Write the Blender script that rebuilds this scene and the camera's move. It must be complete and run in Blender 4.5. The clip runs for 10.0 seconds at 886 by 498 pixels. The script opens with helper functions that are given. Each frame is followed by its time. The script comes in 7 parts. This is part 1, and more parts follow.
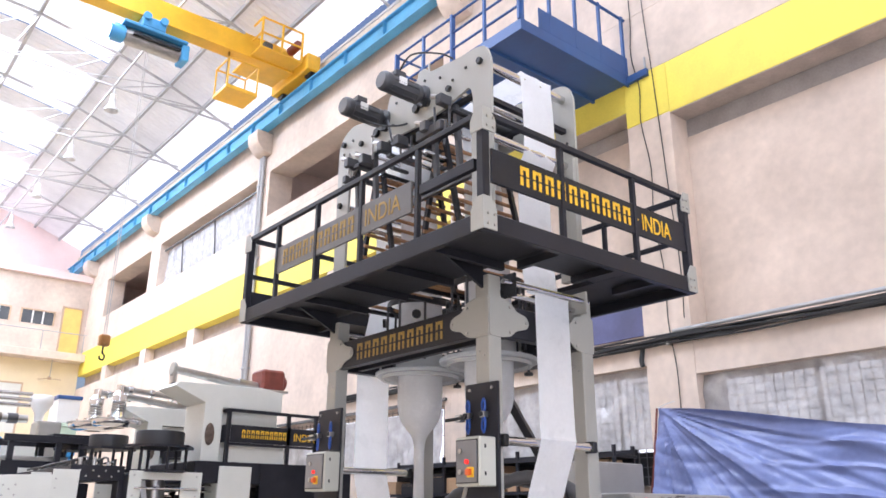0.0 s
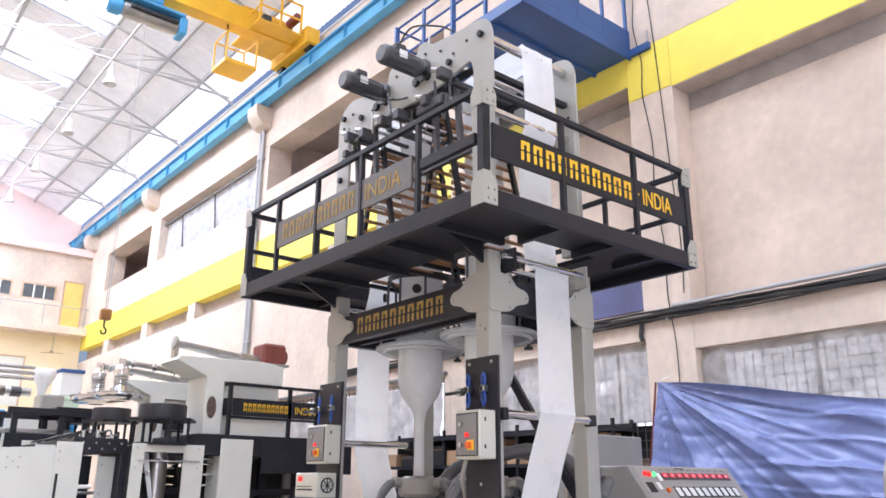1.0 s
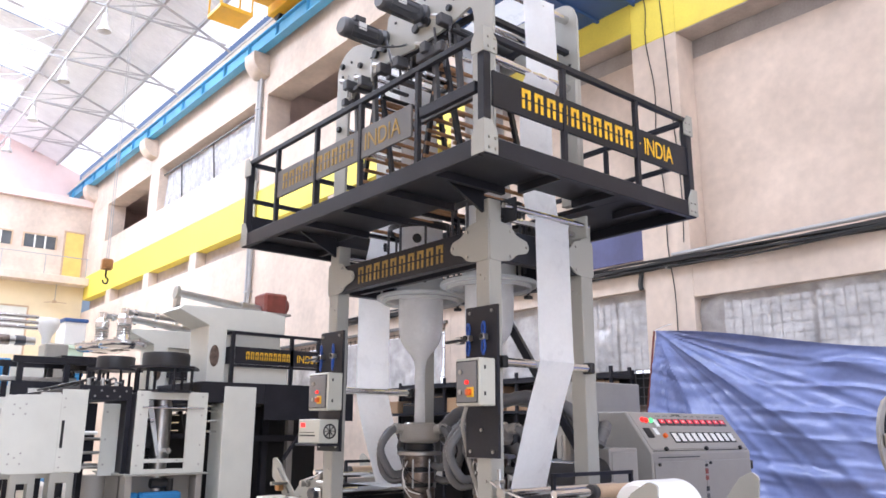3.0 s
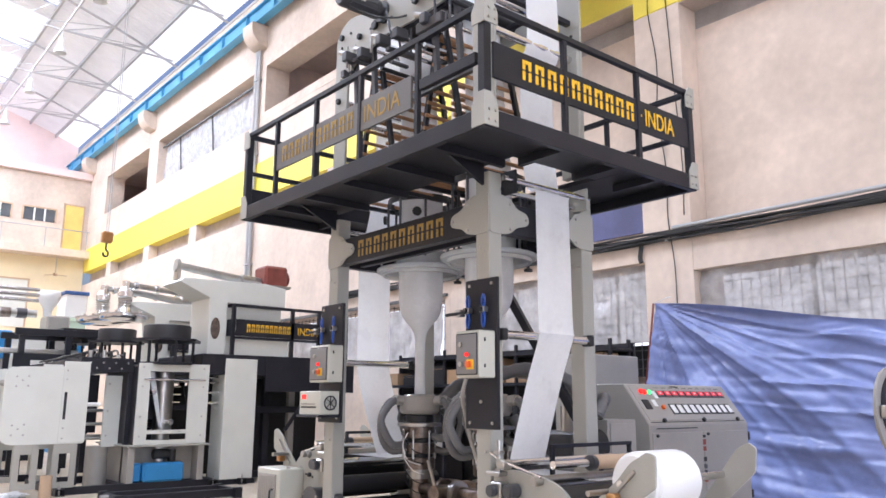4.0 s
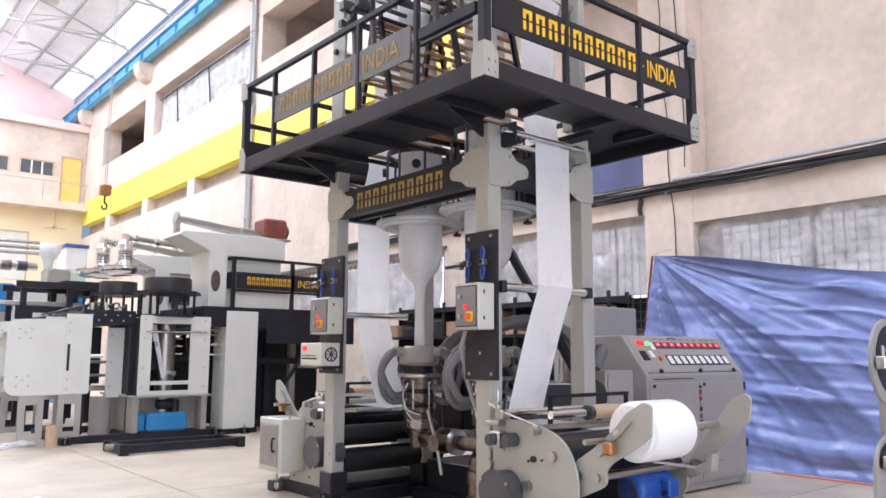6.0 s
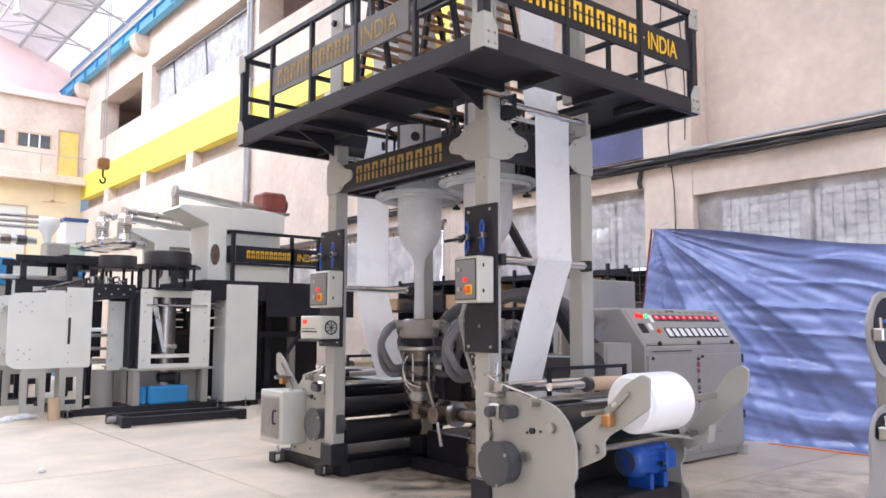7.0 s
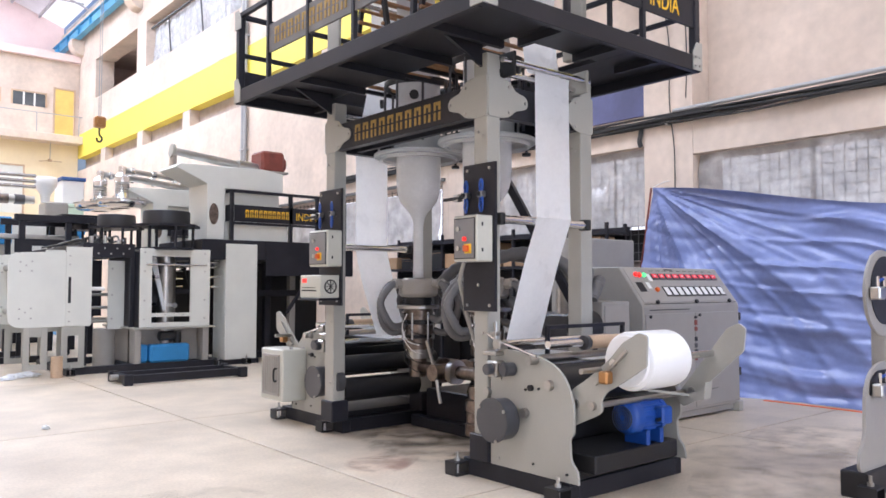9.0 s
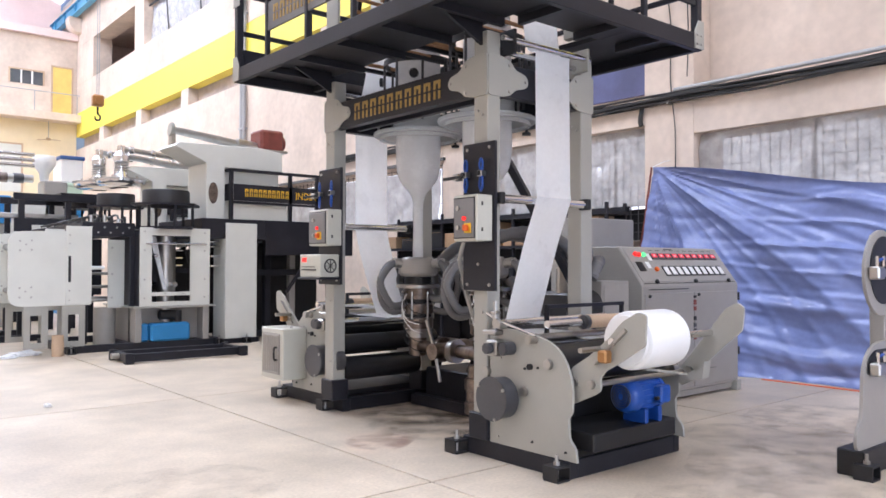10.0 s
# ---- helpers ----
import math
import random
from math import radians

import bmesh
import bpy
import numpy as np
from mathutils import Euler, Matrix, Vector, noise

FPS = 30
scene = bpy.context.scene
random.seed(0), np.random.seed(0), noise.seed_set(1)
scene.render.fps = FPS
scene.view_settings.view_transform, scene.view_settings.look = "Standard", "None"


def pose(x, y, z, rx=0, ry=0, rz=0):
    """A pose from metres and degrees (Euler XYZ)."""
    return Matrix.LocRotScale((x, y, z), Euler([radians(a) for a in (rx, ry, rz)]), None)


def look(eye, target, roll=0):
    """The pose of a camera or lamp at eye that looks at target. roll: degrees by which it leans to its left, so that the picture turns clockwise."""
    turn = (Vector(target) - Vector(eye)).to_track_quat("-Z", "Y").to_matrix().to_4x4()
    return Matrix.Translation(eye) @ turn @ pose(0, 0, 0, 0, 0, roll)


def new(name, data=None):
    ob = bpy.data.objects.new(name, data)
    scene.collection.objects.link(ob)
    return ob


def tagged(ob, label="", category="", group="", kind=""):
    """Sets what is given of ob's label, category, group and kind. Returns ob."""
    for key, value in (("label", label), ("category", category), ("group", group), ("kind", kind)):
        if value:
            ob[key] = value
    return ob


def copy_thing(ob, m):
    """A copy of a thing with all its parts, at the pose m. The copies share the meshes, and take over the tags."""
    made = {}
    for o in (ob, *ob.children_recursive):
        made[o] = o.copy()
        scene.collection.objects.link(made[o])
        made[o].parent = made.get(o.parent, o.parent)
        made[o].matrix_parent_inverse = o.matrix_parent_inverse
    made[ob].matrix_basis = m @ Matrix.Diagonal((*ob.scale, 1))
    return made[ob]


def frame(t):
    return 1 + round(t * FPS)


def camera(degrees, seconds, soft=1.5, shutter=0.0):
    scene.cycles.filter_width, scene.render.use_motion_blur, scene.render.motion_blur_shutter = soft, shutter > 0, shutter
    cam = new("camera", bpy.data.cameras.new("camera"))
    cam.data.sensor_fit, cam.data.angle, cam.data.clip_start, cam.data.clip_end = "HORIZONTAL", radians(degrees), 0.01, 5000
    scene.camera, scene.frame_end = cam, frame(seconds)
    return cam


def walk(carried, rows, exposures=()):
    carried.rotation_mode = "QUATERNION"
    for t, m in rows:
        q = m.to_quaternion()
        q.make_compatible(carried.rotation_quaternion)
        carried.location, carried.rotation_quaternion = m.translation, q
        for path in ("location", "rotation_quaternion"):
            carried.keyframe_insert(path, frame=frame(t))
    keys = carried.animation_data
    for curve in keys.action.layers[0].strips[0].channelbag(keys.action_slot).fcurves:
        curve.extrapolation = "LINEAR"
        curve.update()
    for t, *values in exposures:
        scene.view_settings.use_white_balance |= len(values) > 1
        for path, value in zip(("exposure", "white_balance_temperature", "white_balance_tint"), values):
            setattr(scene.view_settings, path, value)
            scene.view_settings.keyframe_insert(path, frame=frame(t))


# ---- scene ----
# ---- camera: stands on one spot, 1.6 m above the floor, and tilts slowly down ----
EYE = (0.0, 0.0, 1.6)
TILT = [  # seconds, yaw, pitch, roll
    (0, -39.82, 18.84, -0.27),
    (0.5, -39.83, 17.89, -0.31),
    (1, -39.81, 16.96, -0.32),
    (1.5, -39.80, 16.08, -0.30),
    (2, -39.81, 15.19, -0.29),
    (2.5, -39.79, 14.23, -0.27),
    (4, -39.78, 11.20, -0.26),
    (4.5, -39.77, 10.29, -0.25),
    (5, -39.77, 9.46, -0.20),
    (5.5, -39.79, 8.61, -0.22),
    (7, -39.85, 5.70, -0.12),
    (7.5, -39.85, 4.78, -0.09),
    (8, -39.86, 4.13, -0.11),
    (8.5, -39.90, 3.42, -0.10),
    (9, -39.92, 2.66, -0.07),
    (9.5, -39.93, 1.87, -0.07),
    (10, -39.94, 1.13, -0.13),
]
cam = camera(59.8, 10.0, soft=1.6)
walk(cam, [(t, pose(*EYE, 90 + p, r, y)) for t, y, p, r in TILT], exposures=[(0.0, 0.17, 5780, 19), (10.0, 0.07, 5780, 19)])

# ---- daylight: overcast sky, and the skylights and window bands that let it in ----
world = bpy.data.worlds.new("sky")
scene.world = world
world.use_nodes = True
_bg = world.node_tree.nodes["Background"]
_sky = world.node_tree.nodes.new("ShaderNodeTexSky")
_sky.sky_type = "NISHITA"
_sky.sun_disc = False
_sky.sun_elevation, _sky.sun_rotation = radians(55), radians(250)
world.node_tree.links.new(_sky.outputs[0], _bg.inputs[0])
_sky.dust_density, _sky.ozone_density = 6.0, 0.3
_bg.inputs[1].default_value = 0.15


def daylight(name, m, width, height, power, colour=(0.88, 0.95, 1.0)):
    """An area lamp in an opening, standing in for the sky behind it."""
    lamp = bpy.data.lights.new(name, "AREA")
    lamp.shape, lamp.size, lamp.size_y = "RECTANGLE", width, height
    lamp.energy, lamp.color = power, colour
    ob = new(name, lamp)
    ob.matrix_world = m
    return ob


sun = bpy.data.lights.new("sun", "SUN")
sun.energy, sun.angle, sun.color = 5.0, radians(3), (1.0, 0.97, 0.93)
new("sun", sun).matrix_world = look((0, 0, 40), (6, 5, 0))

for _k in range(-2, 8):
    daylight("skylight_lamp", pose(1.2, 5.05 + 5.3 * _k, 17.95), 9.0, 3.4, 540 if _k < 3 else 1300)
daylight("gate_lamp", pose(1.0, -9.6, 4.0, 90, 0, 0), 11.0, 7.0, 1000)
daylight("clerestory_lamp", pose(-8.6, 15.0, 16.5, 0, -90, 0), 1.6, 50.0, 850)


# ---- materials ----
def material(name, colour, rough=0.5, metal=0.0, stain=0.12, grain=0.05, size=1.0, bump=0.05, fine=60.0, vary=0.0, coat=0.0, spec=0.5):
    """A surface with broad stains, fine grain and slight relief, in metres."""
    m = bpy.data.materials.new(name)
    m.use_nodes = True
    n, l = m.node_tree.nodes, m.node_tree.links
    b = n["Principled BSDF"]
    b.inputs["Roughness"].default_value = rough
    b.inputs["Metallic"].default_value = metal
    b.inputs["Specular IOR Level"].default_value = spec
    b.inputs["Coat Weight"].default_value = coat
    geo = n.new("ShaderNodeNewGeometry")
    broad = n.new("ShaderNodeTexNoise")
    broad.inputs["Scale"].default_value = 1.3 / size
    broad.inputs["Detail"].default_value = 5.0
    broad.inputs["Roughness"].default_value = 0.62
    small = n.new("ShaderNodeTexNoise")
    small.inputs["Scale"].default_value = fine
    small.inputs["Detail"].default_value = 3.0
    for t in (broad, small):
        l.new(geo.outputs["Position"], t.inputs["Vector"])
    c = Vector(colour)
    ramp = n.new("ShaderNodeValToRGB")
    ramp.color_ramp.elements[0].position, ramp.color_ramp.elements[1].position = 0.33, 0.68
    ramp.color_ramp.elements[0].color = (*[max(0.0, v * (1 - stain)) for v in c], 1)
    ramp.color_ramp.elements[1].color = (*[min(1.0, v * (1 + stain * 0.6)) for v in c], 1)
    l.new(broad.outputs["Fac"], ramp.inputs["Fac"])
    gr = n.new("ShaderNodeMapRange")
    gr.inputs["From Min"].default_value, gr.inputs["From Max"].default_value = 0.3, 0.7
    gr.inputs["To Min"].default_value, gr.inputs["To Max"].default_value = 1 - grain, 1 + grain
    l.new(small.outputs["Fac"], gr.inputs["Value"])
    mul = n.new("ShaderNodeVectorMath")
    mul.operation = "SCALE"
    l.new(ramp.outputs["Color"], mul.inputs[0])
    if vary > 0:
        info = n.new("ShaderNodeObjectInfo")
        vr = n.new("ShaderNodeMapRange")
        vr.inputs["To Min"].default_value, vr.inputs["To Max"].default_value = 1 - vary, 1 + vary
        l.new(info.outputs["Random"], vr.inputs["Value"])
        mm = n.new("ShaderNodeMath")
        mm.operation = "MULTIPLY"
        l.new(gr.outputs["Result"], mm.inputs[0])
        l.new(vr.outputs["Result"], mm.inputs[1])
        l.new(mm.outputs[0], mul.inputs["Scale"])
    else:
        l.new(gr.outputs["Result"], mul.inputs["Scale"])
    l.new(mul.outputs[0], b.inputs["Base Color"])
    rr = n.new("ShaderNodeMapRange")
    rr.inputs["To Min"].default_value, rr.inputs["To Max"].default_value = max(0.02, rough - 0.12), min(1.0, rough + 0.12)
    l.new(broad.outputs["Fac"], rr.inputs["Value"])
    l.new(rr.outputs["Result"], b.inputs["Roughness"])
    if bump > 0:
        bp = n.new("ShaderNodeBump")
        bp.inputs["Strength"].default_value = bump
        bp.inputs["Distance"].default_value = 0.01
        l.new(small.outputs["Fac"], bp.inputs["Height"])
        l.new(bp.outputs["Normal"], b.inputs["Normal"])
    return m


def see_through(name, colour, rough=0.3, clear=0.5, stain=0.1, size=0.5):
    """Thin film or sheet: part of the light passes straight, part is scattered on both sides."""
    m = material(name, colour, rough, 0.0, stain, 0.03, size, 0.1, 30.0)
    n, l = m.node_tree.nodes, m.node_tree.links
    out, b = n["Material Output"], n["Principled BSDF"]
    tl = n.new("ShaderNodeBsdfTranslucent")
    tl.inputs["Color"].default_value = (*colour, 1)
    tr = n.new("ShaderNodeBsdfTransparent")
    a, c = n.new("ShaderNodeMixShader"), n.new("ShaderNodeMixShader")
    a.inputs[0].default_value, c.inputs[0].default_value = 0.38, clear
    l.new(b.outputs[0], a.inputs[1])
    l.new(tl.outputs[0], a.inputs[2])
    l.new(a.outputs[0], c.inputs[1])
    l.new(tr.outputs[0], c.inputs[2])
    l.new(c.outputs[0], out.inputs["Surface"])
    return m


def glowing(name, colour, strength):
    m = bpy.data.materials.new(name)
    m.use_nodes = True
    b = m.node_tree.nodes["Principled BSDF"]
    b.inputs["Base Color"].default_value = (*[v * 0.6 for v in colour], 1)
    b.inputs["Emission Color"].default_value = (*colour, 1)
    b.inputs["Emission Strength"].default_value = strength
    return m


M_CONCRETE = material("floor_concrete", (0.56, 0.48, 0.375), 0.42, 0, 0.24, 0.09, 1.3, 0.08, 38, vary=0.03)
M_GROUT = material("joint_filler", (0.14, 0.115, 0.09), 0.9)
M_WALL = material("cream_plaster", (0.66, 0.55, 0.455), 0.85, 0, 0.19, 0.05, 2.2, 0.3, 6)
M_WALL_FAR = material("yellow_plaster", (0.80, 0.68, 0.46), 0.85, 0, 0.08, 0.03, 2.2, 0.1, 25)
M_GABLE = material("pink_plaster", (0.82, 0.66, 0.62), 0.85, 0, 0.08, 0.03, 2.2, 0.1, 25)
M_YELLOW = material("yellow_wall_paint", (0.86, 0.71, 0.10), 0.6, 0, 0.10, 0.03, 1.5, 0.06, 25)
# darker plaster: shade under the beam and in the recess is painted in
M_SOFFIT = material("shaded_soffit", (0.45, 0.38, 0.33), 0.9, 0, 0.2, 0.05, 1.0, 0.1, 25)
M_BARE = material("bare_cement", (0.36, 0.33, 0.31), 0.9, 0, 0.18, 0.06, 0.9, 0.12, 25)
# the upper rooms' dimness is put into this darker plaster tone
M_ROOM = material("unlit_room_plaster", (0.52, 0.42, 0.37), 0.9, 0, 0.2, 0.05, 1.5, 0.1, 20)
M_ROOF = see_through("brightened_roof_sheet", (0.72, 0.72, 0.72), 0.55, 0.0, 0.15, 2.5)
for _n in M_ROOF.node_tree.nodes:
    if _n.type == "MIX_SHADER" and abs(_n.inputs[0].default_value - 0.38) < 0.01:
        _n.inputs[0].default_value = 0.10   # added translucency brightens the roof in place of haze
M_STEEL_GREY = material("grey_truss_paint", (0.42, 0.42, 0.42), 0.6, 0.1)
M_BLUE_BEAM = material("sky_blue_paint", (0.10, 0.36, 0.58), 0.5, 0, 0.15)
M_BLUE = material("strong_blue_paint", (0.035, 0.095, 0.27), 0.45, 0, 0.15)
M_CRANE = material("crane_yellow_paint", (0.85, 0.47, 0.02), 0.45, 0, 0.12)
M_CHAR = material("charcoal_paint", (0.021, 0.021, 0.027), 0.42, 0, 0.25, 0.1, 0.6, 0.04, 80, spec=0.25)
M_DOORGREY = material("mid_grey_door_enamel", (0.20, 0.20, 0.205), 0.4, 0, 0.08, 0.03, 0.5, 0.03, 90)
# charcoal made greyer: the left panel's sheen is put into the colour
M_PANEL_SHEEN = material("grey_sheen_panel_paint", (0.13, 0.125, 0.12), 0.4, 0, 0.2, 0.06, 0.5)
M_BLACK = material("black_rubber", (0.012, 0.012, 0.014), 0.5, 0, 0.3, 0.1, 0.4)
M_PUTTY = material("putty_grey_enamel", (0.37, 0.365, 0.325), 0.38, 0, 0.06, 0.02, 0.7, 0.03, 90)
M_CREAM = material("cream_grey_enamel", (0.52, 0.52, 0.455), 0.38, 0, 0.05, 0.02, 0.5, 0.03, 90)
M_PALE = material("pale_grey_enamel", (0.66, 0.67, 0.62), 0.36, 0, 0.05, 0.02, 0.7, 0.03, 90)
M_BEIGE = material("grey_console_enamel", (0.32, 0.305, 0.28), 0.42, 0, 0.08, 0.03, 0.7, 0.04, 90)
M_CHROME = material("polished_steel", (0.72, 0.72, 0.72), 0.16, 1.0, 0.05, 0.02, 0.3, 0.0)
M_STEEL = material("machined_steel", (0.46, 0.45, 0.43), 0.32, 1.0, 0.15, 0.05, 0.3, 0.02)
M_DIE = material("heat_stained_steel", (0.22, 0.18, 0.155), 0.35, 1.0, 0.45, 0.1, 0.12, 0.04)
M_MOTOR = material("dark_motor_paint", (0.070, 0.070, 0.076), 0.34, 0.1, 0.2)
M_BRONZE = material("bronze", (0.45, 0.24, 0.10), 0.35, 0.9, 0.2)
M_REDBOX = material("dark_red_gearbox_paint", (0.2, 0.048, 0.034), 0.5, 0, 0.3, 0.1, 0.3)
M_BLUEMOTOR = material("blue_motor_paint", (0.015, 0.075, 0.36), 0.35, 0, 0.15)
M_ROLLFILM = material("white_film_roll", (0.86, 0.87, 0.87), 0.35, 0, 0.03, 0.01, 0.3, 0.02)
M_FILM = see_through("white_film", (0.94, 0.95, 0.96), 0.3, 0.03, 0.05, 0.35)
M_BUBBLE = see_through("film_bubble", (0.86, 0.87, 0.88), 0.25, 0.08, 0.08, 0.3)
M_ACRYLIC = see_through("milky_acrylic", (0.78, 0.79, 0.78), 0.15, 0.35, 0.05, 0.3)
M_SHEET = see_through("hung_plastic_sheet", (0.47, 0.45, 0.43), 0.13, 0.15, 0.4, 0.4)
M_CURTAIN = see_through("shiny_plastic_curtain", (0.82, 0.82, 0.83), 0.10, 0.16, 0.35, 0.3)
M_TARP = material("blue_tarpaulin", (0.20, 0.245, 0.465), 0.16, 0, 0.16, 0.05, 0.8, 0.35, 11)
M_HOSE = material("grey_ribbed_hose", (0.15, 0.15, 0.155), 0.42, 0, 0.2)
M_WOOD = material("wooden_slat", (0.36, 0.19, 0.09), 0.55, 0, 0.3, 0.12, 0.15, 0.08, 60)
M_CARD = material("cardboard", (0.40, 0.26, 0.15), 0.8, 0, 0.2)
M_CORE = material("brown_paper_core", (0.55, 0.40, 0.27), 0.7, 0, 0.12)
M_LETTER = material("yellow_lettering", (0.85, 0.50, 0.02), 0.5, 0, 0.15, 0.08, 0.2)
# duller yellow, used on the left railing panel and the cross beam
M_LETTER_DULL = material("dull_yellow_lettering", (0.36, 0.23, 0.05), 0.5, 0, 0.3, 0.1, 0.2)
M_WHITE = material("white_plastic", (0.78, 0.78, 0.76), 0.4, 0, 0.04)
M_CABLE = material("black_cable", (0.03, 0.03, 0.03), 0.6)
M_SKYLIGHT = see_through("skylight_sheet", (0.92, 0.94, 0.95), 0.4, 0.02, 0.05, 2.0)
M_RED = glowing("red_lamp", (1.0, 0.03, 0.02), 1.0)
M_GREEN = glowing("green_lamp", (0.15, 0.9, 0.3), 0.9)
M_REDDISPLAY = glowing("red_display", (0.85, 0.05, 0.08), 0.5)
M_ORANGE = material("orange_switch", (0.75, 0.13, 0.015), 0.4)
M_HOIST = material("hoist_blue_paint", (0.08, 0.33, 0.60), 0.45, 0, 0.2)
M_TANK = material("blue_tank_paint", (0.03, 0.22, 0.50), 0.45, 0, 0.15)
M_DOOR = material("yellow_door_paint", (0.80, 0.58, 0.16), 0.55)
M_FRAME_DARK = material("dark_window_frame", (0.10, 0.10, 0.10), 0.5)


# ---- building blocks ----
def thing(name, base, label, category, group="", kind=""):
    ob = new(name)
    ob.location = base
    ob.empty_display_size = 0.2
    return tagged(ob, label, category, group, kind)


def part(name, bm, mat, parent=None, label="", smooth=False):
    """One mesh from a bmesh in world coordinates, under a thing or a part."""
    me = bpy.data.meshes.new(name)
    bmesh.ops.recalc_face_normals(bm, faces=bm.faces)
    bm.to_mesh(me)
    bm.free()
    me.materials.append(mat)
    ob = new(name, me)
    if smooth:
        for p in me.polygons:
            p.use_smooth = True
        me.set_sharp_from_angle(angle=radians(38))
    if parent is not None:
        ob.parent = parent
        if parent.parent is None and parent.type == "EMPTY":
            ob.location = -parent.location
    if label:
        ob["label"] = label
    return ob


def box(x0, x1, y0, y1, z0, z1, bevel=0.0, bm=None):
    b = bmesh.new()
    v = [b.verts.new((x, y, z)) for x in (x0, x1) for y in (y0, y1) for z in (z0, z1)]
    for f in ((0, 1, 3, 2), (4, 6, 7, 5), (0, 4, 5, 1), (2, 3, 7, 6), (0, 2, 6, 4), (1, 5, 7, 3)):
        b.faces.new([v[i] for i in f])
    if bevel > 0:
        bmesh.ops.bevel(b, geom=b.edges[:], offset=bevel, segments=1, affect="EDGES", clamp_overlap=True)
    return add(bm, b)


def add(bm, b):
    """Joins bmesh b into bm, or gives b alone."""
    if bm is None:
        return b
    me = bpy.data.meshes.new("tmp")
    b.to_mesh(me)
    b.free()
    bm.from_mesh(me)
    bpy.data.meshes.remove(me)
    return bm


def turn_of(p, q):
    d = Vector(q) - Vector(p)
    return Matrix.Translation((Vector(p) + Vector(q)) / 2) @ d.to_track_quat("Z", "Y").to_matrix().to_4x4(), d.length


def rod(p, q, r, seg=12, bm=None, r2=None, bevel=0.0):
    b = bmesh.new()
    m, length = turn_of(p, q)
    bmesh.ops.create_cone(b, cap_ends=True, segments=seg, radius1=r, radius2=r if r2 is None else r2, depth=length)
    if bevel > 0:
        bmesh.ops.bevel(b, geom=[e for e in b.edges if len(e.link_faces) == 2 and any(len(f.verts) > 4 for f in e.link_faces)], offset=bevel, segments=2, affect="EDGES")
    b.transform(m)
    return add(bm, b)


def bar(p, q, w, h, bm=None, bevel=0.0):
    """A square tube from p to q, w across and h high."""
    b = box(-w / 2, w / 2, -h / 2, h / 2, -0.5, 0.5)
    m, length = turn_of(p, q)
    b.transform(m @ Matrix.Diagonal((1, 1, length, 1)))
    if bevel > 0:
        bmesh.ops.bevel(b, geom=b.edges[:], offset=bevel, segments=1, affect="EDGES")
    return add(bm, b)


def prism(outline, axis, a0, a1, bm=None, bevel=0.0):
    """An outline of (u, v) extruded along an axis. x: (y, z); y: (x, z); z: (x, y)."""
    b = bmesh.new()
    put = {"x": lambda u, v, a: (a, u, v), "y": lambda u, v, a: (u, a, v), "z": lambda u, v, a: (u, v, a)}[axis]
    lo = [b.verts.new(put(u, v, a0)) for u, v in outline]
    hi = [b.verts.new(put(u, v, a1)) for u, v in outline]
    b.faces.new(lo)
    b.faces.new(hi[::-1])
    k = len(outline)
    for i in range(k):
        b.faces.new((lo[i], hi[i], hi[(i + 1) % k], lo[(i + 1) % k]))
    bmesh.ops.recalc_face_normals(b, faces=b.faces)
    if bevel > 0:
        bmesh.ops.bevel(b, geom=b.edges[:], offset=bevel, segments=1, affect="EDGES", clamp_overlap=True)
    return add(bm, b)


def lathe(profile, centre, axis="z", seg=32, bm=None, closed=False):
    """A profile of (radius, height) turned round an axis through centre."""
    b = bmesh.new()
    rings = []
    for r, h in profile:
        ring = []
        for i in range(seg):
            a = 2 * math.pi * i / seg
            u, v = r * math.cos(a), r * math.sin(a)
            p = {"z": (u, v, h), "x": (h, u, v), "y": (u, h, v)}[axis]
            ring.append(b.verts.new(Vector(p) + Vector(centre)))
        rings.append(ring)
    pairs = list(zip(rings, rings[1:])) + ([(rings[-1], rings[0])] if closed else [])
    for a, c in pairs:
        for i in range(seg):
            b.faces.new((a[i], a[(i + 1) % seg], c[(i + 1) % seg], c[i]))
    return add(bm, b)


def smooth_path(points, per=6):
    pts = [Vector(p) for p in points]
    out = []
    for i in range(len(pts) - 1):
        p0, p1, p2, p3 = pts[max(0, i - 1)], pts[i], pts[i + 1], pts[min(len(pts) - 1, i + 2)]
        for k in range(per):
            t = k / per
            out.append(0.5 * (2 * p1 + (p2 - p0) * t + (2 * p0 - 5 * p1 + 4 * p2 - p3) * t * t + (3 * p1 - p0 - 3 * p2 + p3) * t ** 3))
    out.append(pts[-1])
    return out


def hose(points, r, seg=10, per=8, ribs=0.0, bm=None):
    """A tube along a smooth path; ribs: how far each second ring stands out."""
    path = smooth_path(points, per)
    b = bmesh.new()
    last, up = None, Vector((0.3, 0.2, 0.9))
    first = None
    for i, p in enumerate(path):
        d = (path[min(i + 1, len(path) - 1)] - path[max(i - 1, 0)]).normalized()
        s = d.cross(up).normalized()
        up = s.cross(d)
        rr = r + (ribs if i % 2 else 0.0)
        ring = [b.verts.new(p + rr * (math.cos(a) * s + math.sin(a) * up)) for a in [2 * math.pi * k / seg for k in range(seg)]]
        if last:
            for k in range(seg):
                b.faces.new((last[k], last[(k + 1) % seg], ring[(k + 1) % seg], ring[k]))
        else:
            first = ring
        last = ring
    b.faces.new(first)
    b.faces.new(last)
    return add(bm, b)


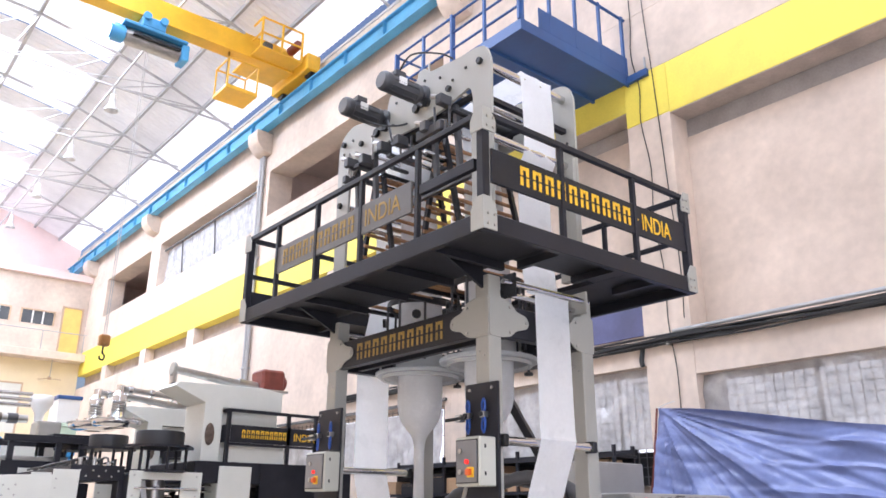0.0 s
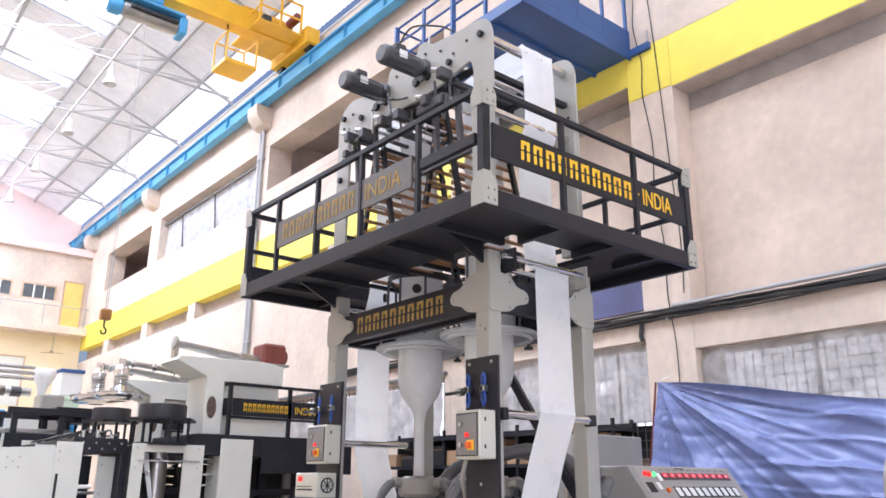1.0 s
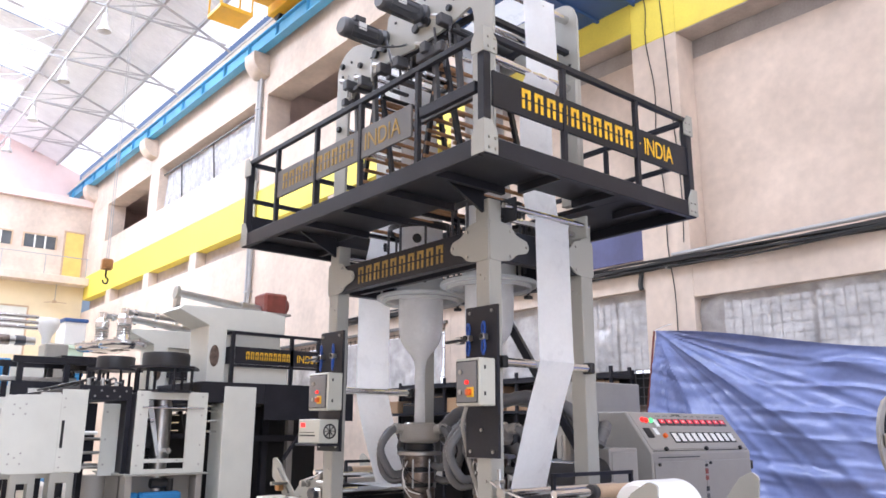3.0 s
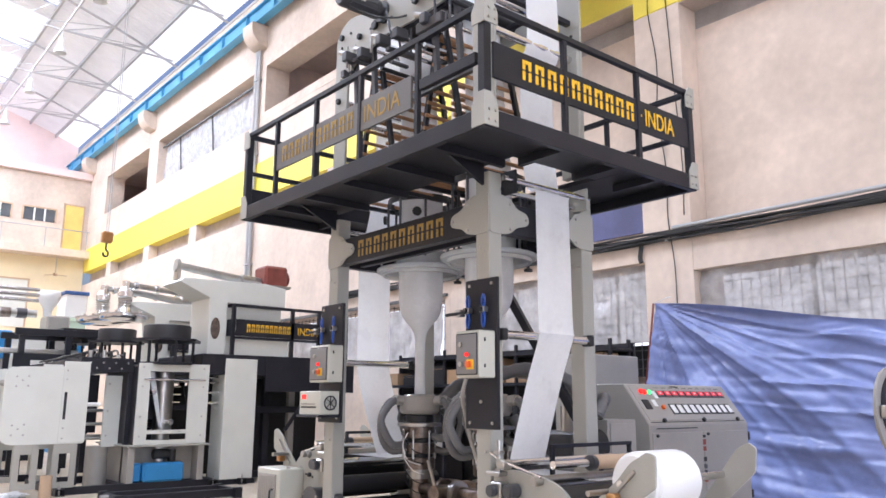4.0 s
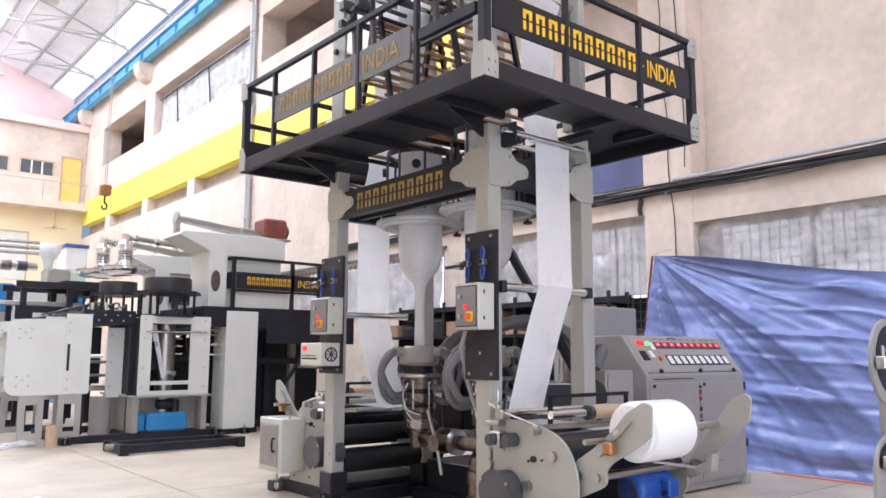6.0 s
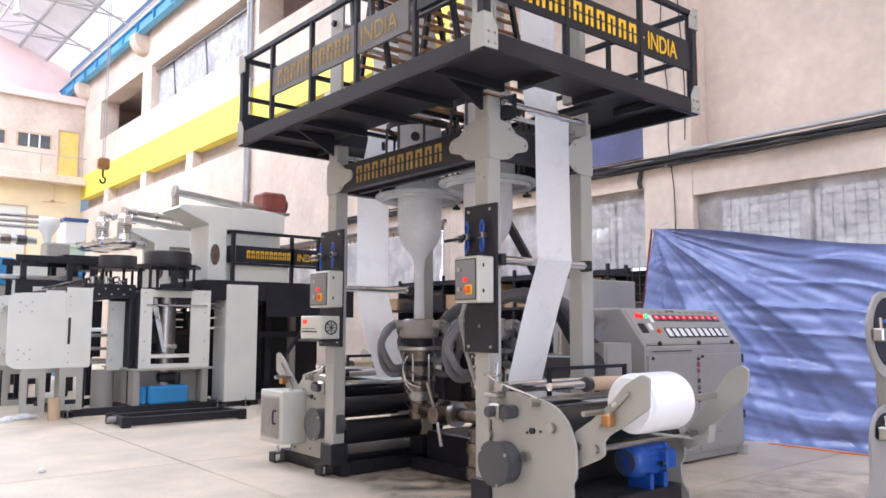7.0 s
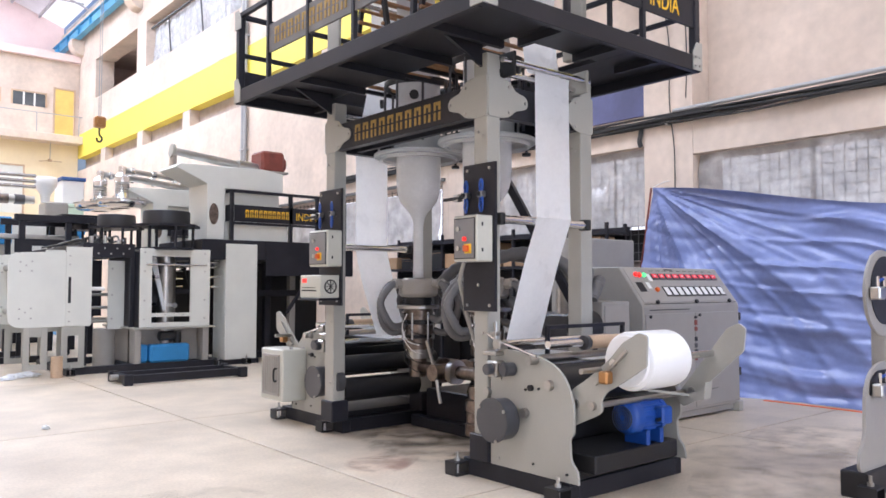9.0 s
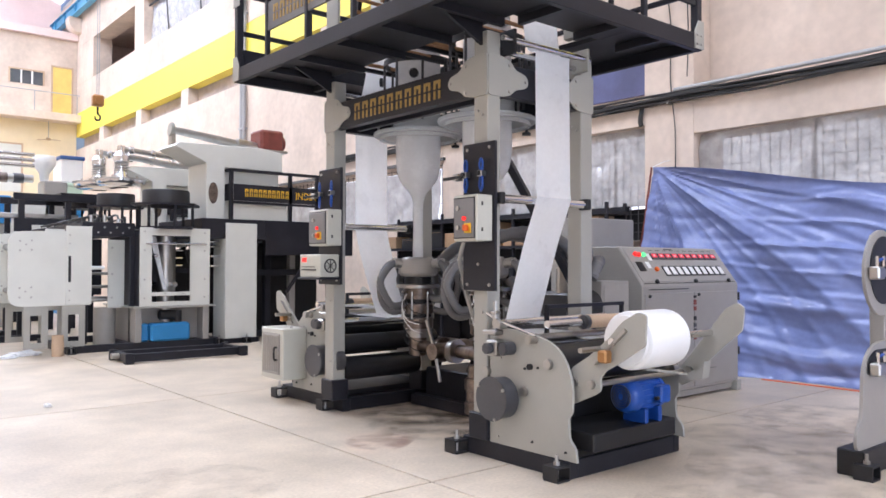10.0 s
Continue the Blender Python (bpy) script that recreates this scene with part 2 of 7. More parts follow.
def rounded(outline, r, steps=4):
    """Rounds the corners of an outline; r: one radius, or one for each corner."""
    out, k = [], len(outline)
    for i in range(k):
        p, a, b = Vector(outline[i]), Vector(outline[i - 1]), Vector(outline[(i + 1) % k])
        q = r[i] if isinstance(r, (list, tuple)) else r
        q = min(q, (a - p).length * 0.49, (b - p).length * 0.49)
        if q <= 0.001:
            out.append(tuple(p))
            continue
        s, e = p + (a - p).normalized() * q, p + (b - p).normalized() * q
        for j in range(steps + 1):
            t = j / steps
            out.append(tuple((1 - t) ** 2 * s + 2 * t * (1 - t) * p + t * t * e))
    return out

# ---- the hall ----
XF, XP, XB = 11.2, 11.7, 12.1          # face of pillars and beams, recessed panels, outer face
YFAR, YGABLE, YNEAR, XWEST = 43.6, 47.5, -10.0, -8.8
ROOF = [(-8.9, 16.05), (-7.6, 16.55), (-6.2, 17.05), (-4.2, 17.65), (-1.4, 18.13), (1.2, 18.3), (3.8, 18.13), (6.6, 17.65), (8.6, 17.05), (10.0, 16.55), (11.3, 16.05)]

floor = thing("floor", (0, 0, 0), "pale worn concrete floor cast in large slabs", "floor", kind="structure")
part("sub_floor", box(XWEST - 0.4, 16.4, YNEAR - 0.4, YFAR + 0.4, -0.3, -0.012), M_GROUT, floor)
_xs = [XWEST - 0.4] + [3.6 - 4.1 * k for k in (2, 1, 0)] + [7.7, 16.4]
_ys = [YNEAR - 0.4] + [9.02 - 4.6 * k for k in (3, 2, 1, 0)] + [13.62, 18.0, 22.6, 27.2, 31.8, 36.4, YFAR + 0.4]
for i in range(len(_xs) - 1):
    for j in range(len(_ys) - 1):
        part("slab", box(_xs[i] + 0.011, _xs[i + 1] - 0.011, _ys[j] + 0.011, _ys[j + 1] - 0.011, -0.06, 0.0, 0.004), M_CONCRETE, floor)

# long wall with pillars, beams and openings
wall_east = thing("wall_east", (XF, 17.0, 0), "cream plastered hall wall with pillars and a yellow painted beam", "wall", kind="structure")


def wall_piece(name, y0, y1, z0, z1, x0=XF, x1=XB, mat=M_WALL, label=""):
    return part(name, box(x0, x1, y0, y1, z0, z1, 0.006), mat, wall_east, label)


SILL2, HEAD2 = 10.95, 12.95
part("yellow_beam", box(XF, XB, YNEAR, 7.0, 8.56, 9.60, 0.006), M_YELLOW, wall_east, "yellow painted beam")
part("yellow_beam", box(XF - 0.004, XB, 7.004, 7.95, 8.58, 9.60, 0.006), M_YELLOW, wall_east)
part("yellow_beam", box(XF, XB, 7.954, 13.2, 8.93, 9.60, 0.006), M_YELLOW, wall_east)
part("yellow_beam", box(XF, XB, 13.204, YFAR, 8.25, 9.50, 0.006), M_YELLOW, wall_east)
wall_piece("parapet", YNEAR, 13.2, 9.604, SILL2)
wall_piece("parapet", 13.204, YFAR, 9.504, SILL2)
wall_piece("lintel", YNEAR, YGABLE, HEAD2, 15.4)
# lower panels, set back behind the beam
wall_piece("panel", YNEAR, 7.0, 4.42, 8.20, XP)
part("bare_strip", box(XP + 0.02, XB, YNEAR, 7.0, 8.203, 8.56, 0.004), M_BARE, wall_east, "unpainted grey cement strip under the beam")
wall_piece("panel", 7.95, 12.3, 4.42, 8.60, XP)
part("bare_strip", box(XP + 0.02, XB, 7.954, 12.3, 8.603, 8.928, 0.004), M_BARE, wall_east)
part("soffit", box(XF + 0.012, XP - 0.002, YNEAR + 0.01, 6.99, 8.542, 8.558), M_SOFFIT, wall_east, "grey beam underside with its shade in the colour")
part("soffit", box(XF + 0.012, XP - 0.002, 7.96, 12.28, 8.910, 8.928), M_SOFFIT, wall_east, "grey beam underside with its shade in the colour")
for _y0, _y1, _z0, _z1 in ((13.2, 13.4, 0, 7.58), (21.0, YFAR, 0, 7.58), (13.404, 20.996, 0, 2.55), (13.404, 20.996, 3.95, 7.58)):
    wall_piece("panel", _y0, _y1, _z0, _z1)
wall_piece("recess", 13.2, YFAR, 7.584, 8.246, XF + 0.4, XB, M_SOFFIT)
for y in (18.1, 23.1, 28.4, 33.6, 38.9):
    wall_piece("stub_pillar", y, y + 0.7, 7.584, 8.246, XF + 0.01, XF + 0.396)
for y0, y1 in ((7.0, 7.95), (12.3, 13.2)):
    wall_piece("pillar", y0, y1, 0, 8.576 if y0 < 10 else 8.926)
wall_piece("lintel", YNEAR, 6.996, 3.75, 4.416)
wall_piece("lintel", 7.954, 12.296, 4.0, 4.416)
wall_piece("plinth", YNEAR, 6.996, 0, 1.6)
wall_piece("plinth", 7.954, 12.296, 0, 2.0)
# upper storey piers
for y0, y1 in ((YNEAR, 13.5), (23.05, 24.0), (33.35, 34.5), (40.7, YFAR)):
    wall_piece("pier", y0, y1, SILL2 + 0.002, HEAD2 - 0.002)
wall_piece("raised_sill", 13.504, 23.046, SILL2 + 0.002, 11.26)
wall_piece("upper_room_wall", 13.0, YFAR, 9.43, 13.4, 15.2, 15.5, M_ROOM)
wall_piece("upper_room_floor", 13.0, YFAR, 9.1, 9.42, XB + 0.002, 15.5, M_ROOM)
wall_piece("upper_room_ceiling", 13.0, YFAR, 13.404, 13.6, XB + 0.002, 15.5, M_ROOM)
for y in (13.2, 23.3, 33.8, 43.3):
    wall_piece("upper_room_partition", y, y + 0.25, 9.43, 13.4, XB + 0.002, 15.198, M_ROOM)

wall_far = thing("wall_far", (2, YFAR, 0), "far cream gable wall with a balcony slab", "wall", kind="structure")
part("lower_wall", box(XWEST, XF - 0.002, YFAR, YFAR + 0.3, 0, 8.9), M_WALL_FAR, wall_far)
part("balcony_slab", box(XWEST, XF - 0.004, YFAR - 0.9, YFAR + 0.3, 8.904, 9.3, 0.02), M_WALL, wall_far)
part("upper_wall", box(XWEST, XF - 0.002, YFAR, YFAR + 0.3, 9.304, 13.3), M_WALL, wall_far)
part("cornice", box(XWEST, XF - 0.004, YFAR - 0.25, YFAR + 0.3, 13.304, 13.7, 0.02), M_GABLE, wall_far)
part("roof_slab", box(XWEST, XF - 0.002, YFAR + 0.302, YGABLE, 13.35, 13.69), M_GABLE, wall_far)
part("gable", prism([(XWEST, 13.304)] + [(x, z + 0.30) for x, z in ROOF] + [(XF + 0.1, 13.304)], "y", YGABLE + 0.002, YGABLE + 0.3), M_GABLE, wall_far)

wall_west = thing("wall_west", (XWEST, 17, 0), "cream plastered side wall of the hall", "wall", kind="structure")
part("side_wall", box(XWEST - 0.4, XWEST - 0.002, YNEAR, YGABLE, 0, 15.4), M_WALL, wall_west)
wall_near = thing("wall_near", (0, YNEAR, 0), "cream plastered end wall with a wide gate", "wall", kind="structure")
part("gate_side", box(XWEST, -4.6, YNEAR - 0.3, YNEAR, 0, 16.0), M_WALL, wall_near)
part("gate_side", box(6.6, XB, YNEAR - 0.3, YNEAR, 0, 16.0), M_WALL, wall_near)
part("gate_head", box(-4.598, 6.598, YNEAR - 0.3, YNEAR, 7.6, 16.0), M_WALL, wall_near)
part("gable", prism([(XWEST, 16.004)] + [(x, z + 0.3) for x, z in ROOF[1:-1]] + [(XF, 16.004)], "y", YNEAR - 0.3, YNEAR), M_WALL, wall_near)

# roof: curved sheet with translucent strips
def roof_strip(y0, y1, i0, i1, ribs=True):
    b = bmesh.new()
    n = max(2, int((y1 - y0) / 0.13)) if ribs else 1
    rows = []
    for k in range(n + 1):
        y = y0 + (y1 - y0) * k / n
        dz = 0.03 * math.sin(k * math.pi) if not ribs else (0.05 if k % 2 else 0.0)
        rows.append([b.verts.new((x, y, z + 0.25 + dz)) for x, z in ROOF[i0:i1 + 1]])
    for p, q in zip(rows, rows[1:]):
        for i in range(len(p) - 1):
            b.faces.new((p[i], p[i + 1], q[i + 1], q[i]))
    return b


ceiling = thing("ceiling", (1.2, 17, 16.0), "curved corrugated metal roof with translucent skylight strips", "ceiling", kind="structure")
part("roof_sheet", roof_strip(YNEAR, YGABLE, 7, 9), M_ROOF, ceiling)
part("skylight", roof_strip(YNEAR, YGABLE, 9, 10), M_SKYLIGHT, ceiling, "bright translucent eave sheet")
part("roof_sheet", roof_strip(YNEAR, YGABLE, 0, 3), M_ROOF, ceiling)
_edge = YNEAR
for k in range(-2, 9):
    y0, y1 = 3.1 + 5.3 * k, min(YGABLE, 7.0 + 5.3 * k)
    part("roof_sheet", roof_strip(_edge, y0, 3, 7), M_ROOF, ceiling)
    part("skylight", roof_strip(y0, y1, 3, 7), M_SKYLIGHT, ceiling, "bright translucent roof sheet")
    _edge = y1

M_HAZE = glowing("bright_overcast_sky", (0.93, 0.97, 1.0), 0.9)
backdrop = tagged(part("backdrop", box(30.0, 30.1, -30, 80, -2, 34), M_HAZE), "bright white overcast sky beyond the windows", "backdrop", kind="structure")


def stain(name, x, y, r, colour, share, seed):
    """A thin irregular dried stain lying on the concrete."""
    m = see_through(name, colour, 0.6, share, 0.4, 0.15)
    n, l = m.node_tree.nodes, m.node_tree.links
    mix = [k for k in n if k.type == "MIX_SHADER"][-1]
    tex, ramp, geo = n.new("ShaderNodeTexNoise"), n.new("ShaderNodeMapRange"), n.new("ShaderNodeNewGeometry")
    tex.inputs["Scale"].default_value, tex.inputs["Detail"].default_value = 3.5, 6.0
    ramp.inputs["From Min"].default_value, ramp.inputs["From Max"].default_value = 0.40, 0.66
    ramp.inputs["To Min"].default_value, ramp.inputs["To Max"].default_value = 1.0, share
    l.new(geo.outputs["Position"], tex.inputs["Vector"])
    l.new(tex.outputs["Fac"], ramp.inputs["Value"])
    span, fade, most = n.new("ShaderNodeVectorMath"), n.new("ShaderNodeMapRange"), n.new("ShaderNodeMath")
    span.operation, most.operation = "DISTANCE", "MAXIMUM"
    span.inputs[1].default_value = (x, y, 0)
    fade.inputs["From Min"].default_value, fade.inputs["From Max"].default_value = r * 0.25, r * 0.8
    l.new(geo.outputs["Position"], span.inputs[0])
    l.new(span.outputs["Value"], fade.inputs["Value"])
    l.new(ramp.outputs["Result"], most.inputs[0])
    l.new(fade.outputs["Result"], most.inputs[1])
    l.new(most.outputs[0], mix.inputs[0])
    b = bmesh.new()
    b.faces.new([b.verts.new((x + r * k * math.cos(a) * 1.5, y + r * k * math.sin(a), 0.0025)) for a, k in [(2 * math.pi * i / 28, 0.8 + 0.5 * noise.noise((math.cos(6.28 * i / 28), math.sin(6.28 * i / 28), seed))) for i in range(28)]])
    part("floor_stain", b, m, floor, "faint dried stain on the concrete")


stain("red_paint_stain", 4.05, 5.7, 0.42, (0.35, 0.12, 0.09), 0.55, 2.0)
stain("oil_and_shade_stain", 4.9, 5.95, 0.9, (0.12, 0.10, 0.085), 0.6, 7.0)
# these two carry oil and the shade under the tower in one colour
stain("oil_and_shade_stain", 5.3, 6.6, 1.1, (0.07, 0.055, 0.045), 0.35, 21.0)
stain("oil_and_shade_stain", 5.0, 5.3, 0.5, (0.09, 0.07, 0.06), 0.5, 25.0)
stain("grey_scuff", 6.0, 2.9, 1.1, (0.30, 0.25, 0.20), 0.7, 31.0)
stain("grey_scuff", 8.2, 3.4, 1.3, (0.30, 0.25, 0.20), 0.7, 33.0)
stain("grey_scuff", 4.6, 2.6, 0.9, (0.33, 0.28, 0.22), 0.75, 37.0)
stain("grey_scuff", 2.2, 5.4, 0.8, (0.28, 0.25, 0.22), 0.82, 12.0)
stain("grey_scuff", 6.9, 3.6, 0.9, (0.26, 0.23, 0.20), 0.82, 15.0)

tagged(part("ground", box(-80, 29.5, -80, 120, -0.6, -0.31), M_GROUT), "plain grey yard outside the hall", "ground", kind="structure")

# ---- lettering ----
def text_on(parent, words, origin, right, height, mat, depth=0.004, width=None):
    """Raised letters; origin: lower left corner; right: direction of reading; up is z."""
    cu = bpy.data.curves.new("lettering", "FONT")
    cu.body, cu.size, cu.extrude = words, height / 0.72, depth
    tmp = new("lettering", cu)
    dg = bpy.context.evaluated_depsgraph_get()
    me = bpy.data.meshes.new_from_object(tmp.evaluated_get(dg))
    bpy.data.objects.remove(tmp)
    r = Vector(right).normalized()
    u = Vector((0, 0, 1))
    m = Matrix.Translation(origin) @ Matrix((r, u, r.cross(u))).transposed().to_4x4()
    if width:
        w = max(v.co.x for v in me.vertices) or 1.0
        m = m @ Matrix.Diagonal((width / w, 1, 1, 1))
    b = bmesh.new()
    b.from_mesh(me)
    b.transform(m)
    bpy.data.meshes.remove(me)
    return part("lettering", b, mat, parent)


def name_bars(parent, origin, right, length, height, mat, count=10, out=(0, 0, 0)):
    """A maker's name as plain stencilled bars: one block of two strokes for each character."""
    r, o = Vector(right).normalized(), Vector(out)
    pitch = length / count
    for k in range(count):
        b = bmesh.new()
        for s0, s1, z0, z1 in ((0.06, 0.27, 0.0, 0.44), (0.06, 0.27, 0.54, 1.0), (0.52, 0.73, 0.0, 0.44), (0.52, 0.73, 0.54, 1.0), (0.30, 0.49, 0.82, 1.0)):
            p, q = Vector(origin) + r * pitch * (k + s0), Vector(origin) + r * pitch * (k + s1)
            v = [b.verts.new(w + o * d + Vector((0, 0, z * height))) for d in (0, 1) for w, z in ((p, z0), (q, z0), (q, z1), (p, z1))]
            for f in ((0, 1, 2, 3), (4, 5, 6, 7), (0, 1, 5, 4), (1, 2, 6, 5), (2, 3, 7, 6), (3, 0, 4, 7)):
                b.faces.new([v[i] for i in f])
        part("name_bar", b, mat, parent)


def bolt(p, axis, r, parent, mat=None, length=0.012):
    d = {"x": (length, 0, 0), "y": (0, length, 0), "-x": (-length, 0, 0), "-y": (0, -length, 0), "z": (0, 0, length)}[axis]
    q = Vector(p) + Vector(d)
    return part("bolt", rod(p, q, r, 6), mat or M_STEEL, parent)


# ---- film blowing tower ----
CX, CY = 5.25, 5.965                 # middle of the tower
COLX, COLY = ((4.40, 4.55), (5.60, 5.76)), ((4.68, 4.85), (7.08, 7.25))
DECK = 3.57
tower = thing("tower_frame", (CX, CY, 0), "putty grey steel tower with dark cross beams", "machine frame")
for x0, x1 in COLX:
    for y0, y1 in COLY:
        c = part("column", box(x0, x1, y0, y1, 0.14, DECK - 0.004, 0.008), M_PUTTY, tower)
        for z in (2.86, 2.9, 0.55, 1.2):
            bolt((x0 - 0.001, (y0 + y1) / 2 + (0.03 if z > 2.88 else -0.03), z), "-x", 0.011, c)
        part("shoe", box(x0 - 0.03, x1 + 0.03, y0 - 0.03, y1 + 0.03, 0.14, 0.36, 0.01), M_CHAR, tower, "dark column shoe")
# beams under the deck
BZ0, BZ1 = 3.04, 3.32
front_beam = part("cross_beam", box(4.405, 4.50, 4.855, 7.075, BZ0, BZ1, 0.006), M_CHAR, tower, "charcoal cross beam with dull yellow bars")
part("cross_beam", box(5.64, 5.73, 4.855, 7.075, BZ0, BZ1, 0.006), M_CHAR, tower)
for y in (4.70, 7.10):
    part("cross_beam", box(4.555, 5.595, y, y + 0.1, BZ0, BZ1, 0.006), M_CHAR, tower)
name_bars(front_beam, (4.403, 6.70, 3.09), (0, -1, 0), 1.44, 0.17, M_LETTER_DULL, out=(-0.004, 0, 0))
for x in (4.72, 5.56):
    part("ring_carrier", bar((x, 4.81, 3.10), (x, 7.09, 3.10), 0.06, 0.08), M_CHAR, tower)


def gusset(axis, at, outline, bolts):
    g = part("gusset_plate", prism(rounded(outline, 0.035), axis, at, at - 0.014, bevel=0.003), M_PUTTY, tower)
    for u, v in bolts:
        bolt((at - 0.014, u, v) if axis == "x" else (u, at - 0.014, v), "-x" if axis == "x" else "-y", 0.014, g)


def lobe(c0, c1, s):
    """A plate over the column from c0 to c1 with a lobe on the side s (-1 or 1)."""
    a, b = (c1, c0) if s > 0 else (c0, c1)
    return [(b, 3.02), (a, 3.02), (a + s * 0.10, 3.04), (a + s * 0.17, 3.10), (a + s * 0.30, 3.13), (a + s * 0.33, 3.18), (a + s * 0.30, 3.24), (a + s * 0.17, 3.27), (a + s * 0.10, 3.35), (a, 3.37), (b, 3.37)]


def lobe_bolts(a, s):
    return [(a + s * 0.29, 3.185), (a + s * 0.09, 3.075), (a + s * 0.09, 3.30)]


gusset("x", 4.398, lobe(4.672, 4.85, 1), lobe_bolts(4.85, 1))
gusset("y", 4.678, lobe(4.398, 4.55, 1), lobe_bolts(4.55, 1))
gusset("x", 4.398, lobe(7.08, 7.258, -1), lobe_bolts(7.08, -1))
gusset("y", 4.678, lobe(5.60, 5.76, -1), lobe_bolts(5.60, -1))
for y, z in ((4.64, 2.155), (7.36, 2.02)):
    part("guide_roller", rod((4.52, y, z), (5.60, y, z), 0.037, 16), M_CHROME, tower, "chromed guide roller", True)
    for x in (4.50, 5.61):
        part("roller_bracket", box(x - 0.03, x + 0.03, y - 0.05, y + 0.06, z - 0.05, z + 0.05, 0.01), M_BLACK, tower)
for y, z in ((4.60, 3.50), (4.72, 3.43), (7.33, 3.50)):
    part("guide_roller", rod((4.5, y, z), (5.62, y, z), 0.026, 14), M_CHROME, tower, "chromed guide roller", True)
for y in (4.62, 7.30):
    part("roller_hanger", box(4.60, 4.63, y - 0.06, y + 0.12, 3.38, DECK + 0.02, 0.005), M_BLACK, tower)
    part("roller_hanger", box(5.55, 5.58, y - 0.06, y + 0.12, 3.38, DECK + 0.02, 0.005), M_PUTTY, tower)
# slanting dark stay behind the near column
part("stay", bar((5.95, 6.2, 3.0), (6.35, 5.35, 1.3), 0.12, 0.08, bevel=0.008), M_CHAR, tower)

# ---- platform with railing ----
deck = thing("work_platform", (CX, CY, DECK), "charcoal steel work platform with railing and yellow lettering", "platform")
PX0, PX1, PY0, PY1 = 3.62, 6.37, 3.89, 7.88
FLOOR = DECK + 0.15
for n, b in (("edge_beam", (PX0, PX1, PY0, PY0 + 0.06)), ("edge_beam", (PX0, PX1, PY1 - 0.06, PY1)), ("edge_beam", (PX0, PX0 + 0.06, PY0 + 0.061, PY1 - 0.061)), ("edge_beam", (PX1 - 0.06, PX1, PY0 + 0.061, PY1 - 0.061))):
    part(n, box(*b, DECK, FLOOR, 0.006), M_CHAR, deck)
for b in ((PX0 + 0.06, 4.52, PY0 + 0.06, PY1 - 0.06), (5.62, PX1 - 0.06, PY0 + 0.06, PY1 - 0.06), (4.524, 5.616, PY0 + 0.06, 4.50), (4.524, 5.616, 7.45, PY1 - 0.06)):
    part("deck_plate", box(*b, DECK + 0.10, FLOOR - 0.003), M_CHAR, deck)
for y in (4.62, 5.3, 6.0, 6.7, 7.3):
    part("joist", box(PX0 + 0.061, 4.519, y - 0.025, y + 0.025, DECK + 0.03, DECK + 0.099), M_CHAR, deck)
for x in (4.6, 5.3, 5.9):
    for y0, y1 in ((PY0 + 0.061, 4.50), (7.45, PY1 - 0.061)):
        part("joist", box(x - 0.025, x + 0.025, y0, y1, DECK + 0.03, DECK + 0.099), M_CHAR, deck)
for y in (4.7, 7.1):
    part("bracket", prism([(4.40, DECK + 0.1), (3.95, DECK + 0.1), (4.40, DECK - 0.12)], "y", y + 0.04, y + 0.07), M_CHAR, deck)
RAIL = 4.55


def railing_side(p, q, stops, panel, mat_letter):
    """A side of the railing from p to q; stops: shares of its length at which posts stand; panel: shares between which the name panel hangs."""
    p, q = Vector(p), Vector(q)
    d = q - p
    part("top_rail", bar(p + Vector((0, 0, RAIL)), q + Vector((0, 0, RAIL)), 0.05, 0.05, bevel=0.004), M_CHAR, deck)
    for s in stops:
        a = p + d * s
        part("post", bar(a + Vector((0, 0, FLOOR)), a + Vector((0, 0, RAIL - 0.026)), 0.045, 0.045, bevel=0.004), M_CHAR, deck)
    if panel:
        a, b = p + d * panel[0], p + d * panel[1]
        n = d.cross(Vector((0, 0, 1))).normalized() * 0.012
        lo, hi = Vector(), Vector()
        for i in range(3):
            lo[i], hi[i] = min(a[i], b[i]) - abs(n[i]), max(a[i], b[i]) + abs(n[i])
        return part("name_panel", box(lo.x, hi.x, lo.y, hi.y, 3.98, 4.27, 0.003), M_CHAR if mat_letter is M_LETTER else M_PANEL_SHEEN, deck)
    part("mid_rail", bar(p + Vector((0, 0, 4.12)), q + Vector((0, 0, 4.12)), 0.045, 0.045, bevel=0.004), M_CHAR, deck)
    return None


near = railing_side((PX0 + 0.03, PY0 + 0.03, 0), (PX1 - 0.03, PY0 + 0.03, 0), (0.33, 0.695), (0.03, 0.985), M_LETTER)
name_bars(near, (4.03, PY0 + 0.018, 4.045), (1, 0, 0), 1.45, 0.165, M_LETTER, out=(0, -0.005, 0))
part("name_bar", box(5.52, 5.56, PY0 + 0.012, PY0 + 0.017, 4.12, 4.135), M_LETTER, near)
text_on(near, "INDIA", (5.605, PY0 + 0.017, 4.045), (1, 0, 0), 0.165, M_LETTER, width=0.45)
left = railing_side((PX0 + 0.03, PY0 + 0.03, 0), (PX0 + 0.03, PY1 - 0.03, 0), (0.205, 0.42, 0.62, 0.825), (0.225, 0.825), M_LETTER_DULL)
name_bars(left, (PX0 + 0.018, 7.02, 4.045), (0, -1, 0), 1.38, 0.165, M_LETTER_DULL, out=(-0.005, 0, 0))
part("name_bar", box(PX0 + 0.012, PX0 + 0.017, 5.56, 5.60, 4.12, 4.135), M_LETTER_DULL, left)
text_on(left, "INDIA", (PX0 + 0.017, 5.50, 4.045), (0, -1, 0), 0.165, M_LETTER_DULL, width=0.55)
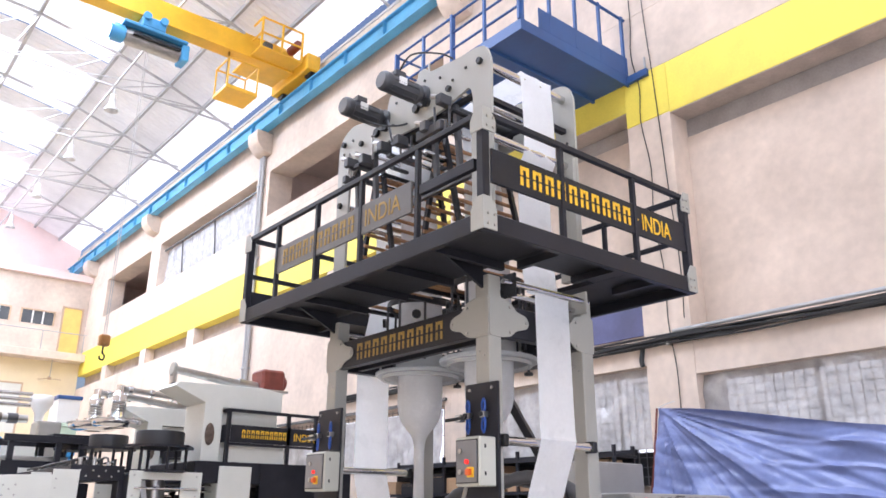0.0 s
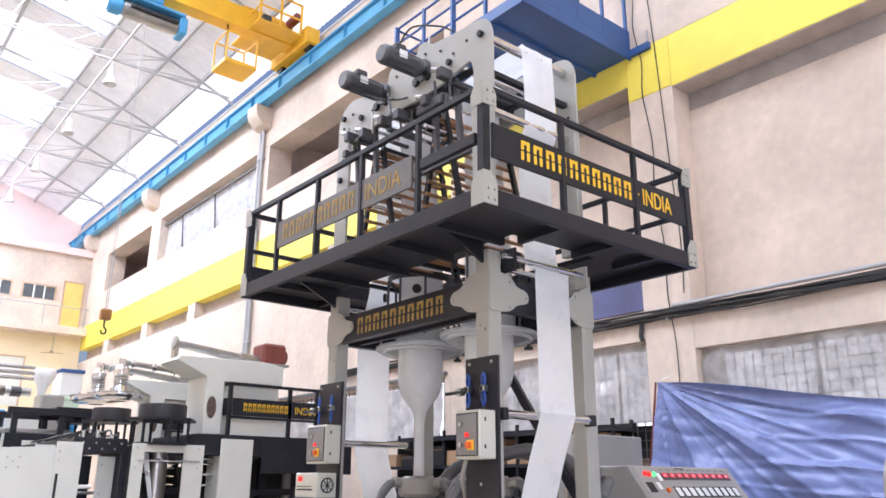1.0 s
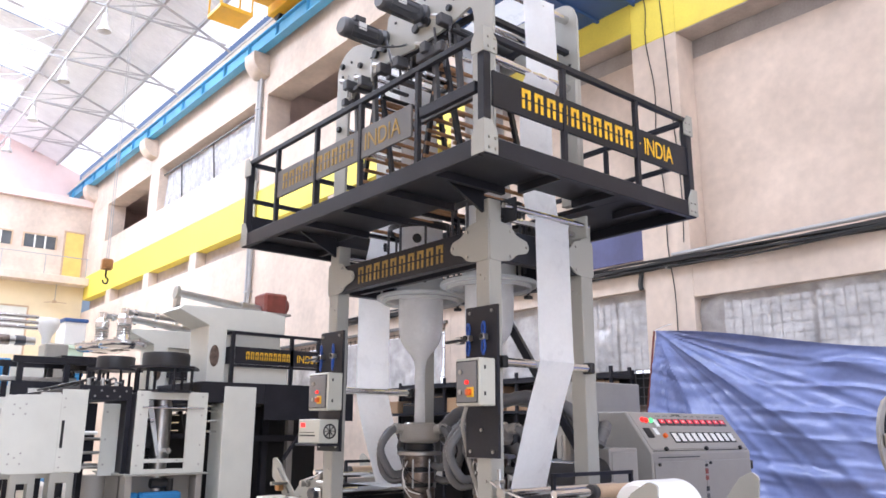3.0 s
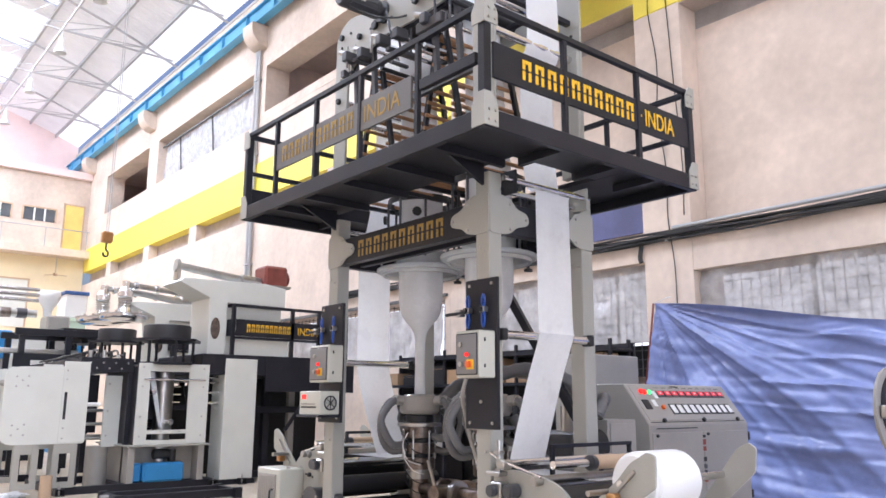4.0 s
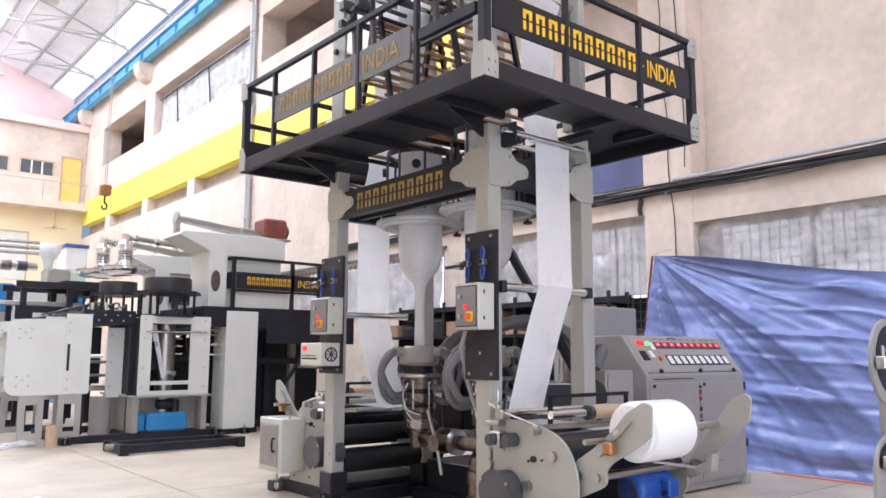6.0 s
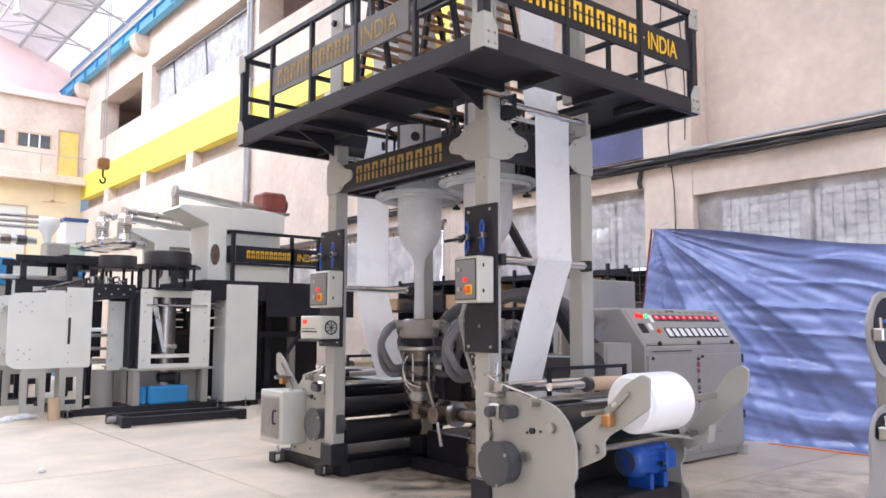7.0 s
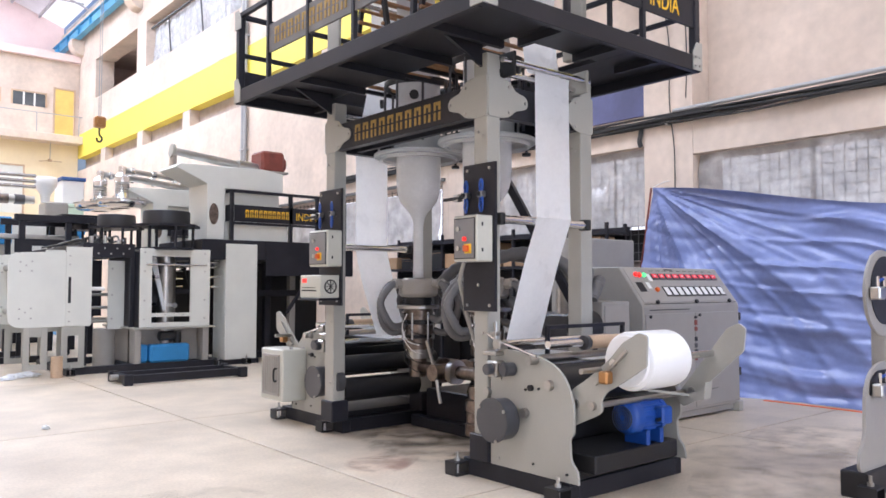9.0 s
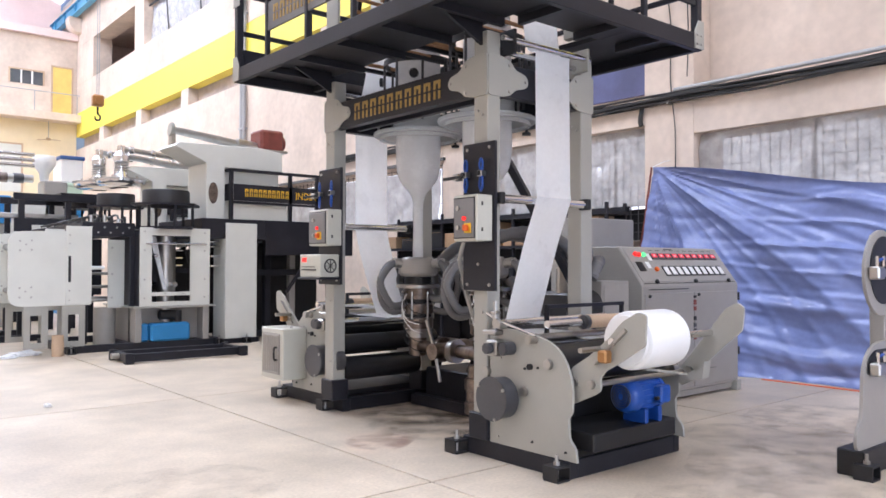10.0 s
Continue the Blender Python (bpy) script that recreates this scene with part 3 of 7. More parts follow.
railing_side((PX0 + 0.03, PY1 - 0.03, 0), (PX1 - 0.03, PY1 - 0.03, 0), (0.33, 0.66), None, None)
railing_side((PX1 - 0.03, PY0 + 0.03, 0), (PX1 - 0.03, PY1 - 0.03, 0), (0.25, 0.5, 0.75), None, None)
part("kick_plate", box(PX0 + 0.07, PX1 - 0.07, PY1 - 0.05, PY1 - 0.03, FLOOR, FLOOR + 0.22), M_CHAR, deck)
for y0, y1 in ((4.0, 4.68),):
    part("mid_rail", bar((PX0 + 0.03, y0, 4.14), (PX0 + 0.03, y1, 4.14), 0.05, 0.09, bevel=0.004), M_CHAR, deck)
for x, y, sx, sy in ((PX0, PY0, 1, 1), (PX1, PY0, -1, 1), (PX0, PY1, 1, -1), (PX1, PY1, -1, -1)):
    part("corner_post", box(min(x, x + sx * 0.075), max(x, x + sx * 0.075), min(y, y + sy * 0.075), max(y, y + sy * 0.075), FLOOR, RAIL + 0.02, 0.006), M_CHAR, deck)
    for z0, z1 in ((DECK + 0.01, DECK + 0.27), (RAIL - 0.16, RAIL + 0.045)):
        a = part("corner_plate", prism([(x + sx * u, z) for u, z in ((-0.012, z0), (0.13, z0), (0.13, z1 - 0.10), (0.07, z1), (-0.012, z1))], "y", y - sy * 0.012, y - sy * 0.001), M_PUTTY, deck, "pale bolted corner plate")
        part("corner_plate", prism([(y + sy * u, z) for u, z in ((0.0, z0), (0.13, z0), (0.13, z1 - 0.10), (0.07, z1), (0.0, z1))], "x", x - sx * 0.012, x - sx * 0.001), M_PUTTY, deck, "pale bolted corner plate")
        for u in (0.035, 0.10):
            for v in (0.04, 0.12):
                bolt((x + sx * u, y - sy * 0.012, z0 + v), "-y" if sy > 0 else "y", 0.011, a)

# ---- haul-off unit on the platform ----
haul = thing("haul_off_unit", (5.05, CY, FLOOR), "putty grey haul-off unit with rollers and two dark motors", "machine")
ARCH = [(4.60, FLOOR), (4.60, 5.70), (4.66, 5.86), (4.78, 5.91), (5.05, 5.92), (5.50, 5.97), (5.62, 6.06), (5.72, 6.06), (5.74, 5.97), (6.24, 5.99), (6.30, 5.72), (6.55, 5.82), (6.95, 5.92), (7.15, 5.86), (7.25, 5.70), (7.25, FLOOR), (7.03, FLOOR), (7.00, 5.18), (6.86, 5.36), (6.25, 5.45), (5.75, 5.42), (5.30, 5.44), (4.90, 5.52), (4.86, 5.40), (4.83, FLOOR)]
ROUND = [0, .05, .12, .1, .02, .02, .02, .02, .02, .03, .05, .05, .12, .12, .06, 0, 0, .1, .12, .05, .05, .05, .05, .05, 0]
HX0, HX1 = 4.40, 5.57
for x in (HX0, HX1):
    s = part("side_plate", prism(rounded(ARCH, ROUND), "x", x, x + 0.03, bevel=0.004), M_PUTTY, haul)
    for y, z in ((4.72, 5.72), (4.95, 5.75), (5.15, 5.70), (5.35, 5.82), (5.6, 5.9), (6.1, 5.85), (6.15, 5.6), (6.55, 5.62), (6.95, 5.72), (7.13, 5.6), (7.12, 5.2), (4.70, 5.2)):
        bolt((x - 0.001, y, z), "-x", 0.016, s, M_BLACK)
    part("leg_flange", box(x - 0.05, x - 0.001, 4.60, 4.83, FLOOR, 5.0, 0.006), M_PUTTY, haul)
for y, z, r, mat in ((4.74, 5.72, 0.045, M_CHROME), (4.70, 4.93, 0.04, M_CHROME), (4.80, 4.72, 0.03, M_CHROME), (5.55, 5.62, 0.085, M_BLACK), (5.73, 5.62, 0.085, M_CHROME), (6.27, 5.62, 0.085, M_BLACK), (6.45, 5.62, 0.085, M_CHROME), (7.12, 5.72, 0.045, M_CHROME), (7.15, 4.95, 0.04, M_CHROME), (7.08, 4.72, 0.03, M_CHROME), (5.2, 5.62, 0.035, M_CHROME), (6.75, 5.6, 0.035, M_CHROME)):
    part("roller", rod((HX0 + 0.032, y, z), (HX1 - 0.002, y, z), r, 20), mat, haul, "", True)
    part("bearing", rod((HX0 - 0.04, y, z), (HX0 - 0.002, y, z), max(0.035, r * 0.6), 12, bevel=0.005), M_BLACK, haul)
for y, z in ((5.20, 5.50), (5.45, 5.30), (5.9, 5.32), (6.2, 5.36), (6.55, 5.34), (6.85, 5.40)):
    part("air_cylinder", rod((HX0 - 0.10, y, z), (HX0 - 0.10, y + 0.16, z + 0.07), 0.026, 10), M_STEEL, haul)
    part("bearing_block", box(HX0 - 0.15, HX0 - 0.002, y - 0.04, y + 0.05, z - 0.09, z + 0.02, 0.008), M_MOTOR, haul)
random.seed(11)
for k in range(26):
    y, z = random.uniform(4.95, 6.95), random.uniform(4.98, 5.42)
    x = HX0 + random.uniform(-0.10, 0.04)
    w_, h_ = random.uniform(0.03, 0.09), random.uniform(0.03, 0.10)
    if k % 3 == 0:
        part("clamp_rod", rod((x, y, z - 0.12), (x, y + random.uniform(-0.05, 0.05), z + 0.14), 0.013, 8), M_STEEL if k % 2 else M_MOTOR, haul)
    elif k % 3 == 1:
        part("nip_bracket", box(x - 0.02, HX0 + 0.12, y, y + w_, z, z + h_, 0.006), M_MOTOR, haul)
    else:
        part("roller_end", rod((x - 0.03, y, z), (HX0 + 0.5, y, z), 0.022, 10), M_CHROME if k % 2 else M_BLACK, haul, "", True)
for y in (5.1, 5.45, 6.5, 6.85):
    part("hanger_arm", bar((HX0 + 0.06, y, 4.60), (HX0 + 0.06, y + 0.08, 5.45), 0.05, 0.05), M_MOTOR, haul)
part("frame_bar", bar((HX0 + 0.06, 4.9, 4.62), (HX0 + 0.06, 7.0, 4.62), 0.05, 0.06), M_MOTOR, haul)
part("drive_guard", box(HX0 - 0.10, HX0 - 0.003, 5.22, 5.62, 5.16, 5.27, 0.01), M_MOTOR, haul)
part("hand_lever", rod((HX0 - 0.12, 5.98, 5.25), (HX0 - 0.12, 6.10, 5.60), 0.014, 8), M_MOTOR, haul)
for y, z in ((5.63, 5.72), (6.33, 5.73)):
    m = part("motor", lathe([(0.0, -0.52), (0.085, -0.52), (0.10, -0.50), (0.105, -0.48), (0.105, -0.42), (0.098, -0.415), (0.098, -0.10), (0.105, -0.095), (0.105, -0.05), (0.07, -0.03), (0.06, 0.0)], (HX0 - 0.03, y, z), "x", 28), M_MOTOR, haul, "dark finned drive motor", True)
    part("terminal_box", box(HX0 - 0.40, HX0 - 0.27, y - 0.06, y + 0.06, z + 0.09, z + 0.16, 0.008), M_MOTOR, m)
    part("label_plate", box(HX0 - 0.385, HX0 - 0.29, y - 0.105, y - 0.095, z - 0.02, z + 0.06), M_WHITE, m, "small white label plate")
    part("motor_flange", rod((HX0 - 0.03, y, z), (HX0 - 0.002, y, z), 0.12, 20), M_MOTOR, m)
    for k in range(10):
        a = 2 * math.pi * k / 10
        part("fin", bar((HX0 - 0.44, y + 0.10 * math.cos(a), z + 0.10 * math.sin(a)), (HX0 - 0.12, y + 0.10 * math.cos(a), z + 0.10 * math.sin(a)), 0.01, 0.01), M_MOTOR, m)
part("motor_cable", hose([(HX0 - 0.33, 5.63, 5.88), (HX0 - 0.30, 5.45, 6.02), (HX0 - 0.1, 5.25, 6.02), (HX0, 5.15, 5.95)], 0.01, 8), M_CABLE, haul)
part("motor_cable", hose([(HX0 - 0.33, 6.33, 5.65), (HX0 - 0.25, 6.1, 5.5), (HX0 - 0.1, 5.95, 5.48), (HX0, 5.9, 5.52)], 0.01, 8), M_CABLE, haul)
part("hand_lever", rod((HX0 + 0.1, 5.66, 6.06), (HX0 + 0.1, 5.66, 6.18), 0.015, 8), M_STEEL, haul)
for x in (HX0 + 0.15, HX1 - 0.15):
    part("tie_bar", bar((x, 4.8, 5.52), (x, 7.0, 5.52), 0.05, 0.05), M_CHAR, haul)
for y in (4.74, 7.13):
    part("tie_bar", bar((HX0 + 0.03, y, 5.35), (HX1, y, 5.35), 0.06, 0.05), M_CHAR, haul)

# slatted collapsing boards over each bubble
BUBBLES = (5.59, 6.70)
for yc in BUBBLES:
    for s in (-1, 1):
        b = thing("collapsing_board", (CX - 0.2, yc + s * 0.40, FLOOR), "dark frame with brown wooden slats inside the railing", "slatted frame", "collapsing boards")
        y0, y1, z0, z1 = yc + s * 0.40, yc + s * 0.05, FLOOR, 5.30
        for x in (4.62, 5.46):
            part("rail", bar((x, y0, z0), (x, y1, z1), 0.045, 0.05), M_CHAR, b)
        for k in range(12):
            t = (k + 0.7) / 12.4
            y, z = y0 + (y1 - y0) * t - s * 0.035, z0 + (z1 - z0) * t
            part("slat", rod((4.58, y, z), (5.54, y, z), 0.021, 8), M_WOOD, b)
        part("foot_bar", bar((4.62, y0, z0 + 0.04), (5.50, y0, z0 + 0.04), 0.04, 0.04), M_CHAR, b)

# ---- bubbles, air rings, guide cages, die heads ----
def flat_tube(yc, r, z0, z1, half, steps=8, seg=32):
    """The bubble above the cage, flattening towards the nip."""
    b = bmesh.new()
    rings = []
    for k in range(steps + 1):
        t = k / steps
        ry, rx = r * (1 - t) + 0.012 * t, r + (half - r) * t
        rings.append([b.verts.new((CX - 0.08 * t + rx * math.cos(a), yc + ry * math.sin(a), z0 + (z1 - z0) * t)) for a in [2 * math.pi * i / seg for i in range(seg)]])
    for p, q in zip(rings, rings[1:]):
        for i in range(seg):
            b.faces.new((p[i], p[(i + 1) % seg], q[(i + 1) % seg], q[i]))
    return b


for i, yc in enumerate(BUBBLES):
    bub = thing("film_bubble", (CX, yc, 1.63), "milky white blown film bubble rising from the die", "film bubble", "film bubbles")
    prof = [(0.060, 1.66), (0.054, 1.95), (0.054, 2.20), (0.060, 2.28), (0.074, 2.34), (0.100, 2.39), (0.145, 2.44), (0.190, 2.50), (0.220, 2.56), (0.238, 2.64), (0.245, 2.74), (0.247, 2.90), (0.245, 3.05), (0.24, 3.35), (0.24, FLOOR + 0.2)]
    part("bubble_wall", lathe(prof, (CX, yc, 0), "z", 40), M_BUBBLE, bub, "", True)
    part("collapsed_part", flat_tube(yc, 0.24, FLOOR + 0.2, 5.52, 0.27), M_BUBBLE, bub, "", True)
    ring = thing("sizing_ring", (CX, yc, 2.98), "clear milky acrylic ring under the dark beam", "sizing ring", "sizing rings")
    part("disc", lathe([(0.27, 3.02), (0.48, 3.00), (0.495, 3.01), (0.495, 3.035), (0.48, 3.045), (0.27, 3.05)], (CX, yc, 0), "z", 44, closed=True), M_ACRYLIC, ring, "", True)
    part("collar", lathe([(0.262, 3.03), (0.262, 3.22), (0.275, 3.22), (0.275, 3.03)], (CX, yc, 0), "z", 40, closed=True), M_ACRYLIC, ring, "", True)
    part("lip", lathe([(0.40, 2.965), (0.43, 2.965), (0.43, 3.0), (0.40, 3.0)], (CX, yc, 0), "z", 40, closed=True), M_ACRYLIC, ring, "", True)
    for k in range(3):
        a = 0.5 + 2.1 * k
        part("hanger", rod((CX + 0.44 * math.cos(a), yc + 0.44 * math.sin(a), 3.04), (CX + 0.44 * math.cos(a), yc + 0.44 * math.sin(a), 3.15), 0.012, 8), M_STEEL, ring)
    part("clamp_knob", lathe([(0.0, -0.09), (0.045, -0.085), (0.045, -0.06), (0.015, -0.05), (0.012, 0.0)], (CX + 0.42, yc - 0.14, 3.0), "z", 14), M_BLACK, ring, "black star knob", True)
    cage = thing("guide_cage", (CX, yc, BZ1), "black ring cage round the bubble above the beam", "guide cage", "guide cages")
    for z in (3.42, 3.80):
        part("hoop", lathe([(0.36, z - 0.03), (0.385, z - 0.03), (0.385, z + 0.03), (0.36, z + 0.03)], (CX, yc, 0), "z", 36, closed=True), M_BLACK, cage, "", True)
    for k in range(8):
        a = 2 * math.pi * (k + 0.3) / 8
        p = Vector((CX + 0.375 * math.cos(a), yc + 0.375 * math.sin(a), 0))
        part("upright", rod(p + Vector((0, 0, 3.14)), p + Vector((0, 0, 3.80)), 0.014, 8), M_MOTOR, cage)
    for k in range(4):
        a = 2 * math.pi * (k + 0.5) / 4
        p = Vector((CX + 0.40 * math.cos(a), yc + 0.40 * math.sin(a), 3.62))
        part("guide_wheel", rod(p, p + Vector((0.03 * math.cos(a), 0.03 * math.sin(a), 0)), 0.05, 12), M_BLACK, cage)

    die = thing("blown_film_die", (CX, yc, 0), "heat-stained steel die head with grey hoses round it", "die head", "die heads")
    part("air_box", lathe([(0.08, 1.66), (0.20, 1.66), (0.215, 1.64), (0.215, 1.50), (0.19, 1.47), (0.12, 1.46)], (CX, yc, 0), "z", 24), M_BEIGE, die, "putty grey air box", True)
    part("die_lip", lathe([(0.0, 1.67), (0.07, 1.67), (0.085, 1.66), (0.16, 1.675), (0.17, 1.66)], (CX, yc, 0), "z", 24), M_STEEL, die, "", True)
    for z0, z1, r, m in ((1.38, 1.46, 0.15, M_BLACK), (1.34, 1.375, 0.24, M_STEEL), (1.22, 1.335, 0.165, M_DIE), (1.17, 1.215, 0.15, M_BLACK), (1.06, 1.165, 0.165, M_DIE), (1.02, 1.055, 0.15, M_BLACK), (0.90, 1.015, 0.165, M_DIE), (0.80, 0.895, 0.13, M_STEEL)):
        part("heater_band", rod((CX, yc, z0), (CX, yc, z1), r, 24, bevel=0.008), m, die, "", True)
    part("elbow", rod((CX, yc, 0.60), (CX, yc, 0.80), 0.10, 16, bevel=0.01), M_DIE, die, "", True)
    for k in range(6):
        a = 2 * math.pi * (k + 0.5 * i) / 6
        p = Vector((CX + 0.172 * math.cos(a), yc + 0.172 * math.sin(a), 1.0))
        part("clamp_screw", rod(p, p + Vector((0, 0, 0.30)), 0.011, 6), M_STEEL, die)
    for k, a in enumerate((2.35, 2.95, 5.0, 5.5, 0.4, 1.4)):
        u = Vector((math.cos(a), math.sin(a), 0))
        c = Vector((CX, yc, 0))
        part("air_pipe_stub", rod(c + u * 0.16 + Vector((0, 0, 1.60)), c + u * 0.29 + Vector((0, 0, 1.62)), 0.05, 10), M_BEIGE, die)
        low = 1.08 + 0.07 * (k % 3)
        part("air_hose", hose([c + u * 0.24 + Vector((0, 0, 1.62)), c + u * 0.34 + Vector((0, 0, 1.58)), c + u * (0.42 + 0.03 * (k % 2)) + Vector((0, 0, 1.42)), c + u * 0.40 + Vector((0, 0, low + 0.12)), c + u * 0.30 + Vector((0, 0, low)), c + u * 0.16 + Vector((0.02, 0, low + 0.02))], 0.037, 10, 9, 0.004), M_HOSE, die, "ribbed grey air hose", True)
        part("hose_clip", rod(c + u * 0.27 + Vector((0, 0, 1.612)), c + u * 0.29 + Vector((0, 0, 1.608)), 0.047, 12), M_STEEL, die)
    part("wire", hose([(CX - 0.17, yc - 0.02, 1.28), (CX - 0.24, yc - 0.03, 1.15), (CX - 0.20, yc - 0.06, 1.0), (CX - 0.10, yc - 0.15, 0.95)], 0.008, 6), M_WHITE, die)
    for k in range(5):
        z = 0.88 + 0.1 * k
        part("thermocouple", rod((CX - 0.15, yc - 0.05 + 0.02 * k, z), (CX - 0.22, yc - 0.09 + 0.02 * k, z + 0.02), 0.012, 8), M_CHROME, die)
        part("lead_wire", hose([(CX - 0.22, yc - 0.09 + 0.02 * k, z + 0.02), (CX - 0.27, yc - 0.10, z - 0.06), (CX - 0.20, yc - 0.16, z - 0.18), (CX - 0.08, yc - 0.18, z - 0.22)], 0.005, 6), M_WHITE if k == 2 else M_BLACK, die)

extruder = thing("extruder", (CX, CY, 0), "screw extruder with heat-stained barrel and grey gearbox", "extruder")
part("barrel", rod((CX - 0.25, 6.15, 0.70), (7.2, 6.15, 0.70), 0.085, 20), M_DIE, extruder, "", True)
for k in range(6):
    part("heater_band", rod((CX + 0.0 + 0.3 * k, 6.15, 0.70), (CX + 0.22 + 0.3 * k, 6.15, 0.70), 0.11, 20, bevel=0.008), M_STEEL if k % 2 else M_DIE, extruder, "", True)
part("branch_pipe", rod((CX, 5.6, 0.70), (CX, 6.7, 0.70), 0.07, 16), M_DIE, extruder, "", True)
part("screen_changer", rod((CX - 0.02, 6.0, 0.70), (CX - 0.02, 6.09, 0.70), 0.125, 24, bevel=0.01), M_STEEL, extruder, "", True)
part("screen_changer", rod((CX - 0.02, 6.22, 0.70), (CX - 0.02, 6.30, 0.70), 0.13, 24, bevel=0.01), M_DIE, extruder, "", True)
part("hand_lever", rod((CX - 0.22, 6.13, 0.70), (CX - 0.24, 6.25, 1.02), 0.018, 8), M_STEEL, extruder)
part("hand_lever", rod((CX - 0.22, 6.13, 0.70), (CX - 0.22, 6.05, 0.40), 0.018, 8), M_STEEL, extruder)
part("barrel_stand", prism([(5.95, 0.421), (6.35, 0.421), (6.25, 0.60), (6.05, 0.60)], "x", 5.65, 5.85), M_CHAR, extruder, "dark barrel stand")
part("floor_beam", box(5.42, 5.54, 5.10, 7.05, 0.0, 0.12, 0.006), M_CHAR, extruder)
for z0, z1, r in ((0.121, 0.24, 0.13), (0.245, 0.35, 0.115), (0.355, 0.47, 0.13), (0.475, 0.60, 0.10)):
    part("adaptor_band", rod((CX - 0.06, 5.66, z0), (CX - 0.06, 5.66, z1), r, 20, bevel=0.008), M_DIE, extruder, "", True)
# bed block added and widened to darken the tower's inside
part("extruder_bed", box(5.56, 6.95, 5.25, 6.95, 0.0, 0.42, 0.015), M_CHAR, extruder, "dark extruder bed, added to cover the bright floor")
part("gearbox", box(7.0, 7.75, 5.9, 6.9, 0.0, 1.25, 0.02), M_MOTOR, extruder)
part("drive_cabinet", box(8.3, 9.52, 6.95, 7.5, 0.0, 2.26, 0.015), M_BEIGE, extruder, "grey drive cabinet")
part("drive_shaft_guard", box(7.75, 8.199, 6.2, 6.6, 0.5, 0.9, 0.02), M_CHAR, extruder)
part("hopper_pipe", rod((7.3, 6.35, 1.25), (7.3, 6.35, 1.55), 0.12, 16), M_STEEL, extruder, "", True)
blower = thing("blower", (6.55, 6.1, 0), "dark blower with thick grey hoses behind the dies", "blower")
part("housing", lathe([(0.0, -0.12), (0.15, -0.12), (0.18, -0.09), (0.18, 0.09), (0.15, 0.12), (0.0, 0.12)], (6.45, 5.35, 1.15), "x", 24), M_BLACK, blower, "", True)
part("stand", box(6.3, 6.6, 5.2, 5.5, 0.0, 1.0, 0.01), M_CHAR, blower)
for k, pts in enumerate((((6.45, 5.35, 1.5), (6.35, 5.6, 1.85), (6.1, 6.0, 1.95), (5.8, 6.4, 1.75), (5.5, 6.6, 1.45)), ((6.5, 5.4, 1.5), (6.5, 5.9, 1.8), (6.4, 6.5, 1.95), (6.0, 6.9, 1.8), (5.6, 6.85, 1.5)), ((6.45, 5.35, 1.5), (6.55, 5.4, 1.7), (6.75, 5.6, 1.75), (6.85, 5.8, 1.5), (6.9, 5.9, 1.0)), ((6.5, 5.3, 1.45), (6.6, 5.3, 1.6), (6.8, 5.45, 1.62), (6.92, 5.7, 1.4), (6.95, 5.9, 0.9)), ((6.2, 5.3, 1.0), (5.9, 5.2, 0.9), (5.6, 5.3, 1.1), (5.45, 5.5, 1.45)))):
    part("air_hose", hose(pts, 0.065, 12, 10, 0.008), M_HOSE, blower, "thick ribbed grey hose", True)


# ---- films running down to the winders ----
def web(path, x0, x1, mat, sag=0.006):
    b = bmesh.new()
    pts = smooth_path(path, 5)
    n = 6
    rows = [[b.verts.new((x0 + (x1 - x0) * k / n, y + sag * math.sin(k * 2.1 + i * 0.4), z)) for k in range(n + 1)] for i, (_, y, z) in enumerate(pts)]
    for p, q in zip(rows, rows[1:]):
        for k in range(n):
            b.faces.new((p[k], p[k + 1], q[k + 1], q[k]))
    return b


WX0, WX1 = 4.89, 5.335
for path, label in (([(0, 5.62, 5.72), (0, 5.2, 5.78), (0, 4.74, 5.78), (0, 4.69, 5.70), (0, 4.66, 4.95), (0, 4.76, 4.70), (0, 4.76, 4.0), (0, 4.70, 3.52), (0, 4.585, 3.46), (0, 4.59, 3.3), (0, 4.59, 2.3), (0, 4.59, 2.15), (0, 4.74, 1.75), (0, 4.97, 1.08)], "strip of translucent white film running down the tower"),
                    ([(0, 6.36, 5.72), (0, 6.8, 5.78), (0, 7.13, 5.78), (0, 7.18, 5.70), (0, 7.2, 4.95), (0, 7.12, 4.7), (0, 7.15, 4.0), (0, 7.28, 3.52), (0, 7.41, 3.46), (0, 7.405, 3.3), (0, 7.405, 2.1), (0, 7.39, 1.95), (0, 7.25, 1.6), (0, 6.98, 1.05)], "strip of translucent white film on the far side of the tower")):
    w = thing("film_web", (CX, path[-1][1], 1.05), label, "plastic film", "film webs")
    part("upper_run", web(path[:9], WX0, WX1, M_FILM), M_FILM, w, "", True)
    part("lower_run", web(path[8:], WX0, WX1, M_FILM), M_FILM, w, "", True)

# ---- winders at the foot of the tower ----
def levelling_foot(parent, x, y):
    f = part("levelling_foot", box(x - 0.07, x + 0.07, y - 0.07, y + 0.07, 0.0, 0.012), M_BLACK, parent)
    for sx in (-1, 1):
        part("cheek", box(x + sx * 0.07 - 0.006, x + sx * 0.07 + 0.006, y - 0.07, y + 0.07, 0.012, 0.10), M_BLACK, f)
    part("top_tab", box(x - 0.076, x + 0.076, y - 0.07, y + 0.07, 0.10, 0.115), M_BLACK, f)
    part("screw", rod((x, y, 0.012), (x, y, 0.19), 0.014, 8), M_STEEL, f)
    part("nut", rod((x, y, 0.115), (x, y, 0.14), 0.026, 6), M_STEEL, f)


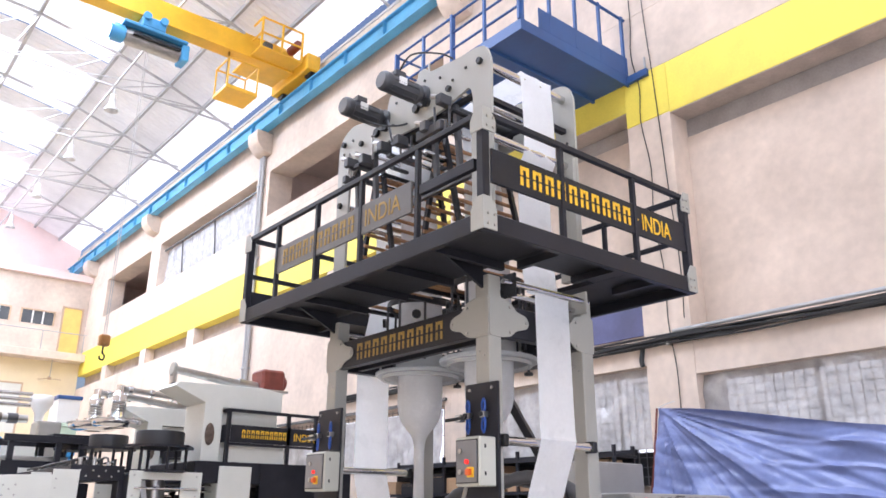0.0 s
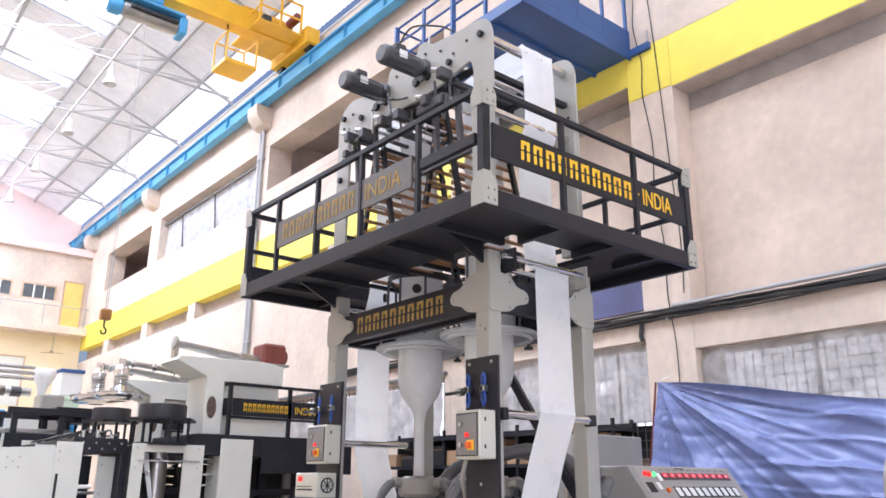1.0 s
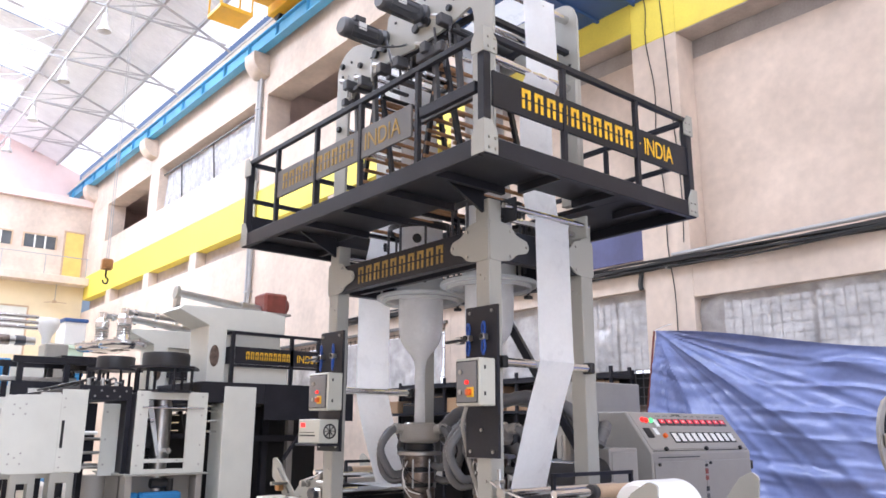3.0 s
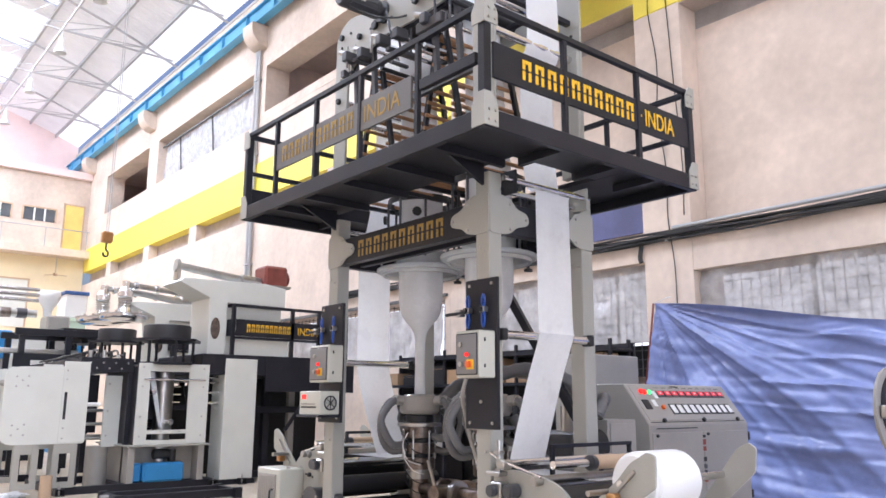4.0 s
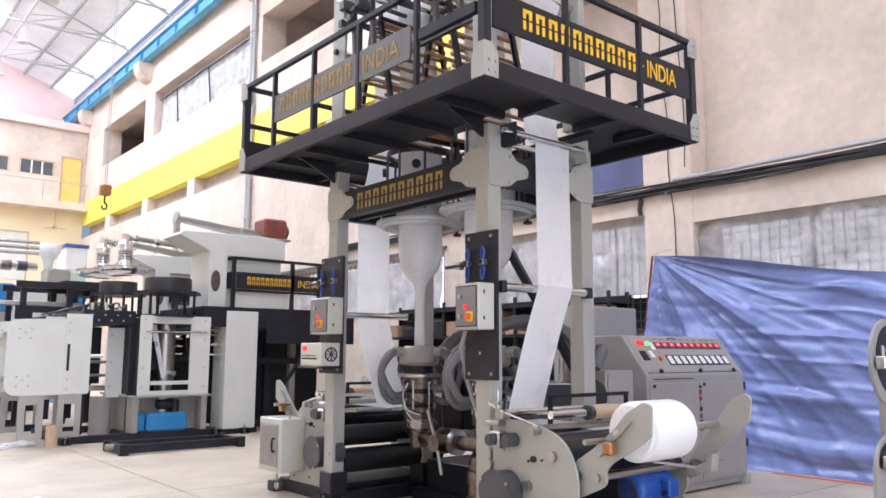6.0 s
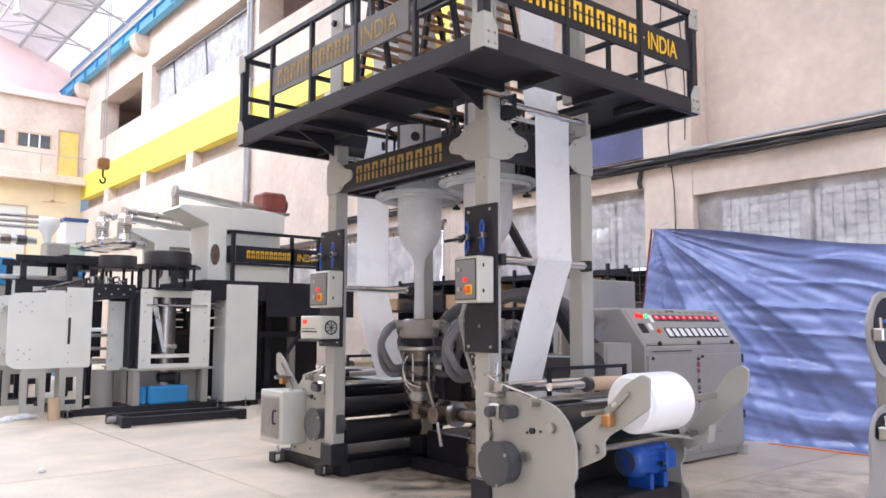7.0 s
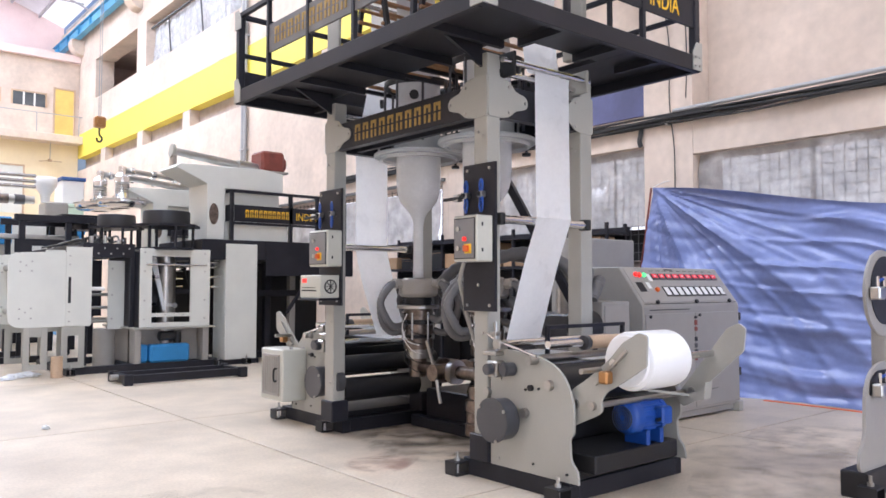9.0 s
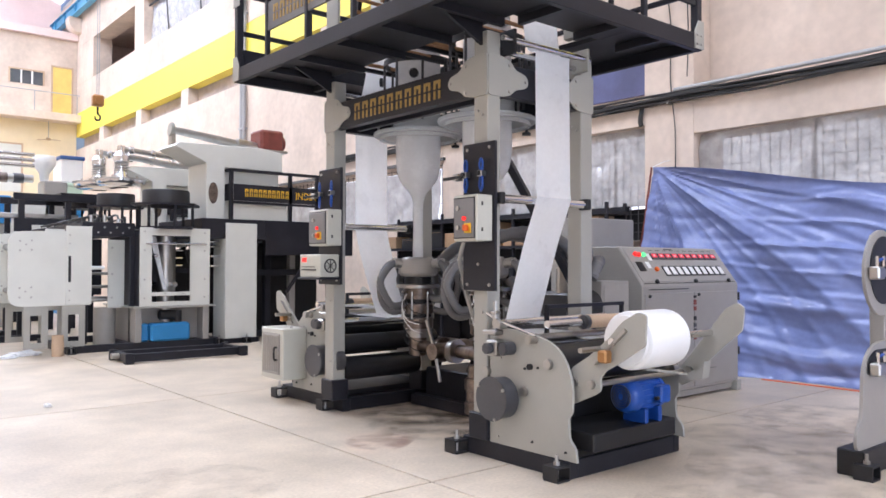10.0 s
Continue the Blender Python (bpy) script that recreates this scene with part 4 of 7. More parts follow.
SIDE = [(1.32, 0.14), (1.32, 1.08), (1.58, 1.08), (1.85, 1.05), (2.03, 0.99), (2.14, 0.88), (2.20, 0.72), (2.20, 0.50), (2.16, 0.46), (2.17, 0.30), (2.23, 0.24), (2.245, 0.14)]


def winder(s, label, full):
    """A winder that reaches out from the tower; s: -1 on the near side, 1 on the far side."""
    Y = lambda d: CY + s * d
    E = 0.14 if s > 0 else 0.0   # the far winder stands further in
    w = thing("winder", (CX, Y(1.7), 0), label, "winder", "winders")
    far, near_end = (2.17, 0.98) if s < 0 else (2.50, 1.14)
    # skid
    for x0, x1 in ((4.40, 4.50), (5.75, 5.83)):
        part("skid_beam", box(x0, x1, min(Y(near_end), Y(far)), max(Y(near_end), Y(far)), 0.0, 0.14, 0.006), M_CHAR, w)
    for d in (near_end + 0.02, far - 0.1):
        part("skid_beam", box(4.501, 5.749, min(Y(d), Y(d + 0.1)), max(Y(d), Y(d + 0.1)), 0.0, 0.14, 0.006), M_CHAR, w)
    part("raised_tray", box(4.52, 5.74, min(Y(near_end + 0.16), Y(far - 0.02)), max(Y(near_end + 0.16), Y(far - 0.02)), 0.141, 0.20, 0.006), M_BLACK, w, "black raised tray")
    part("drip_tray", box(4.501, 5.749, min(Y(near_end + 0.121), Y(far - 0.101)), max(Y(near_end + 0.121), Y(far - 0.101)), 0.05, 0.07), M_BLACK, w)
    for x in (4.33,):
        for d in (near_end + (0.25 if s > 0 else 0.0), far - 0.06):
            levelling_foot(w, x, Y(d))
    for x in (4.40, 5.78):
        sp = part("side_plate", prism(rounded([(Y(d), z) for d, z in SIDE], [0, .03, .1, .1, .1, .1, .06, .04, .03, .03, .03, 0]), "x", x, x + 0.025, bevel=0.003), M_PUTTY, w)
        for d, z in ((1.5, 0.62), (1.62, 0.60), (1.62, 0.57), (1.7, 0.60), (1.60, 0.42), (1.72, 0.78), (1.86, 0.80), (1.42, 0.20), (1.80, 0.22), (2.14, 0.20), (1.45, 0.84)):
            bolt((x - 0.001, Y(d), z), "-x", 0.010, sp, M_BLACK if d > 1.5 else M_STEEL)
    # drive cover
    dr = part("drive_cover", rod((4.25, Y(1.50), 0.53), (4.398, Y(1.50), 0.53), 0.165, 28, bevel=0.012), M_MOTOR, w, "round dark drive cover", True)
    part("cover_rim", rod((4.235, Y(1.50), 0.53), (4.25, Y(1.50), 0.53), 0.178, 28, bevel=0.004), M_MOTOR, dr, "", True)
    for a in (0.6, 2.6, 4.4):
        bolt((4.236, Y(1.50) + 0.165 * math.cos(a), 0.53 + 0.165 * math.sin(a)), "-x", 0.014, dr)
    part("hub_cover", rod((4.30, Y(1.18), 0.56), (4.398, Y(1.18), 0.56), 0.12, 24, bevel=0.01), M_MOTOR, w, "", True) if s > 0 else None
    part("bearing_cap", rod((4.375, Y(1.78), 0.80), (4.399, Y(1.78), 0.80), 0.024, 12), M_BLACK, w)
    # rollers
    for d, z, r, m, name in ((1.42, 1.12, 0.03, M_CHROME, "guide_roller"), (1.55, 0.93, 0.05, M_CHROME, "nip_roller"), (1.30, 0.72, 0.10, M_BLACK, "drive_roller"), (1.98, 0.84, 0.15, M_BLACK, "contact_drum"), (1.80, 1.02, 0.035, M_STEEL, "guide_roller"), (1.25, 0.45, 0.13, M_BLACK, "drive_roller"), (1.72, 0.60, 0.03, M_CHROME, "tie_rod")):
        part(name, rod((4.426, Y(d), z), (5.779, Y(d), z), r, 20), m, w, "", True)
        part("bearing", rod((4.36, Y(d), z), (4.399, Y(d), z), min(0.04, r + 0.01), 14, bevel=0.005), M_STEEL, w, "", True)
    # nip clamp with handles at the plate's head
    part("bearing_housing", rod((4.28, Y(1.58), 0.93), (4.398, Y(1.58), 0.93), 0.055, 16, bevel=0.01), M_MOTOR, w, "", True)
    part("clamp_block", box(4.33, 4.43, min(Y(1.50), Y(1.46)), max(Y(1.50), Y(1.46)), 1.08, 1.15, 0.008), M_STEEL, w)
    part("clamp_screw", rod((4.38, Y(1.40), 1.02), (4.38, Y(1.40), 1.30), 0.016, 8), M_STEEL, w)
    part("clamp_handle", rod((4.38, Y(1.30), 1.20), (4.38, Y(1.46), 1.13), 0.011, 8), M_CHROME, w)
    part("bearing_block", box(4.29, 4.398, min(Y(1.38), Y(1.50)), max(Y(1.38), Y(1.50)), 0.86, 0.99, 0.014), M_STEEL, w)
    part("clamp_plate", box(4.30, 4.398, min(Y(1.33), Y(1.48)), max(Y(1.33), Y(1.48)), 1.03, 1.065, 0.006), M_STEEL, w)
    part("hand_knob", rod((4.23, Y(1.44), 0.925), (4.29, Y(1.44), 0.925), 0.045, 14, bevel=0.008), M_MOTOR, w, "", True)
    part("clamp_nut", box(4.345, 4.415, min(Y(1.365), Y(1.435)), max(Y(1.365), Y(1.435)), 1.19, 1.22, 0.006), M_STEEL, w)
    part("tension_rod", rod((4.37, Y(1.50), 1.13), (4.37, Y(1.86), 1.05), 0.012, 8), M_CHROME, w)
    part("knob", rod((4.31, Y(1.83), 1.02), (4.40, Y(1.83), 1.02), 0.035, 12, bevel=0.006), M_STEEL, w, "", True)
    part("guard_bar", bar((4.75, Y(1.62), 1.25), (5.78, Y(1.62), 1.25), 0.03, 0.03), M_CHAR, w)
    for x in (4.76, 5.76):
        part("guard_bar", bar((x, Y(1.62), 1.02), (x, Y(1.62), 1.25), 0.03, 0.03), M_CHAR, w)
    # spare shaft with core
    part("shaft", rod((4.50, Y(1.86), 1.13), (5.77, Y(1.86), 1.13), 0.032, 16), M_CHROME, w, "", True)
    part("shaft_stop", rod((4.92, Y(1.86), 1.13), (4.98, Y(1.86), 1.13), 0.06, 16, bevel=0.006), M_MOTOR, w, "", True)
    part("paper_core", rod((4.985, Y(1.86), 1.13), (5.50, Y(1.86), 1.13), 0.055, 20), M_CORE, w, "brown paper core", True)
    part("web_film", box(4.89, 5.335, min(Y(1.0), Y(1.98)), max(Y(1.0), Y(1.98)), 1.003, 1.005), M_FILM, w, "white film web")
    # swing arms
    for x in (4.47, 5.74):
        arm = [(2.13, 0.82), (2.29, 0.92), (2.48, 1.07), (2.59, 1.19), (2.73, 1.27), (2.80, 1.25), (2.79, 1.04), (2.59, 0.91), (2.45, 0.83), (2.40, 0.77), (2.41, 0.69), (2.36, 0.65), (2.14, 0.55), (2.09, 0.61)]
        if x > 5:
            arm = [(2.18, 0.66), (2.41, 0.94), (2.66, 1.25), (2.76, 1.30), (2.82, 1.26), (2.80, 1.08), (2.49, 0.80), (2.41, 0.66), (2.25, 0.58)]
        ap = part("swing_arm", prism(rounded([(Y(d), z) for d, z in arm], 0.022), "x", x, x + 0.022, bevel=0.002), M_PUTTY, w)
        part("pivot", rod((x - 0.03, Y(2.33), 0.72), (x + 0.05, Y(2.33), 0.72), 0.032, 14), M_STEEL, ap, "", True)
        part("pivot", rod((x - 0.02, Y(2.17), 0.72), (x + 0.04, Y(2.17), 0.72), 0.03, 14), M_STEEL, ap, "", True)
    part("arm_latch", bar((4.455, Y(2.36), 0.88), (4.455, Y(2.64), 1.14), 0.02, 0.022), M_STEEL, w)
    part("latch_block", box(4.37, 4.45, min(Y(2.45), Y(2.53)), max(Y(2.45), Y(2.53)), 0.90, 0.99, 0.012), M_BRONZE, w, "orange-brown bronze latch block")
    part("latch_pin", rod((4.25, Y(2.40), 0.99), (4.46, Y(2.40), 0.99), 0.02, 10), M_STEEL, w)
    part("arm_tie", rod((4.49, Y(2.26), 0.70), (5.74, Y(2.26), 0.70), 0.022, 12), M_STEEL, w)
    part("cradle", prism([(Y(2.30), 0.62), (Y(2.52), 0.68), (Y(2.54), 0.82), (Y(2.48), 0.75), (Y(2.32), 0.69)], "x", 5.62, 5.72), M_PUTTY, w)
    if full:
        part("film_roll", lathe([(0.055, 4.63), (0.19, 4.63), (0.212, 4.645), (0.216, 4.67), (0.216, 5.10), (0.212, 5.12), (0.19, 5.13), (0.055, 5.13)], (0, Y(2.52), 1.045), "x", 48), M_ROLLFILM, w, "thick roll of white film", True)
        part("roll_edge", lathe([(0.10, 4.605), (0.185, 4.605), (0.19, 4.628), (0.10, 4.628)], (0, Y(2.52), 1.045), "x", 40, closed=True), M_ROLLFILM, w, "", True)
        part("roll_shaft", rod((4.45, Y(2.52), 1.045), (5.78, Y(2.52), 1.045), 0.03, 14), M_CHROME, w, "", True)
        # drive motor lying across the skid, fan cover towards the aisle
        my, mz, r = Y(2.20), 0.56, 0.128
        mo = part("motor", lathe([(r * 0.9, 5.09), (r * 0.93, 5.10), (r * 0.93, 5.38), (r * 1.02, 5.384), (r * 1.02, 5.42), (0.07, 5.44), (0.04, 5.50), (0.0, 5.50)], (0, my, mz), "x", 32), M_BLUEMOTOR, w, "bright blue electric motor", True)
        cover = part("fan_cover", lathe([(0.0, 4.982), (r * 0.45, 4.984), (r * 0.80, 4.992), (r * 0.97, 5.012), (r * 1.03, 5.035), (r * 1.03, 5.105), (r * 0.9, 5.108)], (0, my, mz), "x", 32), M_BLUEMOTOR, mo, "rounded blue fan cover", True)
        for k in range(4):
            part("inlet_ring", lathe([(r * (0.22 + 0.15 * k), 4.981), (r * (0.26 + 0.15 * k), 4.981), (r * (0.26 + 0.15 * k), 4.992), (r * (0.22 + 0.15 * k), 4.992)], (-0.004, my, mz), "x", 24, closed=True), M_MOTOR, cover)
        tb = part("terminal_box", box(5.25, 5.38, my - r - 0.065, my - r + 0.02, mz - 0.06, mz + 0.08, 0.014), M_BLUEMOTOR, mo)
        part("gland", rod((5.22, my - r - 0.03, mz - 0.02), (5.25, my - r - 0.03, mz - 0.02), 0.016, 10), M_BLACK, tb)
        for sx in (5.15, 5.33):
            part("foot", box(sx, sx + 0.045, my - 0.11, my + 0.11, 0.341, 0.46, 0.006), M_BLUEMOTOR, mo)
        part("motor_seat", box(4.53, 5.58, my - 0.10, my + 0.42, 0.201, 0.34, 0.01), M_BLACK, w, "black raised motor seat")
        for k in range(18):
            a = 2 * math.pi * k / 18
            part("fin", bar((5.11, my + r * 0.95 * math.cos(a), mz + r * 0.95 * math.sin(a)), (5.375, my + r * 0.95 * math.cos(a), mz + r * 0.95 * math.sin(a)), 0.010, 0.016), M_BLUEMOTOR, mo)
        part("slide_rail", bar((5.0, Y(2.40), 0.80), (5.62, Y(2.36), 0.70), 0.05, 0.02), M_PUTTY, w)
    # black plates added in place of the shade behind the rollers
    if full:
        part("cavity_backing", box(4.46, 5.77, Y(1.70) - 0.01, Y(1.70) + 0.01, 0.07, 0.80, 0.004), M_BLACK, w, "black plate added to keep the winder's cavity dark")
    else:
        part("gap_backing", box(4.46, 5.77, Y(2.0), Y(2.0) + 0.015, 0.50, 0.95, 0.004), M_BLACK, w, "black plate added to darken the gaps between the rollers")
    if E:
        w.location.x += E
    return w


winder(-1, "putty grey winder with a full white film roll", True)
winder(1, "putty grey winder with bare rollers and swing arms", False)

# switch box with a wire mesh door, on the far winder
mesh_box = thing("switch_box", (4.36, 8.14, 0.27), "pale grey switch box with a grey mesh door and handle", "switch box")
part("body", box(4.235, 4.539, 7.88, 8.41, 0.27, 0.86, 0.012), M_CREAM, mesh_box)
md = part("door", box(4.221, 4.234, 7.95, 8.36, 0.33, 0.80, 0.004), M_BEIGE, mesh_box, "grey mesh door")
for k in range(9):
    part("mesh_wire", bar((4.218, 7.98 + 0.044 * k, 0.36), (4.218, 7.98 + 0.044 * k, 0.77), 0.006, 0.006), M_STEEL, md)
part("handle", hose([(4.221, 8.00, 0.50), (4.185, 8.00, 0.51), (4.185, 8.00, 0.63), (4.221, 8.00, 0.64)], 0.011, 8), M_BLACK, md, "black pull handle")
part("cap", rod((4.36, 7.92, 0.86), (4.36, 7.92, 0.885), 0.02, 10), M_STEEL, mesh_box)


# ---- control panels on the columns ----
def column_panel(y0, y1, ebox, second):
    p = thing("switch_station", (4.38, (y0 + y1) / 2, 1.38), "dark column panel with a grey switch box and blue hoses", "switch station", "switch stations")
    back = part("back_plate", box(4.37, 4.384, y0, y1, 1.38, 2.62, 0.003), M_CHAR, p)
    part("side_flange", box(4.3845, 4.399, y0, y0 + 0.012, 1.38, 2.62, 0.002), M_CHAR, p)
    for y, z in ((y0 + 0.06, 2.57), (y1 - 0.06, 2.57), (y0 + 0.06, 1.43), (y1 - 0.06, 1.43), ((y0 + y1) / 2, 1.60)):
        bolt((4.369, y, z), "-x", 0.014, back)
    for y in (y0 + 0.13, y1 - 0.07):
        v = part("air_valve", box(4.31, 4.369, y - 0.028, y + 0.028, 2.33, 2.38, 0.006), M_STEEL, p)
        part("dial", rod((4.29, y, 2.355), (4.31, y, 2.355), 0.02, 12), M_BLACK, v)
        for zz, dz in ((2.38, 0.10), (2.33, -0.12)):
            part("hose_loop", hose([(4.33, y - 0.02, zz), (4.32, y - 0.035, zz + dz * 0.6), (4.335, y, zz + dz), (4.345, y + 0.03, zz + dz * 0.6), (4.34, y + 0.015, zz)], 0.009, 8), M_BLUEMOTOR, v, "blue air hose")
    part("lever_valve", rod((4.31, y1 - 0.07, 2.34), (4.27, y1 + 0.14, 2.33), 0.014, 8), M_BLACK, p)
    part("valve_block", box(4.29, 4.35, y1 - 0.02, y1 + 0.05, 2.31, 2.37, 0.006), M_STEEL, p)
    b0, b1 = ebox
    eb = part("switch_box", box(4.19, 4.369, b0, b1, 1.79, 2.17, 0.010), M_CREAM, p, "cream grey switch box")
    dr = part("door", box(4.178, 4.189, b0 + 0.03, b1 - 0.02, 1.82, 2.14, 0.004), M_DOORGREY, eb, "dark grey door with a black seal")
    part("seal", box(4.184, 4.1895, b0 + 0.022, b1 - 0.012, 1.812, 2.148), M_BLACK, eb)
    bm_ = (b0 + b1) / 2
    part("lamp", rod((4.16, bm_ - 0.01, 1.975), (4.178, bm_ - 0.01, 1.975), 0.018, 12), M_RED, dr, "glowing red pilot lamp")
    part("switch_plate", box(4.168, 4.178, bm_ - 0.09, bm_ - 0.01, 1.855, 1.935, 0.003), M_LETTER, dr, "yellow switch plate")
    part("switch_knob", box(4.13, 4.167, bm_ - 0.075, bm_ - 0.03, 1.87, 1.92, 0.006), M_ORANGE, dr, "orange isolator knob")
    part("button", rod((4.165, bm_ + 0.07, 2.06), (4.178, bm_ + 0.07, 2.06), 0.02, 12), M_STEEL, dr)
    part("button", rod((4.165, bm_ + 0.07, 1.90), (4.178, bm_ + 0.07, 1.90), 0.02, 12), M_STEEL, dr)
    for z in (1.87, 2.08):
        part("hinge", box(4.24, 4.255, b0 - 0.005, b0, z, z + 0.03), M_BLACK, eb)
    if second:
        c = part("corona_box", box(4.14, 4.369, 6.92, 7.34, 1.46, 1.70, 0.008), M_CREAM, p, "pale control box with a fan grille")
        part("display", box(4.136, 4.1395, 7.20, 7.29, 1.62, 1.665), M_RED, c, "red figure display")
        part("slot", box(4.136, 4.1395, 7.0, 7.30, 1.53, 1.545), M_BLACK, c)
        part("slot", box(4.136, 4.1395, 7.02, 7.30, 1.565, 1.572), M_BLACK, c)
        fan = part("fan_grille", lathe([(0.062, -0.006), (0.075, -0.006), (0.075, 0.0), (0.062, 0.0)], (4.26, 6.9195, 1.58), "y", 24, closed=True), M_BLACK, c, "round black fan grille", True)
        for a in range(4):
            u = Vector((math.cos(0.8 + a * math.pi / 4), 0, math.sin(0.8 + a * math.pi / 4))) * 0.066
            part("fan_bar", bar(Vector((4.26, 6.915, 1.58)) - u, Vector((4.26, 6.915, 1.58)) + u, 0.014, 0.005), M_BLACK, fan)
        part("shelf_bar", box(4.12, 4.39, 6.91, 7.36, 1.435, 1.458, 0.003), M_CHAR, p)


column_panel(4.56, 4.95, (4.58, 4.87), False)
conduit = thing("flexible_conduit", (4.33, 5.0, 1.3), "pale ribbed conduit hanging from the switch box", "conduit")
part("tube", hose([(4.28, 4.84, 1.79), (4.30, 4.90, 1.70), (4.36, 4.98, 1.62), (4.44, 5.03, 1.48), (4.50, 5.02, 1.25), (4.50, 4.90, 1.05)], 0.016, 8, 12, 0.003), M_BEIGE, conduit, "", True)
column_panel(6.90, 7.34, (6.87, 7.24), True)

# ---- control console ----
console = thing("control_console", (8.3, 5.7, 0), "grey sloped control console with red displays and white switches", "control console")
KX0, KX1, KY0 = 7.28, 9.33, 5.20
slope = [(KY0, 0.10), (KY0, 1.36), (KY0 + 0.33, 1.81), (KY0 + 0.76, 1.81), (KY0 + 0.76, 0.10)]
part("cabinet", prism(slope, "x", KX0, KX1, bevel=0.012), M_BEIGE, console)
part("plinth", box(KX0 + 0.03, KX1 - 0.03, KY0 + 0.03, KY0 + 0.73, 0.03, 0.099), M_BEIGE, console)
for x0, x1 in ((KX0 + 0.03, (KX0 + KX1) / 2 - 0.005), ((KX0 + KX1) / 2 + 0.005, KX1 - 0.03)):
    d = part("door", box(x0, x1, KY0 - 0.014, KY0 - 0.001, 0.14, 1.27, 0.004), M_BEIGE, console)
    part("lock", rod((x0 + 0.08, KY0 - 0.03, 1.24), (x0 + 0.08, KY0 - 0.014, 1.24), 0.018, 10), M_BLACK, d)
for z in (0.45, 1.15):
    part("hinge", box(KX1 - 0.02, KX1 + 0.012, KY0 - 0.02, KY0 - 0.001, z, z + 0.10, 0.003), M_BLACK, console)
for x in (KX0 + 0.06, KX1 - 0.06):
    part("foot", box(x - 0.05, x + 0.05, KY0 - 0.05, KY0 + 0.06, 0.0, 0.13, 0.008), M_PUTTY, console)
part("vent_slot", box(KX0 + 0.1, KX0 + 0.9, KY0 - 0.017, KY0 - 0.0145, 1.31, 1.32), M_BLACK, console)
part("vent_slot", box(KX1 - 1.1, KX1 - 0.55, KY0 - 0.017, KY0 - 0.0145, 0.33, 0.335), M_BLACK, console)
_u = Vector((0, 0.33, 0.45)).normalized()
_n = Vector((0, -0.45, 0.33)).normalized()


def on_slope(x0, x1, v0, v1, out, mat, name, label="", parent=None, bevel=0.003):
    """A piece on the sloped face; v runs up the slope from its lower edge."""
    b = bmesh.new()
    base = Vector((0, KY0, 1.36))
    vs = [b.verts.new(base + Vector((x, 0, 0)) + _u * v + _n * o) for x in (x0, x1) for v in (v0, v1) for o in (0.001, out)]
    for f in ((0, 1, 3, 2), (4, 6, 7, 5), (0, 4, 5, 1), (2, 3, 7, 6), (0, 2, 6, 4), (1, 5, 7, 3)):
        b.faces.new([vs[i] for i in f])
    return part(name, b, mat, parent or console, label)


face = on_slope(KX0 + 0.05, KX1 - 0.05, 0.05, 0.53, 0.006, M_BEIGE, "instrument_panel", "grey sloped instrument panel")
on_slope(KX0 + 0.05, KX1 - 0.05, 0.025, 0.032, 0.004, M_BLACK, "panel_gap")
for k in range(10):
    x = KX0 + 0.50 + 0.142 * k
    dsp = on_slope(x, x + 0.125, 0.37, 0.455, 0.016, M_MOTOR, "temperature_controller", "black controller with a red display", face)
    on_slope(x + 0.012, x + 0.113, 0.395, 0.448, 0.018, M_REDDISPLAY, "display", "", dsp)
    part("figures", rod(Vector((x + 0.06, KY0, 1.36)) + _u * 0.42 + _n * 0.017, Vector((x + 0.06, KY0, 1.36)) + _u * 0.42 + _n * 0.021, 0.014, 8), M_WHITE, dsp)
    on_slope(x + 0.02, x + 0.10, 0.50, 0.506, 0.008, M_BLACK, "label_bar", "", face)
for k in range(10):
    x = KX0 + 0.58 + 0.132 * k
    sw = on_slope(x, x + 0.11, 0.13, 0.27, 0.014, M_BLACK, "meter_frame", "", face)
    on_slope(x + 0.014, x + 0.096, 0.145, 0.255, 0.018, M_WHITE, "meter_face", "white meter face", sw)
for x, v, m in ((KX0 + 0.20, 0.44, M_RED), (KX0 + 0.26, 0.43, M_RED), (KX0 + 0.35, 0.43, M_GREEN), (KX0 + 0.44, 0.22, M_ORANGE)):
    p = Vector((x, KY0, 1.36)) + _u * v
    part("pilot_lamp", rod(p + _n * 0.006, p + _n * 0.035, 0.028, 14), m, face, "coloured pilot lamp")
on_slope(KX0 + 0.41, KX0 + 0.47, 0.35, 0.45, 0.014, M_WHITE, "meter_face", "", face)
on_slope(KX0 + 0.12, KX0 + 0.24, 0.20, 0.33, 0.012, M_BLACK, "meter_frame", "", face)
on_slope(KX0 + 0.30, KX0 + 0.37, 0.24, 0.33, 0.012, M_WHITE, "meter_face", "", face)
for x in (KX0 + 0.30, KX0 + 1.10, KX1 - 0.20):
    p = Vector((x, KY0, 1.36)) + _u * 0.045
    part("latch", rod(p, p + _n * 0.03, 0.025, 10), M_BLACK, console)
on_slope(KX0 + 0.85, KX0 + 1.02, 0.515, 0.53, 0.008, M_BLACK, "maker_mark", "", face)
for k, (z0, z1, m) in enumerate(((1.20, 1.23, M_BLACK), (1.12, 1.18, M_REDBOX), (1.05, 1.10, M_REDBOX), (0.93, 0.98, M_BLACK), (0.85, 0.90, M_MOTOR), (0.77, 0.83, M_BLACK), (0.70, 0.75, M_REDBOX))):
    part("sticker_bar", box(8.28, 8.34, KY0 - 0.018, KY0 - 0.0145, z0, z1), m, console)
